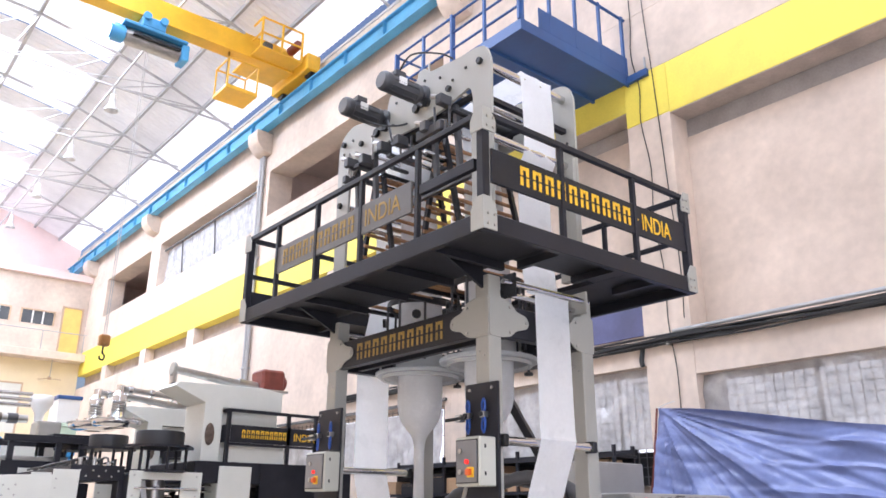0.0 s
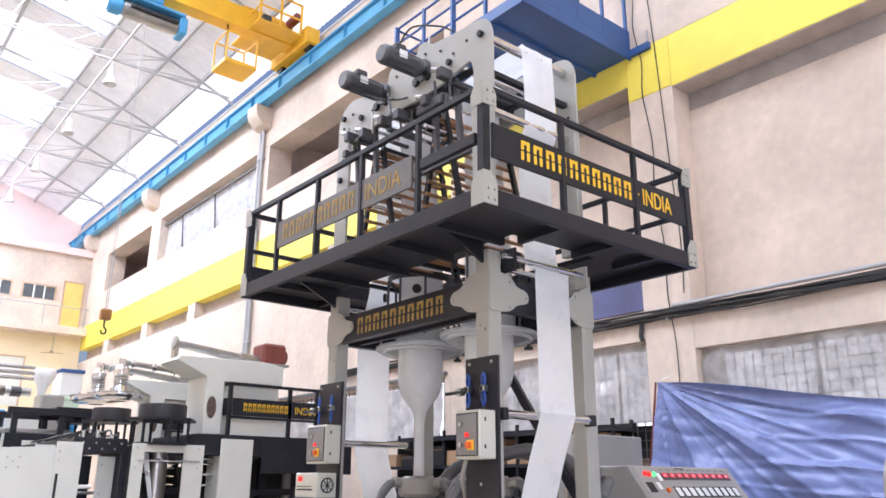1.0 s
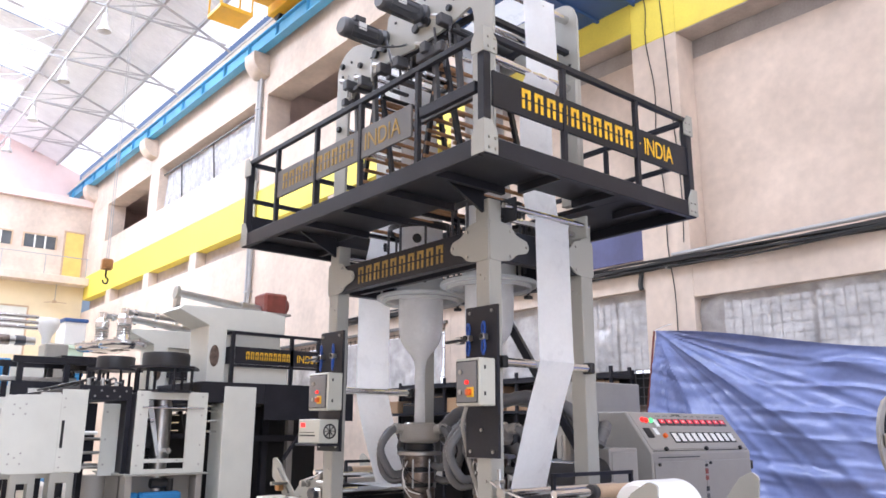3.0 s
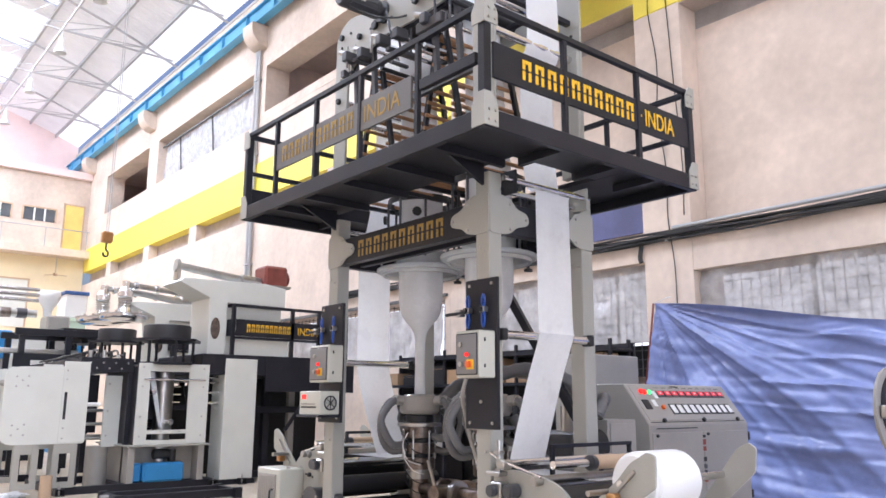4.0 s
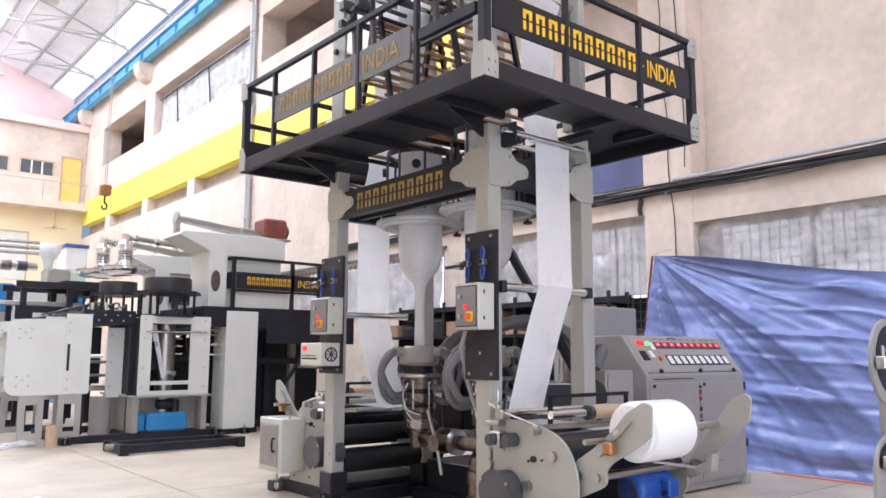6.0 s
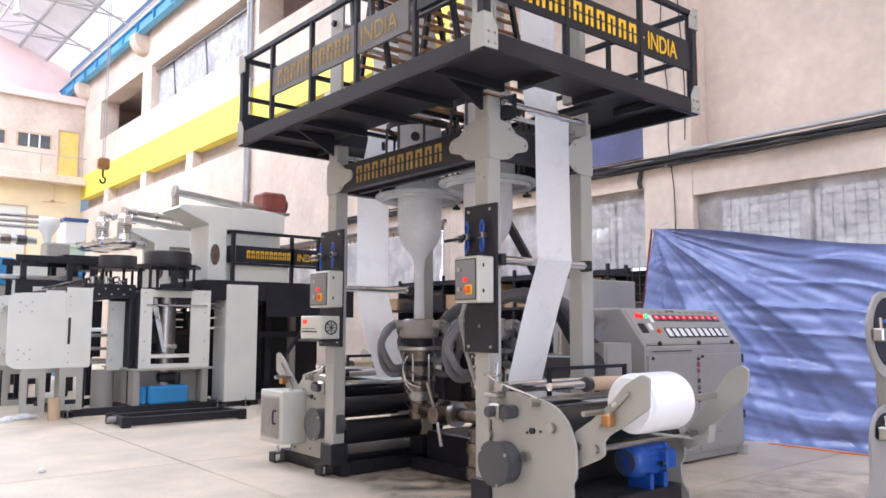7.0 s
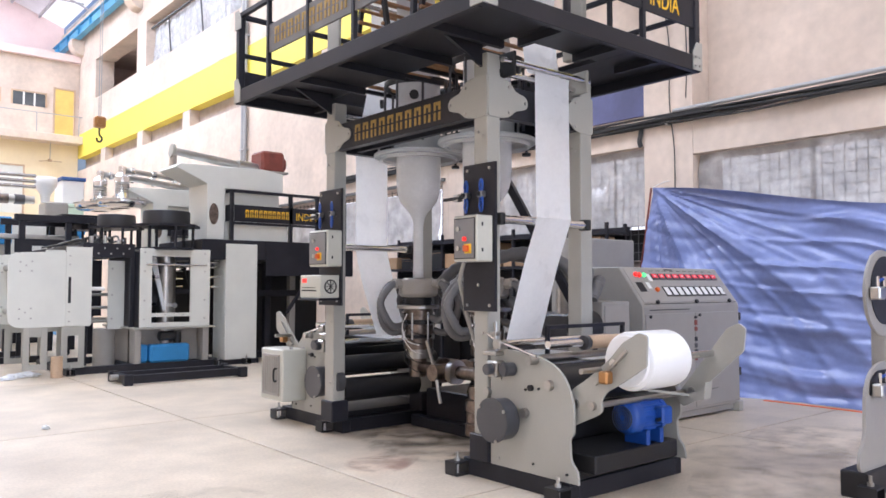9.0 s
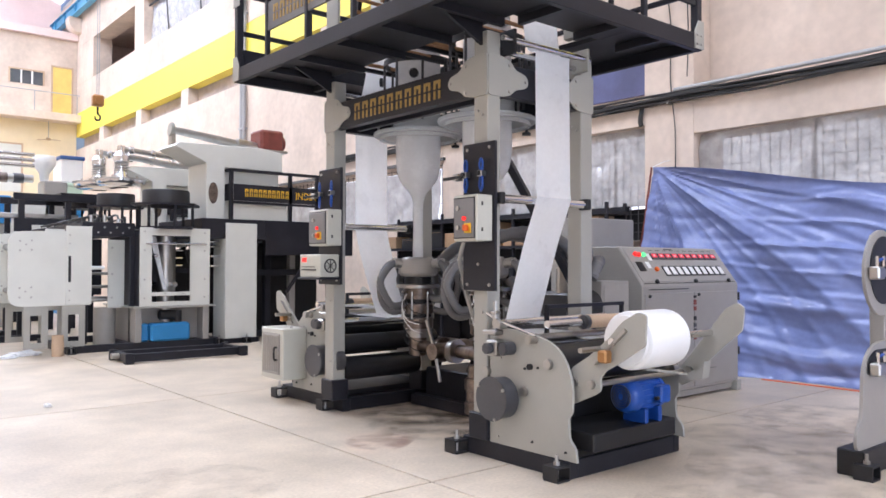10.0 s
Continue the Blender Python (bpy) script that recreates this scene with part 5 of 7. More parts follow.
part("cable_socket", rod((KX0 - 0.06, KY0 + 0.45, 1.30), (KX0 - 0.001, KY0 + 0.45, 1.30), 0.11, 18, bevel=0.01), M_MOTOR, console, "round dark fan opening", True)
junction = thing("grey_cabinet", (6.85, 5.35, 0), "plain grey steel cabinet behind the back column", "cabinet")
part("body", box(6.62, 7.1, 5.25, 5.7, 0.0, 1.42, 0.01), M_BEIGE, junction)
part("door", box(6.65, 7.07, 5.238, 5.249, 0.05, 1.38, 0.003), M_BEIGE, junction)

# ---- tarpaulin hung in front of the wall ----
def tarpaulin():
    b = bmesh.new()
    ny, nz = 320, 130
    rows = []
    soft = lambda v: 0.5 + 0.5 * math.sin(v)
    for i in range(ny + 1):
        s = i / ny
        row = []
        for j in range(nz + 1):
            t = j / nz
            y = 7.48 - s * 9.6
            top = 3.20 - 0.148 * min(4.5, 7.48 - y) + 0.03 * math.sin(s * 15)
            z = top * t + 0.004
            y += 0.34 * (1 - t) * max(0.0, 1 - s * 8)
            dy, dz = max(0.02, 7.50 - y), max(0.02, 3.22 - z)
            a, r = math.atan2(dz, dy), math.hypot(dy, dz)
            wander = 0.9 * noise.noise((y * 0.35, z * 0.35, 3.0))
            reach = min(1.0, r / 1.6)
            x = 10.80
            x -= 0.15 * reach * soft(a * 13 + wander * 2.2) ** 3
            mask = 0.5 + 0.9 * noise.noise((y * 0.6 + 4.0, z * 0.6, 15.0))
            x -= 0.10 * reach * max(0.1, mask) * soft(a * 27 + 1.3 + wander * 5.0) ** 4
            x -= 0.035 * min(1.0, r / 0.7) * soft(a * 52 + 0.4 + wander * 6.0) ** 4
            # sagging swags further along
            sway = z - 0.13 * (y - 3.5) + 0.06 * noise.noise((y * 0.8, z * 0.8, 7.0)) * 3
            patch = max(0.0, 0.45 + 1.2 * noise.noise((y * 0.5, z * 0.9, 27.0)))
            x -= 0.08 * patch * min(1.0, max(0.0, (r - 1.2) / 2.0)) * soft(sway * 9.0 + 2.0 * wander) ** 4
            x -= 0.03 * min(1.0, max(0.0, (r - 1.0) / 2.0)) * (1.4 - patch) * soft(sway * 19.0 + 1.0 + 3.0 * wander) ** 8
            x -= 0.06 * noise.noise((y * 0.9, z * 1.1, 11.0)) + 0.15 * min(1.0, r / 2.0) * abs(noise.noise((y * 0.28 + 2.0, sway * 1.25, 41.0))) + 0.05 * abs(noise.noise((y * 0.9, sway * 4.5, 51.0)))
            x -= 0.24 * (1 - t) ** 2
            row.append(b.verts.new((min(x, 11.05), y, z)))
        rows.append(row)
    for p, q in zip(rows, rows[1:]):
        for j in range(nz):
            b.faces.new((p[j], q[j], q[j + 1], p[j + 1]))
    return b


tarp = thing("tarpaulin", (10.7, 1.0, 0), "creased glossy blue tarpaulin hung along the wall", "tarpaulin")
part("sheet", tarpaulin(), M_TARP, tarp, "", True)
part("hem_rope", hose([(10.74, 7.49, 3.2), (10.72, 7.62, 2.3), (10.68, 7.78, 1.3), (10.55, 7.85, 0.03)], 0.018, 8), M_REDBOX, tarp, "reddish hem rope")
part("red_edge", box(10.30, 10.36, -3.0, 5.4, 0.002, 0.012), M_ORANGE, tarp, "orange-red bottom hem")
part("tie_rope", hose([(10.74, 7.48, 3.2), (11.0, 7.46, 3.3), (11.19, 7.45, 3.35)], 0.008, 6), M_WHITE, tarp)

# ---- unwind stand at the edge of the walkway ----
stand = thing("reel_stand", (6.6, 2.5, 0), "putty grey reel stand with round plates on a black foot", "reel stand")
part("foot", box(6.14, 7.4, 2.42, 2.62, 0.0, 0.20, 0.01), M_BLACK, stand)
levelling_foot(stand, 6.14, 2.40)
part("post_plate", prism(rounded([(6.10, 0.20), (6.08, 0.32), (6.20, 0.45), (6.22, 0.80), (6.32, 0.94), (6.50, 1.0), (6.85, 1.0), (7.05, 0.85), (7.1, 0.2)], 0.08), "y", 2.45, 2.475, bevel=0.003), M_BEIGE, stand)
# flat black patches painted in for the shade of the plates' recesses
part("recess", prism(rounded([(6.27, 0.76), (6.30, 0.88), (6.42, 0.94), (6.75, 0.94), (6.75, 0.76)], 0.04), "y", 2.444, 2.449), M_BLACK, stand)
part("upper_plate", rod((6.60, 2.45, 1.54), (6.60, 2.475, 1.54), 0.34, 40, bevel=0.004), M_BEIGE, stand, "round grey plate", True)
part("recess", rod((6.62, 2.444, 1.56), (6.62, 2.449, 1.56), 0.27, 32), M_BLACK, stand)
part("column", box(6.72, 6.86, 2.48, 2.60, 0.20, 1.85, 0.01), M_BEIGE, stand)
for z in (0.80, 1.54):
    ck = part("chuck", box(6.30, 6.42, 2.36, 2.443, z - 0.05, z + 0.05, 0.012), M_STEEL, stand, "steel square chuck")
    part("chuck_arm", rod((6.42, 2.40, z), (6.70, 2.40, z), 0.03, 12), M_STEEL, ck, "", True)
    part("blue_hose", hose([(6.40, 2.41, z + 0.09), (6.5, 2.40, z + 0.11), (6.65, 2.41, z + 0.08)], 0.012, 8), M_BLUEMOTOR, ck)
    for x in (6.36, 6.48):
        part("pin", rod((x, 2.40, z + 0.05), (x, 2.40, z + 0.13), 0.014, 8), M_CHROME, ck)

# ---- windows of the long wall ----
def grille(parent, y0, y1, z0, z1, x, step=0.16, mat=None):
    y = y0
    while y <= y1:
        part("grille_bar", bar((x, y, z0), (x, y, z1), 0.014, 0.014), mat or M_FRAME_DARK, parent)
        y += step
    z = z0
    while z <= z1:
        part("grille_bar", bar((x + 0.014, y0, z), (x + 0.014, y1, z), 0.014, 0.014), mat or M_FRAME_DARK, parent)
        z += step


def hung_sheet(y0, y1, z0, z1, x, seed):
    """Crumpled plastic: broad billows, slanting creases and small wrinkles."""
    b = bmesh.new()
    ny, nz = max(8, int((y1 - y0) / 0.055)), max(8, int((z1 - z0) / 0.055))
    rows = []
    for i in range(ny + 1):
        y, row = y0 + (y1 - y0) * i / ny, []
        for j in range(nz + 1):
            z = z0 + (z1 - z0) * j / nz
            d = 0.10 * noise.noise((y * 0.9 + seed, z * 1.3, seed))
            d += 0.13 * abs(noise.noise((y * 0.8 + z * 1.1, z * 0.5 - y * 0.3, seed + 4)))
            d += 0.07 * abs(noise.noise((y * 2.3 - z * 1.6, z * 1.4, seed + 7)))
            d += 0.03 * abs(noise.noise((y * 5.5 + z * 3.0, z * 5.0, seed + 9)))
            row.append(b.verts.new((x - d, y, z)))
        rows.append(row)
    for p, q in zip(rows, rows[1:]):
        for j in range(nz):
            b.faces.new((p[j], q[j], q[j + 1], p[j + 1]))
    return b


for n, (y0, y1, z0, z1, low) in enumerate(((-2.0, 6.99, 1.604, 3.746, 1.61), (7.96, 12.29, 2.004, 3.996, 2.62))):
    w = thing("window_%d" % (n + 1), (XF + 0.3, (y0 + y1) / 2, z0), "barred window covered with crumpled clear plastic sheet", "window", kind="structure")
    grille(w, y0 + 0.02, y1 - 0.02, z0 + 0.02, z1 - 0.02, XF + 0.30)
    part("plastic_sheet", hung_sheet(y0 + 0.03, y1 - 0.03, low, z1 - 0.01, XF + 0.16, 3.0 * n), M_SHEET, w, "crumpled clear plastic sheet", True)
    for y in [y0 + 0.03] + [y0 + (y1 - y0) * k / 5 for k in (1, 2, 3, 4)] + [y1 - 0.03]:
        part("mullion", box(XF + 0.32, XF + 0.37, y - 0.02, y + 0.02, z0, z1), M_FRAME_DARK, w)
    part("sill", box(XF - 0.03, XF + 0.4, y0, y1, z0 - 0.003, z0 + 0.02), M_WALL, w)
# made-up black board that keeps the lower window dark
wall_piece("darkening_board", 7.96, 12.29, 2.03, 2.60, XF + 0.42, XF + 0.45, M_BLACK, "black board added to darken the space behind the window bars")
far_window = thing("window_3", (XF - 0.03, 17.0, 2.6), "row of barred windows behind crumpled plastic sheet", "window", kind="structure")
grille(far_window, 13.42, 20.98, 2.57, 3.93, XF + 0.2, 0.22)
part("plastic_sheet", hung_sheet(13.4, 21.0, 2.5, 3.75, XF - 0.02, 17.0), M_SHEET, far_window, "crumpled clear plastic sheet", True)
part("frame", box(XF - 0.06, XF - 0.002, 13.3, 21.1, 3.95, 4.02), M_FRAME_DARK, far_window)
wall_piece("side_return", YNEAR, -2.002, 1.604, 3.746)
upper_sheet = thing("plastic_curtain", (XF + 0.2, 28.7, SILL2), "crumpled shiny plastic sheet closing the upper opening", "plastic sheet")
def curtain(y0, y1, z0, z1, x):
    b = bmesh.new()
    ny, nz = 220, 24
    rows = []
    for i in range(ny + 1):
        y = y0 + (y1 - y0) * i / ny
        row = []
        for j in range(nz + 1):
            t = j / nz
            lean = 0.35 * (1 - t)
            d = 0.30 * abs(noise.noise(((y + lean) * 2.1, t * 0.8, 1.0))) + 0.16 * abs(noise.noise(((y + lean) * 6.0, t * 1.6, 5.0))) + 0.05 * noise.noise((y * 15.0, t * 4, 8.0))
            row.append(b.verts.new((x - d * (1.1 - 0.7 * t), y, z0 + (z1 - z0) * t)))
        rows.append(row)
    for p, q in zip(rows, rows[1:]):
        for j in range(nz):
            b.faces.new((p[j], q[j], q[j + 1], p[j + 1]))
    return b


part("sheet", curtain(24.02, 33.33, SILL2 + 0.01, HEAD2 - 0.25, XF + 0.42), M_CURTAIN, upper_sheet, "", True)
part("batten", box(XF + 0.2, XF + 0.26, 24.02, 33.33, HEAD2 - 0.3, HEAD2 - 0.24), M_FRAME_DARK, upper_sheet)
for y in (27.9, 31.2):
    part("lath", bar((XF + 0.30, y, SILL2), (XF + 0.30, y + 0.35, HEAD2 - 0.2), 0.05, 0.04), M_FRAME_DARK, upper_sheet)
blue_panel = thing("blue_board", (XP - 0.05, 8.6, 4.66), "faded dark blue board on the wall above the cables", "board")
part("board", box(XP - 0.06, XP - 0.002, 7.96, 9.9, 4.66, 5.45, 0.005), material("faded_blue_board", (0.10, 0.11, 0.24), 0.5, 0, 0.25), blue_panel)

# cable run along the wall
cables = thing("cable_run", (XF - 0.05, 10, 4.5), "bundle of sagging black cables along the wall", "cables")
part("conduit", rod((XF - 0.09, -4, 4.54), (XF - 0.09, 7.3, 4.50), 0.035, 10), M_STEEL_GREY, cables, "grey conduit", True)
for k in range(9):
    pts = [(XF - 0.05 - 0.03 * (k % 3), y, 4.44 - 0.035 * (k // 2) + 0.03 * math.sin(y * (0.7 + 0.11 * k) + k)) for y in [-4 + 1.1 * i for i in range(21)]]
    part("cable", hose(pts, 0.016 + 0.006 * (k % 2), 6, 3), M_CABLE, cables)
for y in (1.0, 3.6, 7.4, 9.2, 12.7, 15.5):
    part("hook", box(XF - 0.13, XF, y, y + 0.03, 4.28, 4.31), M_STEEL, cables)
part("drop_cable", hose([(XF - 0.03, 7.98, 4.4), (XF - 0.03, 7.99, 4.25), (XF - 0.03, 8.02, 4.1), (XF - 0.02, 8.0, 4.0)], 0.04, 8), M_CABLE, cables)
wires = thing("wall_wire", (XF - 0.02, 7.4, 2.5), "thin dark wires hanging down the pillar", "wire", "wall wires")
for pts in ([(7.72, 13.5), (7.66, 11.0), (7.72, 10.1), (7.58, 9.3), (7.62, 8.6), (7.48, 7.6), (7.52, 6.6), (7.40, 5.6), (7.42, 4.7), (7.33, 3.9), (7.33, 3.2)], [(7.42, 13.5), (7.36, 11.0), (7.28, 9.5), (7.20, 8.0), (7.16, 7.0), (7.10, 6.2), (7.08, 5.4), (7.10, 4.7)]):
    part("strand", hose([(XF - 0.02 - 0.01 * (i % 2), y, z) for i, (y, z) in enumerate(pts)], 0.009, 6, 4), M_CABLE, wires)

# steel shelf and boxes seen between the columns
rack = thing("storage_rack", (10.6, 11.6, 0), "dark steel storage rack half full of boxes", "rack")
for x in (10.35, 10.85):
    for y in (8.1, 10.3, 12.4, 14.6):
        part("upright", box(x, x + 0.05, y, y + 0.05, 0, 2.65), M_CHAR, rack)
for z in (0.6, 1.25, 1.9, 2.45):
    part("shelf", box(10.33, 10.93, 8.08, 14.7, z, z + 0.05), M_CHAR, rack)
# added panel: hides the pale wall so the rack's depth stays dark
part("back_panel", box(10.94, 10.96, 8.08, 14.7, 0.0, 2.6), M_CHAR, rack, "dark rear panel added to darken the gaps")
random.seed(4)
cols = [M_CARD, M_BLACK, M_BEIGE, M_TANK, M_CARD, M_BLACK]
for z in (0.65, 1.30, 1.95):
    y = 8.3
    while y < 14.2:
        w_, h_ = random.uniform(0.3, 0.8), random.uniform(0.2, 0.5)
        if random.random() < 0.75:
            m_ = cols[random.randrange(6)]
            bx = thing("storage_box", (10.62, y + w_ / 2, z), "plain box standing on the steel rack", "box", "boxes on the rack")
            part("carton", box(10.42, 10.82, y, y + w_, z, z + h_, 0.01), m_, bx)
            part("lid_seam", box(10.415, 10.42, y + 0.02, y + w_ - 0.02, z + h_ * 0.8, z + h_ * 0.82), M_CARD, bx)
        y += w_ + random.uniform(0.03, 0.3)

# ---- pipe, runway beam and crane ----
pipe = thing("drain_pipe", (XF - 0.08, 23.5, 0), "grey rain pipe down the wall pillar", "pipe")
for y in (23.42, 23.62):
    part("pipe", rod((XF - 0.09, y, 0.0), (XF - 0.09, y, 14.0), 0.06, 12), M_STEEL_GREY, pipe, "", True)
for z in (3, 6, 9.8, 12.5):
    part("clip", box(XF - 0.16, XF - 0.001, 23.34, 23.70, z, z + 0.05), M_STEEL_GREY, pipe)
for y in (2.2, 12.7, 23.4, 34.2, 43.2):
    part("corbel", prism(rounded([(XF - 0.002, 13.62), (XF - 0.002, 14.42), (XF - 0.62, 14.42), (XF - 0.62, 14.02), (XF - 0.30, 13.66)], [0, 0, 0.02, 0.2, 0.2]), "y", y - 0.36, y + 0.36, bevel=0.006), M_WALL, wall_east)
runway = thing("crane_runway_beam", (10.8, 17, 14.43), "sky blue steel runway beam on wall corbels", "crane runway")
for z0, z1, x0, x1 in ((14.43, 14.48, 10.70, 11.0), (14.484, 14.95, 10.81, 10.87), (14.954, 15.0, 10.70, 11.0)):
    part("web" if x1 - x0 < 0.1 else "flange", box(x0, x1, YNEAR + 0.1, YGABLE - 0.1, z0, z1), M_BLUE_BEAM, runway)
part("rail", box(10.77, 10.86, YNEAR + 0.1, YGABLE - 0.1, 15.004, 15.06), M_STEEL, runway)
for k in range(28):
    part("stiffener", box(10.70, 10.808, YNEAR + 1 + 2.05 * k, YNEAR + 1.02 + 2.05 * k, 14.484, 14.95), M_BLUE_BEAM, runway)
runway2 = copy_thing(runway, pose(-8.3, 17, 14.43))
for y in (2.2, 12.7, 23.4, 34.2, 43.2):
    part("corbel", box(XWEST, -7.9, y - 0.45, y + 0.45, 13.75, 14.42, 0.01), M_WALL, wall_west)

YC = 20.78
crane = thing("overhead_crane", (1.2, YC, 15.46), "yellow overhead crane with a box girder and service baskets", "crane")
part("girder", box(-8.2, 10.5, YC - 0.22, YC + 0.22, 15.50, 16.22, 0.02), M_CRANE, crane)
part("girder_flange", box(-8.2, 10.5, YC - 0.26, YC + 0.26, 15.44, 15.496, 0.008), M_CRANE, crane)
for x in (10.82, -8.28):
    part("end_carriage", box(x - 0.3, x + 0.2, YC - 1.15, YC + 1.3, 15.26, 15.85, 0.03), M_CRANE, crane)
    for y in (YC - 0.85, YC + 1.0):
        part("wheel", rod((x - 0.1, y, 15.27), (x + 0.1, y, 15.27), 0.2, 18), M_BLACK, crane)
for y0, y1, x0, x1, z in ((YC - 0.95, YC - 0.27, 8.95, 10.45, 15.56), (YC + 0.27, YC + 1.1, 8.95, 10.45, 15.56)):
    pl = part("service_platform", box(x0, x1, y0, y1, z - 0.06, z, 0.01), M_CRANE, crane)
    for x in (x0 + 0.03, (x0 + x1) / 2, x1 - 0.03):
        part("post", bar((x, y0 + 0.03, z), (x, y0 + 0.03, z + 1.05), 0.06, 0.06), M_CRANE, pl)
    for zz in (z + 0.5, z + 1.05):
        part("rail", bar((x0, y0 + 0.03, zz), (x1, y0 + 0.03, zz), 0.05, 0.05), M_CRANE, pl)
        part("rail", bar((x0 + 0.03, y0, zz), (x0 + 0.03, y1, zz), 0.05, 0.05), M_CRANE, pl)
part("drive_motor", rod((10.3, YC - 0.9, 16.15), (10.3, YC - 0.35, 16.15), 0.15, 16), M_REDBOX, crane, "dark red drive motor", True)
part("drive_gearbox", box(9.2, 9.5, YC - 0.7, YC - 0.4, 15.562, 15.95, 0.03), M_MOTOR, crane)
bk = part("hanging_basket", box(8.15, 9.2, YC - 0.5, YC + 0.5, 13.95, 14.08, 0.01), M_CRANE, crane)
for x in (8.18, 9.17):
    for y in (YC - 0.47, YC + 0.47):
        part("post", bar((x, y, 14.08), (x, y, 15.0), 0.045, 0.045), M_CRANE, bk)
for y in (YC - 0.47, YC + 0.47):
    part("rail", bar((8.18, y, 15.0), (9.17, y, 15.0), 0.045, 0.045), M_CRANE, bk)
    part("hanger", bar((8.30, y * 0 + YC - 0.1, 14.08), (8.30, YC - 0.1, 15.44), 0.05, 0.05), M_CRANE, bk)
for x in (8.18, 9.17):
    part("rail", bar((x, YC - 0.47, 15.0), (x, YC + 0.47, 15.0), 0.045, 0.045), M_CRANE, bk)
part("bus_conduit", rod((-8, YC + 0.3, 16.0), (10.3, YC + 0.3, 16.0), 0.04, 8), M_BLACK, crane)

hoist = thing("rope_hoist", (5.85, YC, 14.4), "blue rope hoist hanging under the yellow girder", "hoist")
part("drum", rod((5.15, YC, 14.72), (6.75, YC, 14.72), 0.26, 24, bevel=0.03), M_STEEL, hoist, "steel rope drum", True)
part("motor", rod((4.72, YC, 14.72), (5.14, YC, 14.72), 0.27, 20, bevel=0.05), M_HOIST, hoist, "", True)
part("end_box", box(6.76, 7.0, YC - 0.28, YC + 0.28, 14.44, 15.0, 0.04), M_HOIST, hoist)
part("frame", box(5.0, 6.9, YC - 0.36, YC + 0.36, 14.97, 15.07, 0.02), M_HOIST, hoist)
part("rope_guide", box(5.3, 6.7, YC - 0.40, YC - 0.30, 14.63, 14.73, 0.02), M_BLACK, hoist)
part("trolley", box(5.5, 6.2, YC - 0.35, YC + 0.35, 15.07, 15.42, 0.03), M_HOIST, hoist)
for x in (5.6, 6.1):
    part("trolley_wheel", rod((x, YC - 0.45, 15.38), (x, YC - 0.35, 15.38), 0.12, 14), M_HOIST, hoist)
hook = thing("hook_block", (5.84, YC, 5.4), "orange-brown hook block hanging on steel ropes", "crane hook")
for dx in (-0.025, 0.025):
    part("rope", rod((5.84 + dx, YC, 5.8), (5.84 + dx, YC, 14.5), 0.011, 6), M_STEEL_GREY, hook)
part("sheave_box", box(5.70, 5.98, YC - 0.10, YC + 0.10, 5.62, 5.92, 0.04), M_BRONZE, hook, "orange-brown sheave box")
part("sheave", rod((5.84, YC - 0.13, 5.77), (5.84, YC + 0.13, 5.77), 0.09, 16), M_BRONZE, hook)
part("hook", hose([(5.84, YC, 5.62), (5.84, YC, 5.45), (5.90, YC, 5.38), (5.88, YC, 5.28), (5.80, YC, 5.28), (5.77, YC, 5.36)], 0.024, 8), M_BLACK, hook, "", True)

# ---- blue wall balcony ----
balcony = thing("wall_balcony", (9.7, 9.6, 9.5), "strong blue steel balcony fixed to the wall", "balcony")
BX0, BY0, BY1, BZ = 8.26, 7.86, 11.45, 9.46
part("floor_plate", box(BX0, XF - 0.003, BY0, BY1, BZ + 0.06, BZ + 0.14, 0.006), M_BLUE, balcony)
for b in ((BX0, XF - 0.003, BY0 - 0.05, BY0 - 0.002), (BX0, XF - 0.003, BY1 + 0.002, BY1 + 0.05), (BX0 - 0.05, BX0 - 0.002, BY0 - 0.05, BY1 + 0.05)):
    part("edge_beam", box(*b, BZ - 0.02, BZ + 0.20, 0.006), M_BLUE, balcony)
for y in (8.7, 9.6, 10.5):
    part("joist", box(BX0, XF - 0.003, y - 0.03, y + 0.03, BZ, BZ + 0.059), M_BLUE, balcony)
part("kick_plate", box(BX0 + 0.4, XF - 0.01, BY0 - 0.045, BY0 - 0.03, BZ + 0.20, BZ + 0.62, 0.004), M_BLUE, balcony)
for k in range(5):
    x = BX0 + (XF - 0.1 - BX0) * k / 4
    part("post", bar((x, BY0 - 0.025, BZ + 0.2), (x, BY0 - 0.025, BZ + 1.55), 0.06, 0.05), M_BLUE, balcony)
for k in range(5):
    y = BY0 + (BY1 - BY0) * k / 4
    part("post", bar((BX0 - 0.025, y, BZ + 0.2), (BX0 - 0.025, y, BZ + 1.25), 0.06 if k % 2 else 0.10, 0.05), M_BLUE, balcony)
for z in (BZ + 0.5, BZ + 0.86, BZ + 1.22):
    part("rail", rod((BX0 - 0.025, BY0, z), (BX0 - 0.025, BY1, z), 0.025, 8), M_BLUE, balcony)
    part("rail", rod((BX0, BY1 + 0.025, z), (XF, BY1 + 0.025, z), 0.025, 8), M_BLUE, balcony)
part("rail", rod((BX0, BY0 - 0.025, BZ + 1.5), (XF, BY0 - 0.025, BZ + 1.5), 0.03, 8), M_BLUE, balcony)
part("bracket", box(XF - 0.09, XF - 0.003, BY0 - 0.50, BY0 - 0.052, BZ + 0.02, BZ + 0.17, 0.006), M_BLUE, balcony)
part("bracket_rod", rod((XF - 0.05, BY0 - 0.46, BZ + 0.17), (XF - 0.05, BY0 - 0.46, BZ + 0.42), 0.02, 8), M_STEEL_GREY, balcony)

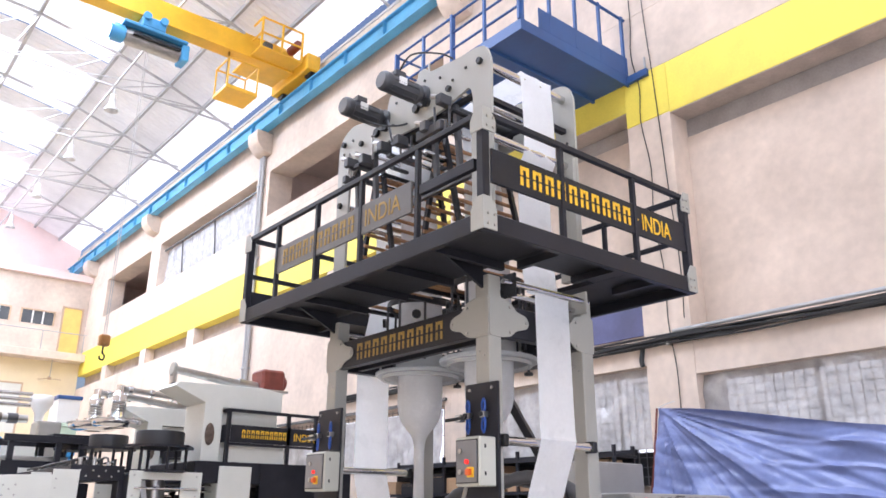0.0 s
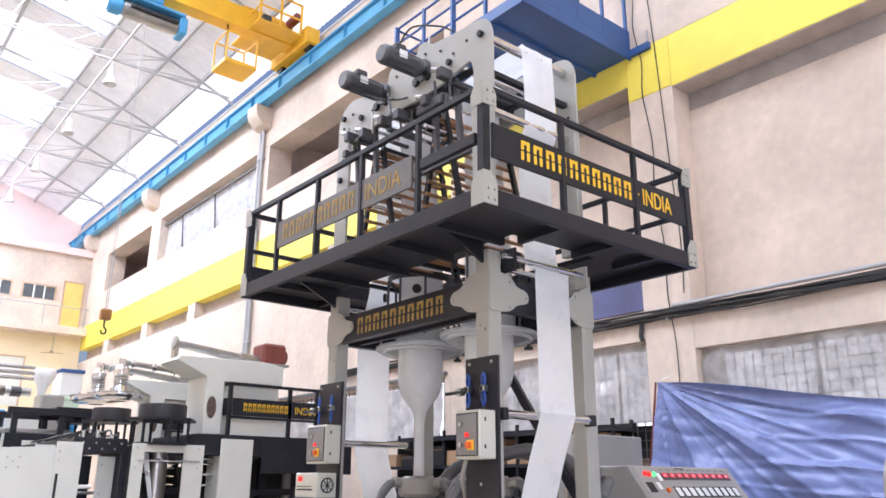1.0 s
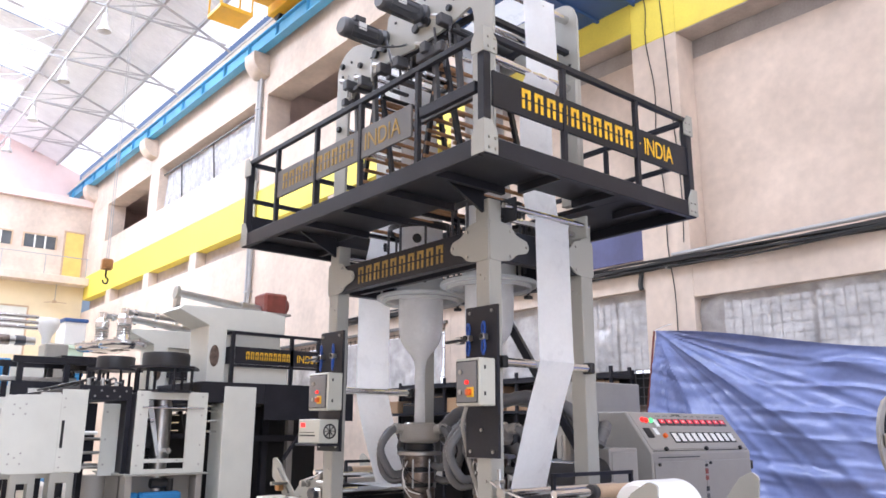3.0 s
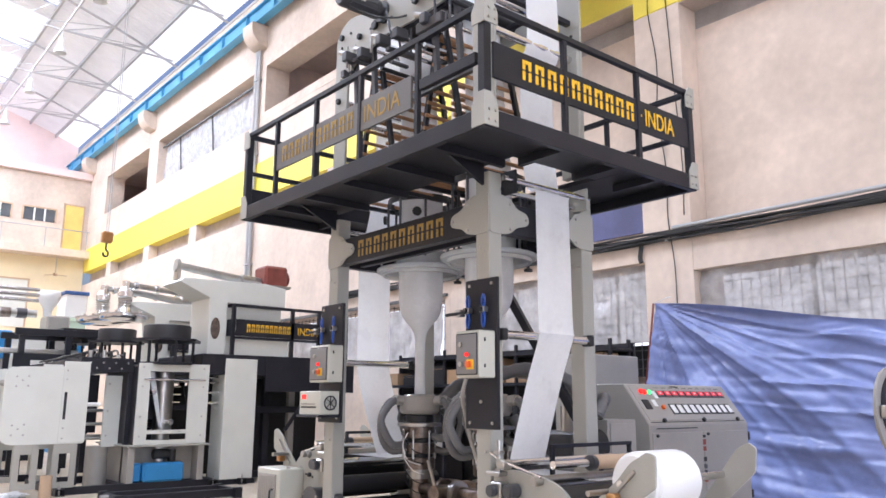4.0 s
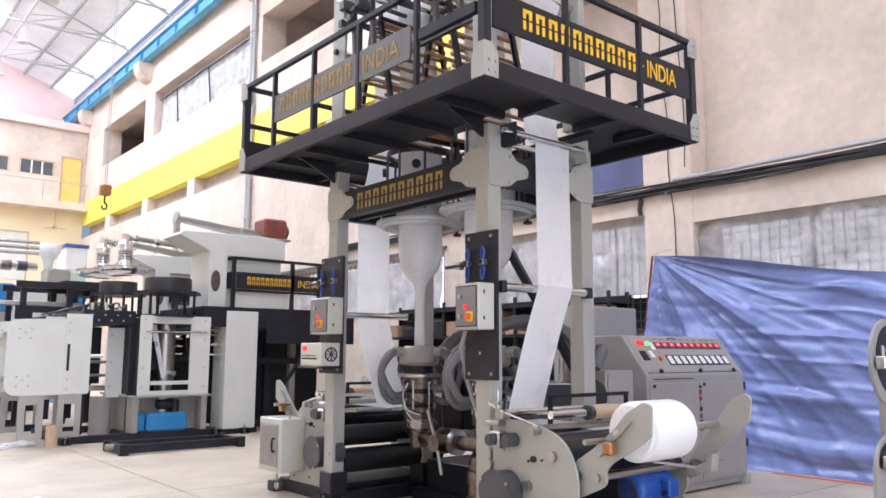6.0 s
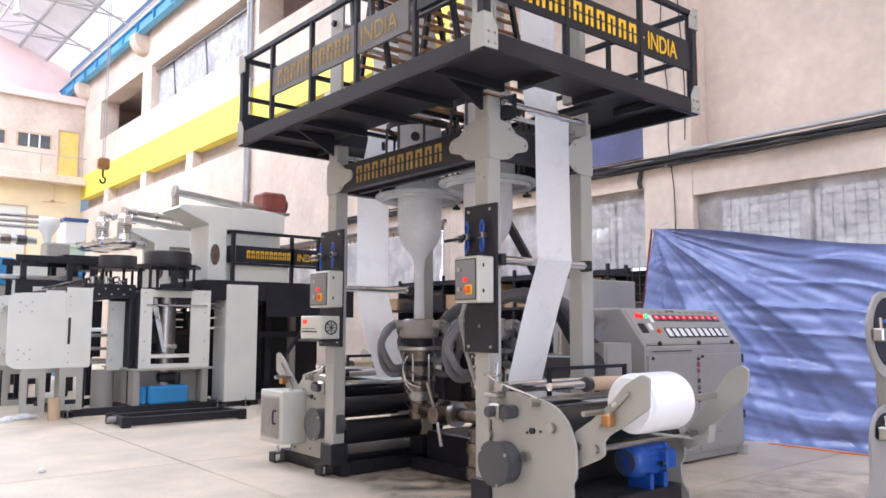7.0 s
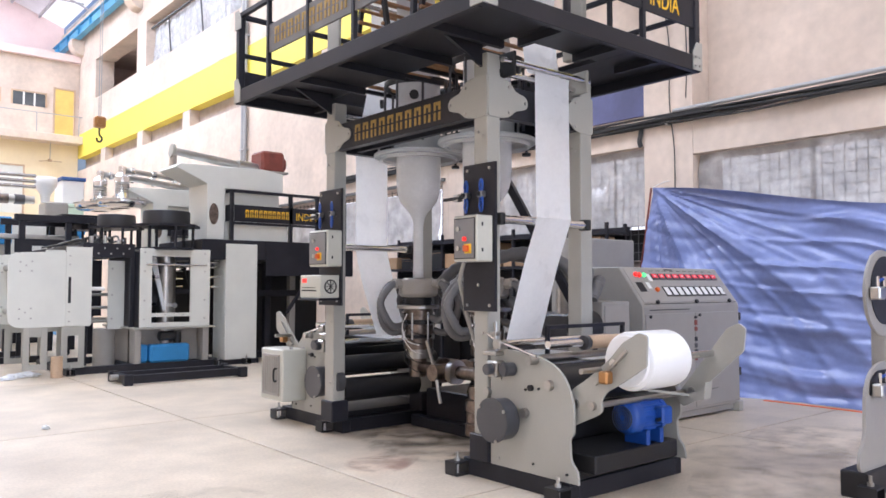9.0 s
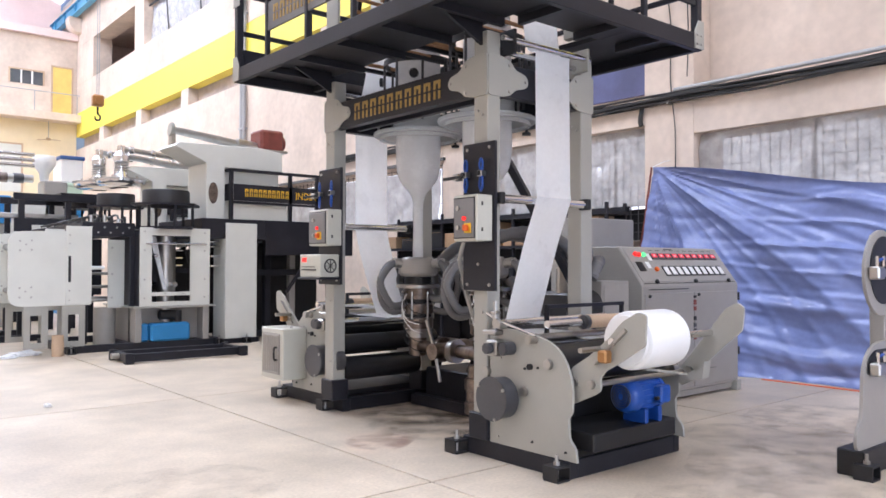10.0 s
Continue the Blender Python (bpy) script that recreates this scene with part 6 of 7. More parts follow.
# ---- clerestory over the runway ----
clerestory = thing("clerestory_glazing", (XF + 0.3, 17, 15.4), "bright band of milky glazing under the roof", "window", kind="structure")
for k in range(29):
    y0 = YNEAR + 1.985 * k
    part("pane", box(XF + 0.28, XF + 0.30, y0 + 0.03, y0 + 1.955, 15.82, 16.24), M_SKYLIGHT, clerestory)
    part("mullion", box(XF + 0.25, XF + 0.33, y0 - 0.03, y0 + 0.03, 15.404, 16.26), M_STEEL_GREY, clerestory)
part("sill", box(XF, XB, YNEAR, YGABLE, 15.404, 15.80, 0.01), M_WALL, clerestory)
part("head_rail", box(XF + 0.2, XF + 0.27, YNEAR, YGABLE, 16.10, 16.2), M_STEEL_GREY, clerestory)
westlight = thing("west_glazing", (XWEST - 0.2, 17, 15.4), "milky glazing under the roof on the other side", "window", kind="structure")
part("pane", box(XWEST - 0.22, XWEST - 0.2, YNEAR, YGABLE, 15.41, 16.2), M_SKYLIGHT, westlight)

# ---- roof trusses and lamps ----
def truss(y):
    t = thing("roof_truss", (1.2, y, 16.3), "thin grey steel roof truss with tied arch chord", "roof truss", "roof trusses")
    part("bottom_chord", bar((-8.7, y, 16.30), (11.10, y, 16.30), 0.065, 0.065), M_STEEL_GREY, t)
    pts = [Vector((x, y, z + 0.02)) for x, z in ROOF]
    for p, q in zip(pts, pts[1:]):
        part("top_chord", bar(p, q, 0.07, 0.08), M_STEEL_GREY, t)
    for k in range(1, len(pts) - 1):
        foot = Vector((-8.7 + 19.85 * (k + 0.5) / len(pts), y, 16.30))
        part("strut", bar(pts[k], foot, 0.04, 0.04), M_STEEL_GREY, t)
        if k + 1 < len(pts) - 1:
            part("strut", bar(foot, pts[k + 1], 0.035, 0.035), M_STEEL_GREY, t)
    return t


first_truss = truss(0.3)
for k in range(1, 9):
    copy_thing(first_truss, pose(1.2, 0.3 + 5.3 * k, 16.3))
purlins = thing("roof_purlins", (1.2, 17, 16.3), "long grey steel purlins under the roof sheet", "purlins", kind="structure")
for x, z in ROOF[1:-1]:
    part("purlin", bar((x, YNEAR, z + 0.16), (x, YGABLE, z + 0.16), 0.10, 0.16), M_STEEL_GREY, purlins)
for x in (6.6, -4.2):
    part("tie", bar((x, YNEAR, 16.36), (x, YGABLE, 16.36), 0.06, 0.06), M_STEEL_GREY, purlins)
M_LAMP = material("spun_aluminium_lamp", (0.75, 0.75, 0.74), 0.4, 0.4)


def bay_lamp(x, y):
    l = thing("bay_lamp", (x, y, 15.3), "pale bell-shaped hall lamp hanging from the truss", "hanging lamp", "hall lamps")
    part("shade", lathe([(0.24, 15.30), (0.235, 15.35), (0.16, 15.50), (0.11, 15.60), (0.11, 15.72), (0.0, 15.73)], (x, y, 0), "z", 24), M_LAMP, l, "", True)
    part("gear_case", rod((x, y, 15.73), (x, y, 15.95), 0.10, 14), M_LAMP, l, "", True)
    part("hanger", rod((x, y, 15.95), (x, y, 16.30), 0.018, 6), M_STEEL_GREY, l)
    return l


for k in range(9):
    bay_lamp(6.6, 0.3 + 5.3 * k)

# ---- far wall ----
def opening(name, x0, x1, z0, z1, label, cat, leaf, bars):
    o = thing(name, ((x0 + x1) / 2, YFAR, z0), label, cat, kind="structure")
    part("leaf", box(x0, x1, YFAR - 0.03, YFAR - 0.003, z0, z1), leaf, o)
    for b in ((x0 - 0.08, x0, z0, z1 + 0.08), (x1, x1 + 0.08, z0, z1 + 0.08), (x0, x1, z1, z1 + 0.08)):
        part("frame", box(b[0], b[1], YFAR - 0.07, YFAR - 0.003, b[2], b[3]), M_CORE, o)
    for k in range(bars):
        x = x0 + (x1 - x0) * (k + 1) / (bars + 1)
        part("mullion", box(x - 0.04, x + 0.04, YFAR - 0.06, YFAR - 0.031, z0, z1), M_WHITE, o)
    return o


M_DARKGLASS = material("dark_window_pane", (0.10, 0.11, 0.12), 0.15, 0, 0.2)
opening("door_1", 10.02, 10.92, 9.304, 11.80, "yellow wooden door on the far balcony", "door", M_DOOR, 0)
opening("window_4", 8.05, 9.55, 10.75, 11.42, "small far window with white mullions", "window", M_DARKGLASS, 2)
opening("window_5", 6.0, 7.45, 10.75, 11.42, "small far window with white mullions", "window", M_DARKGLASS, 2)
opening("door_2", 5.6, 8.6, 5.2, 7.6, "pale wide doorway with orange frame", "door", M_PALE, 0)
brail = thing("balcony_rail", (9, YFAR - 0.85, 9.3), "thin steel balcony railing on the far slab", "railing", kind="structure")
part("rail", rod((4, YFAR - 0.85, 10.3), (11.15, YFAR - 0.85, 10.3), 0.025, 6), M_STEEL_GREY, brail)
for x in (5, 7, 9, 11):
    part("post", rod((x, YFAR - 0.85, 9.3), (x, YFAR - 0.85, 10.3), 0.025, 6), M_STEEL_GREY, brail)
fan_rod = thing("ceiling_fan", (9.75, YFAR - 0.45, 7.9), "small fan at rest under the far slab", "fan")
part("rod", rod((9.75, YFAR - 0.45, 8.0), (9.75, YFAR - 0.45, 8.91), 0.02, 6), M_STEEL_GREY, fan_rod)
part("hub", rod((9.75, YFAR - 0.45, 7.9), (9.75, YFAR - 0.45, 8.02), 0.10, 12), M_CORE, fan_rod)
for a in range(3):
    u = Vector((math.cos(2.1 * a + 0.2), math.sin(2.1 * a + 0.2), 0))
    part("blade", bar(Vector((9.75, YFAR - 0.45, 7.95)) + u * 0.1, Vector((9.75, YFAR - 0.45, 7.95)) + u * 0.6, 0.10, 0.02), M_CORE, fan_rod)

# ---- second production line, further down the hall ----
YM = 14.6
frame2 = thing("line_base_frame", (5.4, 15.4, 0), "black steel base frame under the second line", "base frame")
for y in (YM + 0.05, 16.6):
    part("beam", box(3.62, 6.5, y, y + 0.12, 0.0, 0.13, 0.006), M_CHAR, frame2)
for x in (3.62, 4.7, 6.38):
    part("cross_beam", box(x, x + 0.12, YM + 0.171, 16.599, 0.0, 0.13, 0.006), M_CHAR, frame2)
for x in (3.7, 6.42):
    levelling_foot(frame2, x, YM - 0.03)


def winding_frame(y, back):
    """Pale side plate with bolts on slotted legs."""
    t = thing("slitter_frame", (3.4, y, 0), "pale grey side plates bolted to slotted legs", "machine frame", "slitter frames")
    z0 = 0.131 if back else 0.0
    for yy in (y, y + 1.5):
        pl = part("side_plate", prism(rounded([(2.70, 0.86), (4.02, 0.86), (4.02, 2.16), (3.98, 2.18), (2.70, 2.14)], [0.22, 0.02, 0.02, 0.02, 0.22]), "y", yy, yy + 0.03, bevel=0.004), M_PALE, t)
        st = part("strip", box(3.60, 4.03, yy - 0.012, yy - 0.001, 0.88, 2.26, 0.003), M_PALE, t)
        part("slot", box(3.64, 3.685, yy - 0.016, yy - 0.0125, 1.27, 1.73), M_BLACK, st, "black slot")
        for x, z in ((2.88, 1.98), (3.06, 1.99), (2.97, 1.92), (2.88, 1.82), (3.06, 1.83), (2.88, 1.18), (3.06, 1.19), (2.97, 1.12), (2.88, 1.02), (3.06, 1.02)):
            bolt((x, yy - 0.001, z), "-y", 0.018, pl)
        for z in (0.95, 1.12, 1.95, 2.10):
            bolt((3.66, yy - 0.013, z), "-y", 0.016, st)
        for x0 in (2.95, 3.55):
            lg = bmesh.new()
            for b in ((x0, x0 + 0.10), (x0 + 0.28, x0 + 0.38)):
                box(b[0], b[1], yy + 0.002, yy + 0.022, z0, 0.859, bm=lg)
            box(x0 + 0.101, x0 + 0.279, yy + 0.003, yy + 0.021, z0, z0 + 0.10, bm=lg)
            box(x0 + 0.101, x0 + 0.279, yy + 0.003, yy + 0.021, 0.70, 0.859, bm=lg)
            part("slotted_leg", lg, M_PUTTY, t)
    for x, z, r in ((2.95, 1.9, 0.06), (3.3, 1.2, 0.04), (3.85, 1.6, 0.05), (3.85, 1.05, 0.05), (2.95, 1.1, 0.05)):
        part("roller", rod((x, y + 0.031, z), (x, y + 1.5, z), r, 14), M_STEEL, t, "", True)
    part("shaft_end", rod((4.03, y + 0.2, 1.52), (4.30, y + 0.2, 1.52), 0.035, 12), M_WHITE, t, "", True)
    if not back:
        part("foot_beam", box(2.9, 3.95, y - 0.02, y + 0.10, 0.0, 0.13, 0.006), M_CHAR, t)
        part("foot_beam", box(2.9, 3.95, y + 1.45, y + 1.57, 0.0, 0.13, 0.006), M_CHAR, t)
    return t


winding_frame(YM, True)
sf2 = winding_frame(17.6, False)
sf2["label"] = "pale grey slotted machine frame standing behind another"

# open window frame with shiny film
tr = thing("film_treater", (5.5, 15.2, 0), "pale grey framed unit with shiny film and a blue tank", "machine")
fr = bmesh.new()
for b in ((4.88, 5.10, 0.80, 2.28), (5.84, 6.23, 0.80, 2.28)):
    box(b[0], b[1], YM, YM + 0.04, b[2], b[3], 0.004, bm=fr)
for z0, z1 in ((2.13, 2.28), (0.99, 1.06), (0.80, 0.88)):
    box(5.1005, 5.8395, YM + 0.001, YM + 0.039, z0, z1, bm=fr)
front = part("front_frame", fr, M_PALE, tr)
for x in (4.96, 6.12):
    for z in (0.95, 1.3, 1.85, 2.2):
        bolt((x, YM - 0.001, z), "-y", 0.017, front)
for x in (5.35, 5.7):
    bolt((x, YM - 0.001, 1.03), "-y", 0.014, front)
part("rear_frame", box(4.88, 6.23, 16.4, 16.44, 0.80, 2.28, 0.004), M_CHAR, tr)
part("side_panel", box(4.88, 4.91, YM + 0.041, 16.399, 0.80, 2.2, 0.003), M_CHAR, tr)
part("film_lead", prism([(5.14, 2.12), (5.26, 2.12), (5.46, 1.10), (5.40, 1.10)], "y", YM + 0.25, YM + 0.26), M_FILM, tr, "white film lead")
for x, z, r in ((5.42, 2.0, 0.03), (5.2, 1.75, 0.04), (5.55, 1.2, 0.05)):
    part("roller", rod((x, YM + 0.041, z), (x, 16.39, z), r, 14), M_CHROME, tr, "", True)
part("shiny_film", hung_sheet(YM + 0.35, 16.2, 1.08, 2.10, 5.62, 2.0), M_STEEL, tr, "shiny metallic film", True)
part("shiny_drum", rod((5.60, YM + 0.6, 1.05), (5.60, YM + 0.6, 2.1), 0.16, 20), M_STEEL, tr, "", True)
part("cross_rod", rod((4.98, YM - 0.02, 1.98), (6.15, YM - 0.02, 1.98), 0.018, 10), M_CHROME, tr)
part("plinth", box(4.80, 6.22, YM + 0.30, 16.4, 0.131, 0.76, 0.01), M_BEIGE, tr)
part("top_lip", box(4.76, 6.34, YM - 0.03, 16.45, 0.761, 0.795, 0.004), M_PUTTY, tr)
for x in (4.80, 6.10):
    part("plinth_leg", box(x, x + 0.12, YM, YM + 0.299, 0.131, 0.76, 0.006), M_BEIGE, tr)
part("tank", box(5.10, 5.86, YM + 0.02, YM + 0.28, 0.131, 0.47, 0.04), M_TANK, tr, "blue oil tank")
part("tank", box(4.92, 5.09, YM + 0.1, YM + 0.28, 0.131, 0.47, 0.03), M_TANK, tr)
part("motor", rod((5.30, YM + 0.16, 0.62), (5.60, YM + 0.16, 0.62), 0.09, 16, bevel=0.01), M_BLACK, tr, "", True)
part("pump", rod((5.66, YM + 0.16, 0.48), (5.66, YM + 0.16, 0.70), 0.07, 14), M_BLACK, tr, "", True)

mid = thing("pale_side_plate", (4.45, 15.4, 0), "narrow pale bolted plate on a grey pedestal", "machine plate")
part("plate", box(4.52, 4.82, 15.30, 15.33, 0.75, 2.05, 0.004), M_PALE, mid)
part("pedestal", rod((4.52, 15.50, 0.0), (4.52, 15.50, 0.76), 0.20, 18), M_BEIGE, mid, "", True)
for z in (0.95, 1.4, 1.9):
    bolt((4.59, 15.299, z), "-y", 0.02, mid)

# dark top beams of the line
top = thing("line_top_frame", (4.6, 15.6, 2.2), "charcoal bolted top beams carrying round tables", "machine frame")
part("beam", box(3.95, 4.88, YM + 0.3, YM + 0.42, 2.10, 2.36, 0.006), M_CHAR, top)
part("beam", box(3.95, 4.05, YM + 0.42, 19.5, 2.12, 2.34, 0.006), M_CHAR, top)
part("beam", box(4.78, 4.88, YM + 0.42, 19.5, 2.12, 2.34, 0.006), M_CHAR, top)
for k in range(8):
    bolt((4.0 + 0.11 * k, YM + 0.299, 2.17 + 0.10 * (k % 2)), "-y", 0.018, top)
for x in (3.97, 4.8):
    for y in (YM + 0.31, 19.3):
        part("leg", box(x, x + 0.08, y, y + 0.08, 0.131 if y < 16 else 0.0, 2.10), M_CHAR, top)


# made-up sheet that darkens the gap between the frames
part("gap_panel", box(3.6, 4.86, 16.9, 16.93, 0.95, 2.1), M_CHAR, top, "dark rear panel added to darken the gaps")
for k in range(4):
    part("cross_rod", rod((4.06, YM + 0.9 + 0.35 * k, 0.9 + 0.25 * (k % 3)), (4.86, YM + 0.9 + 0.35 * k, 0.9 + 0.25 * (k % 3)), 0.03, 10), M_STEEL, top, "", True)


def round_table(x, y, z, r):
    t = thing("die_drum", (x, y, z - 0.4), "black steel drum on a round plate with posts", "drum", "die drums")
    part("drum", lathe([(0.0, z + 0.26), (r * 0.95, z + 0.26), (r * 0.98, z + 0.24), (r * 0.98, z + 0.03), (r, z), (0.0, z)], (x, y, 0), "z", 36), M_BLACK, t, "", True)
    part("table_plate", lathe([(0.0, z - 0.002), (r * 1.5, z - 0.002), (r * 1.5, z - 0.05), (0.0, z - 0.05)], (x, y, 0), "z", 6), M_CHAR, t)
    for a in (0.5, 1.6, 2.6, 3.7, 4.7, 5.8):
        p = Vector((x + r * 1.1 * math.cos(a), y + r * 1.1 * math.sin(a), 0))
        part("post", rod(p + Vector((0, 0, z - 0.45)), p + Vector((0, 0, z - 0.05)), 0.03, 8), M_CHAR, t)
    part("lower_plate", lathe([(0.0, z - 0.45), (r * 1.35, z - 0.45), (r * 1.35, z - 0.50), (0.0, z - 0.50)], (x, y, 0), "z", 6), M_CHAR, t)
    part("pedestal", rod((x, y, 0.14), (x, y, z - 0.50), 0.16, 14), M_STEEL, t, "", True)
    return t


round_table(5.50, 15.0, 2.76, 0.45)
round_table(5.35, 17.6, 2.86, 0.40)
round_table(5.35, 19.8, 2.95, 0.36)

# putty cabinet beside the deck
cab = thing("machine_cabinet", (6.9, 15.0, 0), "tall pale grey sheet-steel cabinet on a dark plinth", "cabinet")
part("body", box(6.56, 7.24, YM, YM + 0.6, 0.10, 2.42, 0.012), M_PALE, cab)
part("plinth", box(6.50, 7.30, YM + 0.02, YM + 0.62, 0.0, 0.099), M_CHAR, cab)
levelling_foot(cab, 7.0, YM - 0.05)


def print_tower(shift, lettered):
    """Deck with a railing box, gooseneck column, tube and gearbox."""
    dx, dy, dz = shift
    X = lambda a: a + dx
    Yy = lambda a: a + dy
    Z = lambda a: a + dz
    t = thing("line_tower", (X(7.4), Yy(15.4), 0), "putty grey gooseneck tower on a charcoal deck with railing", "machine", "gooseneck towers")
    part("deck", box(X(5.90), X(9.40), Yy(YM + 0.02), Yy(17.0), 2.10, 2.50, 0.01), M_CHAR, t)
    part("deck_skirt", box(X(7.26), X(9.40), Yy(YM), Yy(YM + 0.018), 1.78, 2.50, 0.004), M_CHAR, t)
    for x in (7.6, 8.2, 9.2):
        part("leg", box(X(x), X(x + 0.14), Yy(YM + 0.7), Yy(YM + 0.84), 0.0, 2.099, 0.006), M_CHAR if x != 8.2 else M_BEIGE, t)
        part("leg", box(X(x), X(x + 0.14), Yy(16.8), Yy(16.94), 0.0, 2.099, 0.006), M_CHAR, t)
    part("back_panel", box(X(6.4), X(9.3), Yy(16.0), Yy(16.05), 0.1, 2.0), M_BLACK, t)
    for z in (0.05, 1.35):
        part("tie_beam", box(X(6.4), X(9.4), Yy(YM + 0.55), Yy(YM + 0.66), z, z + 0.13, 0.006), M_CHAR, t)
    for z in (1.55, 1.75, 1.95, 2.05):
        part("rod", rod((X(6.05), Yy(YM + 0.3), z), (X(6.9), Yy(YM + 0.3), z), 0.022, 8), M_CHROME, t)
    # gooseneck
    # pale enamel instead of putty: the bright far end's light is in the colour
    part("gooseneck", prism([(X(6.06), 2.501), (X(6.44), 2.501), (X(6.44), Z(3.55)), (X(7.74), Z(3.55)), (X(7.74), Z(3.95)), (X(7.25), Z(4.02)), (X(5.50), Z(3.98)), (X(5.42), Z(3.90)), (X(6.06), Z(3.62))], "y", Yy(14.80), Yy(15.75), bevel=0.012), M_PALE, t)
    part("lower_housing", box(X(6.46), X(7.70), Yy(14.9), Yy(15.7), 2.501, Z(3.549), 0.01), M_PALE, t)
    badge = part("badge", lathe([(0.0, 0.0), (0.17, 0.0), (0.18, 0.008), (0.18, 0.010)], (0, 0, 0), "y", 24), M_DIE, t, "dark oval badge", True)
    badge.data.transform(Matrix.Translation((X(6.20), Yy(14.798), 3.02)) @ Matrix.Diagonal((0.55, -1, 1.2, 1)))
    part("tube", rod((X(5.50), Yy(15.2), Z(4.27)), (X(7.0), Yy(15.2), Z(4.10)), 0.075, 16, r2=0.095), M_STEEL, t, "", True)
    part("flange", rod((X(5.46), Yy(15.2), Z(4.275)), (X(5.52), Yy(15.2), Z(4.268)), 0.14, 18, bevel=0.008), M_PUTTY, t, "", True)
    part("coupling", rod((X(6.85), Yy(15.2), Z(4.12)), (X(7.32), Yy(15.2), Z(4.07)), 0.125, 18, bevel=0.02), M_STEEL, t, "", True)
    part("tip_bracket", box(X(5.47), X(5.55), Yy(15.1), Yy(15.3), Z(3.98), Z(4.2), 0.01), M_STEEL, t)
    gb = part("gearbox", box(X(7.32), X(7.86), Yy(14.95), Yy(15.5), Z(4.0), Z(4.46), 0.05), M_REDBOX, t, "dark red gearbox")
    part("gearbox_cap", rod((X(7.86), Yy(15.2), Z(4.22)), (X(7.95), Yy(15.2), Z(4.22)), 0.17, 16, bevel=0.02), M_REDBOX, gb, "", True)
    part("gearbox_foot", box(X(7.28), X(7.92), Yy(14.9), Yy(15.55), Z(3.981), Z(4.03), 0.006), M_STEEL, gb)
    # railing box on the deck
    x0, x1, y0 = X(6.52), X(9.2), Yy(YM + 0.06)
    part("rail", bar((x0, y0, 3.50), (x1, y0, 3.50), 0.06, 0.06), M_CHAR, t)
    part("rail", bar((x0, y0, 3.50), (x0, Yy(15.9), 3.50), 0.06, 0.06), M_CHAR, t)
    part("rail", bar((x0, y0, 2.85), (x1, y0, 2.85), 0.05, 0.05), M_CHAR, t)
    for x in (6.52, 7.85, 8.5, 9.2):
        part("post", bar((X(x), y0, 2.501), (X(x), y0, 3.47), 0.07, 0.07), M_CHAR, t)
    np_ = part("name_panel", box(x0 + 0.04, x1, y0 - 0.035, y0 - 0.031, 2.88, 3.22), M_CHAR, t)
    part("name_panel", box(x0 - 0.03, x0 - 0.026, y0 + 0.04, Yy(15.6), 2.88, 3.22), M_CHAR, t)
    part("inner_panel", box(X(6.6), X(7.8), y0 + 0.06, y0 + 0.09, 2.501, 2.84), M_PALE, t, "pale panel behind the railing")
    if lettered:
        name_bars(np_, (X(6.80), y0 - 0.036, 2.97), (1, 0, 0), 1.02, 0.16, M_LETTER, out=(0, -0.004, 0))
        text_on(np_, "INDIA", (X(7.96), y0 - 0.0355, 2.97), (1, 0, 0), 0.16, M_LETTER, width=0.50)
    part("stay", bar((X(7.8), Yy(YM + 0.1), 1.0), (X(8.6), Yy(YM + 0.1), 2.1), 0.06, 0.06), M_CHAR, t)
    return t


print_tower((0.17, 0, 0), True)
print_tower((0.95, 5.3, 0.10), False)


# chromed die heads standing on the second gooseneck's tube
def chrome_head(x, y, z):
    h = thing("chrome_die", (x, y, z), "polished chrome die with a wide ring flange", "die head", "chrome dies")
    part("ring", lathe([(0.20, z), (0.50, z + 0.02), (0.58, z + 0.07), (0.60, z + 0.13), (0.60, z + 0.17), (0.56, z + 0.17), (0.53, z + 0.10), (0.22, z + 0.08)], (x, y, 0), "z", 36), M_CHROME, h, "", True)
    part("rim", lathe([(0.58, z + 0.171), (0.63, z + 0.171), (0.63, z + 0.20), (0.58, z + 0.20)], (x, y, 0), "z", 36, closed=True), M_STEEL, h, "", True)
    part("body", lathe([(0.0, z + 0.02), (0.22, z + 0.02), (0.22, z + 0.24), (0.16, z + 0.32), (0.14, z + 0.62), (0.18, z + 0.66), (0.18, z + 0.80), (0.10, z + 0.90), (0.10, z + 1.06), (0.0, z + 1.08)], (x, y, 0), "z", 28), M_CHROME, h, "", True)
    for k in range(4):
        part("rib", lathe([(0.14, z + 0.40 + 0.06 * k), (0.19, z + 0.42 + 0.06 * k), (0.14, z + 0.44 + 0.06 * k)], (x, y, 0), "z", 28), M_STEEL, h, "", True)
    for k in range(8):
        a = 2 * math.pi * k / 8
        part("stud", rod((x + 0.42 * math.cos(a), y + 0.42 * math.sin(a), z + 0.09), (x + 0.42 * math.cos(a), y + 0.42 * math.sin(a), z + 0.28), 0.025, 8), M_CHROME, h)
    part("feed_pipe", rod((x, y, z + 0.98), (x + 2.2, y + 0.05, z + 0.82), 0.07, 12), M_STEEL, h, "", True)
    for d in (0.2, 0.75, 1.3, 1.85):
        part("clamp", rod((x + d, y, z + 0.965 - 0.07 * d), (x + d + 0.09, y, z + 0.96 - 0.07 * d), 0.11, 14), M_CHROME, h, "", True)
    return h


chrome_head(6.25, 20.2, 3.53)
chrome_head(5.98, 21.1, 3.50)

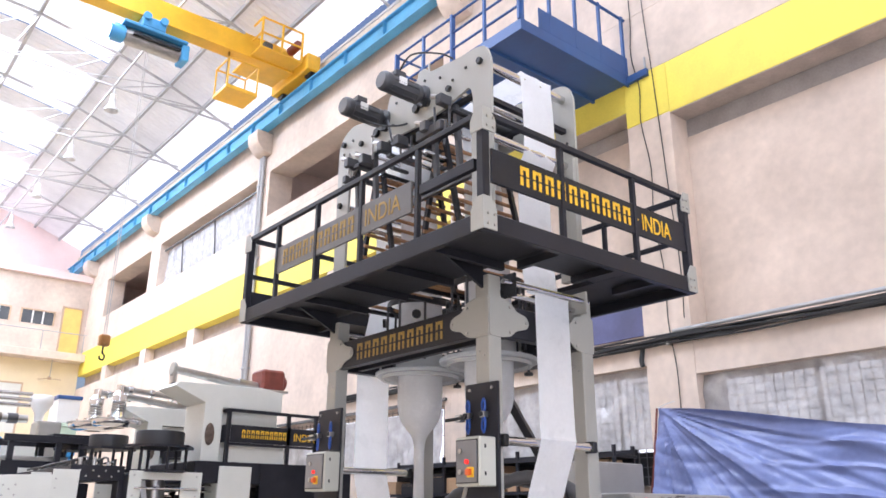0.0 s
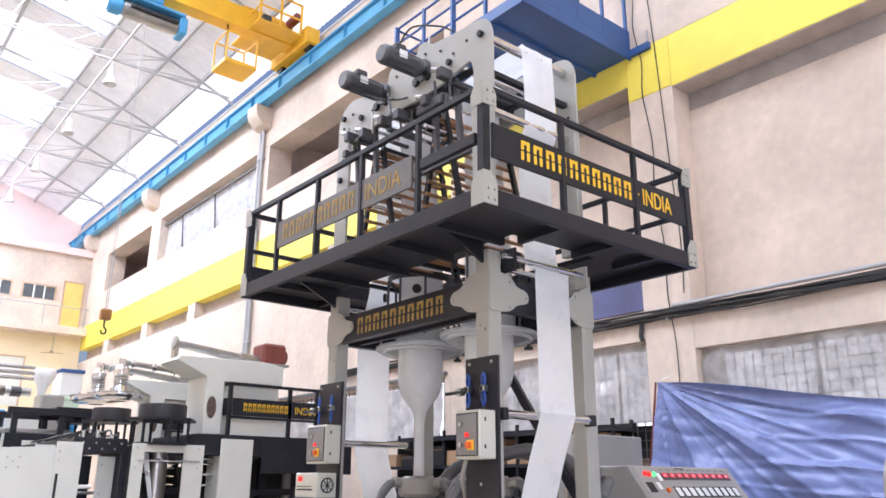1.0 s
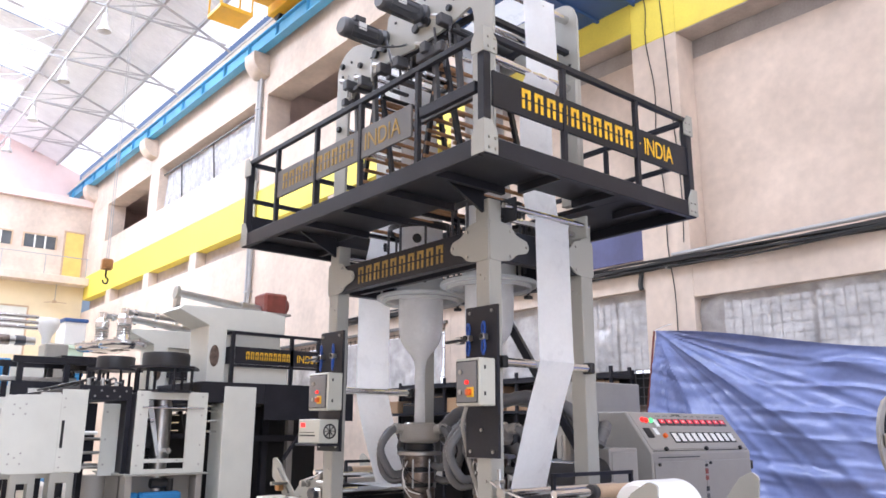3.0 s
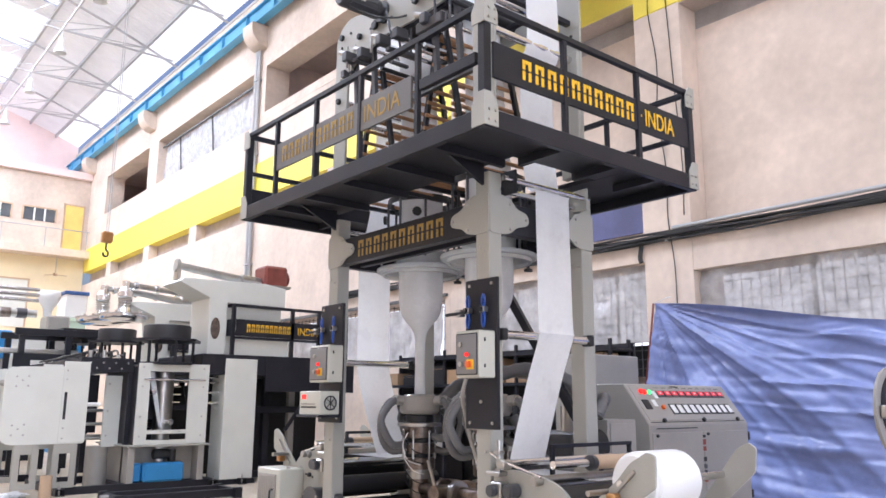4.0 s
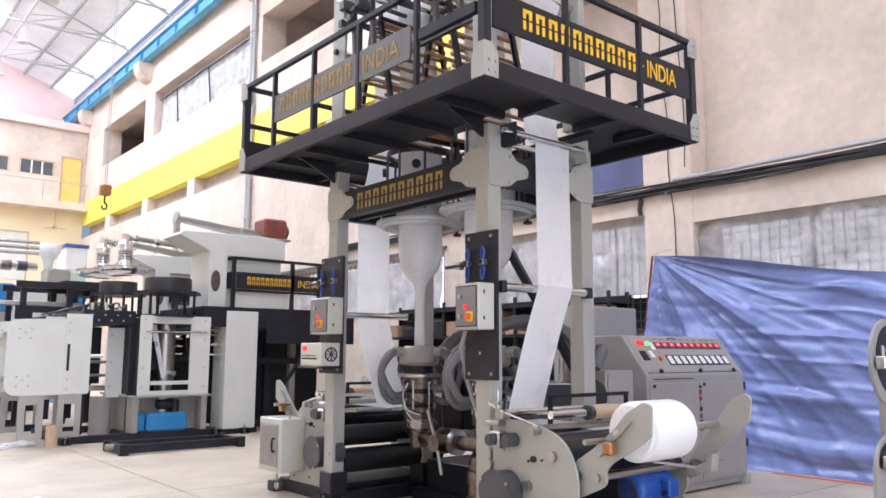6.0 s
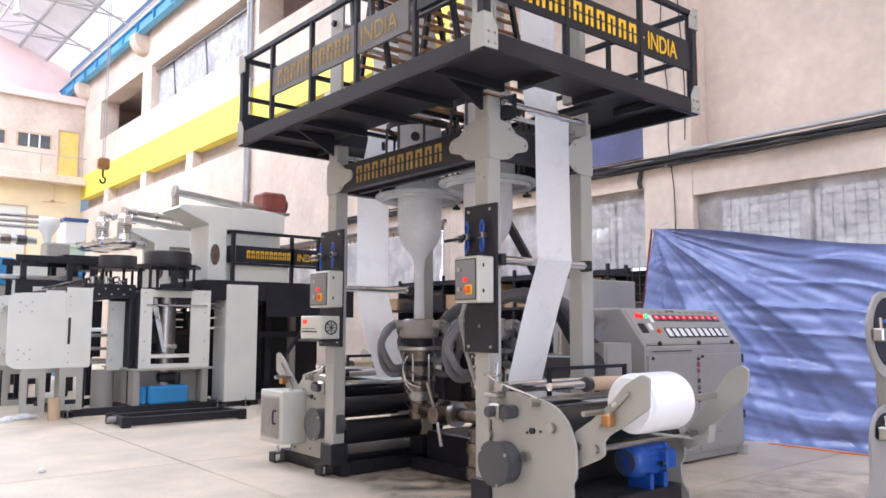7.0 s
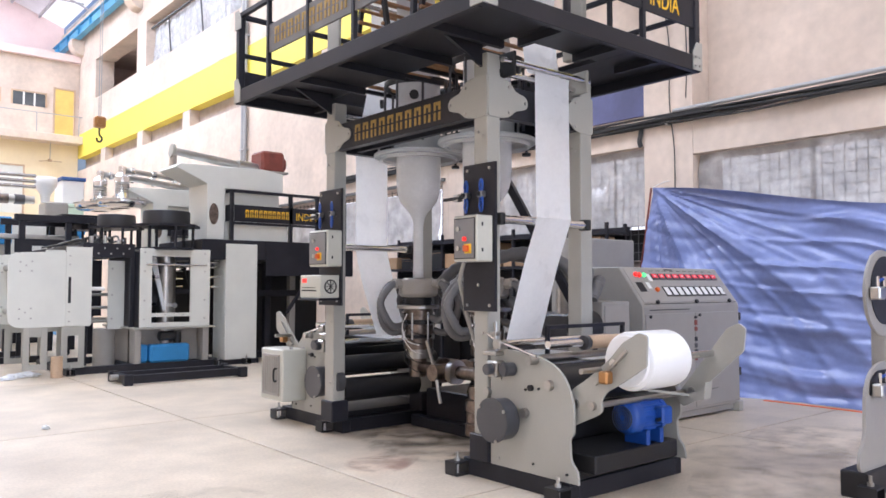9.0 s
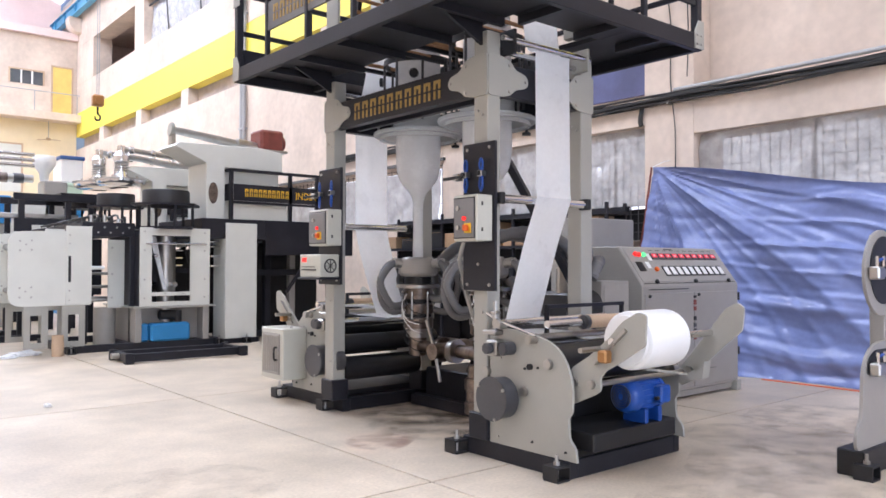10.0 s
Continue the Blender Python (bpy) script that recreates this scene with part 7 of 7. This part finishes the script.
# loose skid in the aisle
skid = thing("loose_skid", (5.0, 13.0, 0), "empty black steel skid lying on the floor", "skid")
for y in (12.62, 13.28):
    part("rail", box(4.02, 6.02, y, y + 0.09, 0.02, 0.15, 0.006), M_CHAR, skid)
for x in (4.02, 5.93):
    part("end_bar", box(x, x + 0.09, 12.711, 13.279, 0.02, 0.15, 0.006), M_CHAR, skid)
for x in (4.05, 5.99):
    for y in (12.60, 13.36):
        part("foot", box(x - 0.07, x + 0.07, y - 0.06, y + 0.05, 0.0, 0.17, 0.008), M_CHAR, skid)
part("tow_ring", rod((3.90, 13.0, 0.10), (4.02, 13.0, 0.10), 0.05, 12), M_STEEL, skid)

core = thing("paper_tube", (3.52, 14.5, 0), "short brown cardboard tube standing on the floor", "cardboard tube")
part("tube", lathe([(0.085, 0.0), (0.095, 0.0), (0.095, 0.36), (0.085, 0.36)], (3.45, 14.45, 0), "z", 20, closed=True), M_CORE, core, "", True)


def scrap(name, x, y, r, h, label, seed):
    b = bmesh.new()
    bmesh.ops.create_icosphere(b, subdivisions=3, radius=1.0)
    for v in b.verts:
        k = 0.75 + 0.6 * noise.noise(v.co * 2.3 + Vector((seed, 0, 0)))
        v.co = Vector((x + v.co.x * r * k, y + v.co.y * r * k, max(0.0, h * (0.35 + v.co.z * k * 0.65))))
    t = thing(name, (x, y, 0), label, "plastic scrap")
    part("heap", b, M_FILM if seed < 2 else M_WHITE, t)


scrap("plastic_scrap", 3.05, 14.9, 0.28, 0.10, "crumpled clear plastic scrap on the floor", 1.0)
scrap("plastic_scrap", 2.7, 14.6, 0.18, 0.07, "crumpled clear plastic scrap on the floor", 1.4)
scrap("paper_scrap", 2.15, 9.4, 0.05, 0.05, "small crumpled white scrap on the floor", 5.0)

# third line at the far end
tbl = thing("steel_table", (4.5, 19.6, 0), "dark steel table frame beside the far line", "table")
for b in ((3.6, 5.35, 18.9, 19.0), (3.6, 5.35, 20.4, 20.5)):
    part("top_beam", box(*b, 3.0, 3.15, 0.008), M_CHAR, tbl)
part("top_plate", box(4.55, 5.35, 18.9, 20.5, 3.151, 3.2), M_CHAR, tbl)
for x in (3.7, 4.65, 5.15):
    for y in (18.92, 20.42):
        part("leg", box(x, x + 0.12, y, y + 0.09, 0.0, 2.999), M_CHAR, tbl)
part("conveyor", box(3.0, 5.0, 19.2, 19.6, 2.62, 2.72, 0.01), M_STEEL, tbl)
part("name_strip", box(3.6, 5.0, 18.88, 18.899, 2.3, 2.6), M_CHAR, tbl)
part("panel", box(3.95, 4.4, 18.87, 18.90, 2.05, 2.45), M_PALE, tbl, "pale panel")
far_ext = thing("far_extruder", (4.0, 24.0, 0), "pale grey extruder with a white hopper", "extruder")
part("bed", box(2.6, 5.4, 23.4, 24.6, 2.0, 3.35, 0.03), M_PALE, far_ext)
part("base", box(2.5, 5.5, 23.5, 24.5, 0.0, 1.999, 0.03), M_CHAR, far_ext)
part("barrel", rod((2.5, 23.8, 3.95), (5.0, 23.8, 3.95), 0.11, 16), M_STEEL, far_ext, "", True)
for k in range(5):
    part("heater_band", rod((2.9 + 0.4 * k, 23.8, 3.95), (3.15 + 0.4 * k, 23.8, 3.95), 0.14, 16), M_DIE if k % 2 else M_MOTOR, far_ext, "", True)
part("hopper", lathe([(0.0, 4.62), (0.27, 4.62), (0.30, 4.58), (0.30, 4.38), (0.13, 4.12), (0.11, 3.9)], (5.28, 23.8, 0), "z", 28), M_WHITE, far_ext, "white plastic hopper", True)
part("gear_case", box(5.2, 5.8, 23.4, 24.2, 2.0, 3.9, 0.04), M_BEIGE, far_ext)
for k in range(3):
    part("roller", rod((2.2, 23.2, 4.25 + 0.15 * k), (4.9, 23.2, 4.25 + 0.15 * k), 0.05, 10), M_CHROME, far_ext, "", True)
bin_ = thing("blue_machine_box", (3.7, 22.0, 0), "bright blue painted machine box of the far line", "machine")
part("box", box(2.9, 4.1, 21.8, 22.4, 2.6, 3.3, 0.03), M_TANK, bin_)
part("stand", box(3.0, 4.0, 21.85, 22.35, 0.0, 2.599, 0.02), M_BEIGE, bin_)
M_CRATE_GREEN = material("pale_green_plastic", (0.55, 0.68, 0.55), 0.45)
for k, (z, m, lab) in enumerate(((0.0, M_TANK, "blue plastic crate in a tall stack"), (1.1, M_TANK, "blue plastic crate in a tall stack"), (2.2, M_TANK, "blue plastic crate in a tall stack"), (3.3, M_CRATE_GREEN, "pale green plastic crate in a stack"), (4.15, M_WHITE, "white plastic crate on top of a stack"))):
    c = thing("plastic_crate", (7.0, 26.5, z), lab, "crate", "stacked crates")
    h = 1.095 if k < 3 else 0.845
    part("box", box(6.3, 6.95, 26.2, 27.2, z, z + h - 0.06, 0.03), m, c)
    part("rim", box(6.26, 6.99, 26.16, 27.24, z + h - 0.12, z + h, 0.02), m if k != 4 else M_BLUE, c)

# cables, handles and small parts along the second line
tray = thing("cable_tray", (4.4, 15.2, 2.36), "loose black cables and fittings lying on the top beams", "cables")
random.seed(21)
for k in range(7):
    x0, y0 = 3.98 + 0.12 * k, YM + 0.33
    part("cable", hose([(x0, y0, 2.38), (x0 + 0.1, y0 + 0.5, 2.45 + 0.04 * (k % 3)), (x0 - 0.05, y0 + 1.2, 2.40), (x0 + 0.1, y0 + 2.2, 2.42 + 0.05 * (k % 2)), (x0, y0 + 3.2, 2.38)], 0.02, 6, 4), M_CABLE, tray)
    part("fitting", rod((x0, y0, 2.361), (x0, y0, 2.361 + random.uniform(0.06, 0.16)), random.uniform(0.02, 0.05), 10), M_STEEL if k % 2 else M_BLACK, tray)
drop = thing("cable_drop", (6.05, 15.0, 0.8), "thin dark cables hanging inside the framed unit", "cables")
for k in range(3):
    part("cable", hose([(5.95 - 0.05 * k, YM + 0.06, 2.1), (5.90 - 0.06 * k, YM + 0.10, 1.8), (5.97, YM + 0.07, 1.4 - 0.1 * k), (5.88, YM + 0.08, 1.1), (5.90, YM + 0.1, 0.80)], 0.009, 6, 5), M_CABLE, drop)
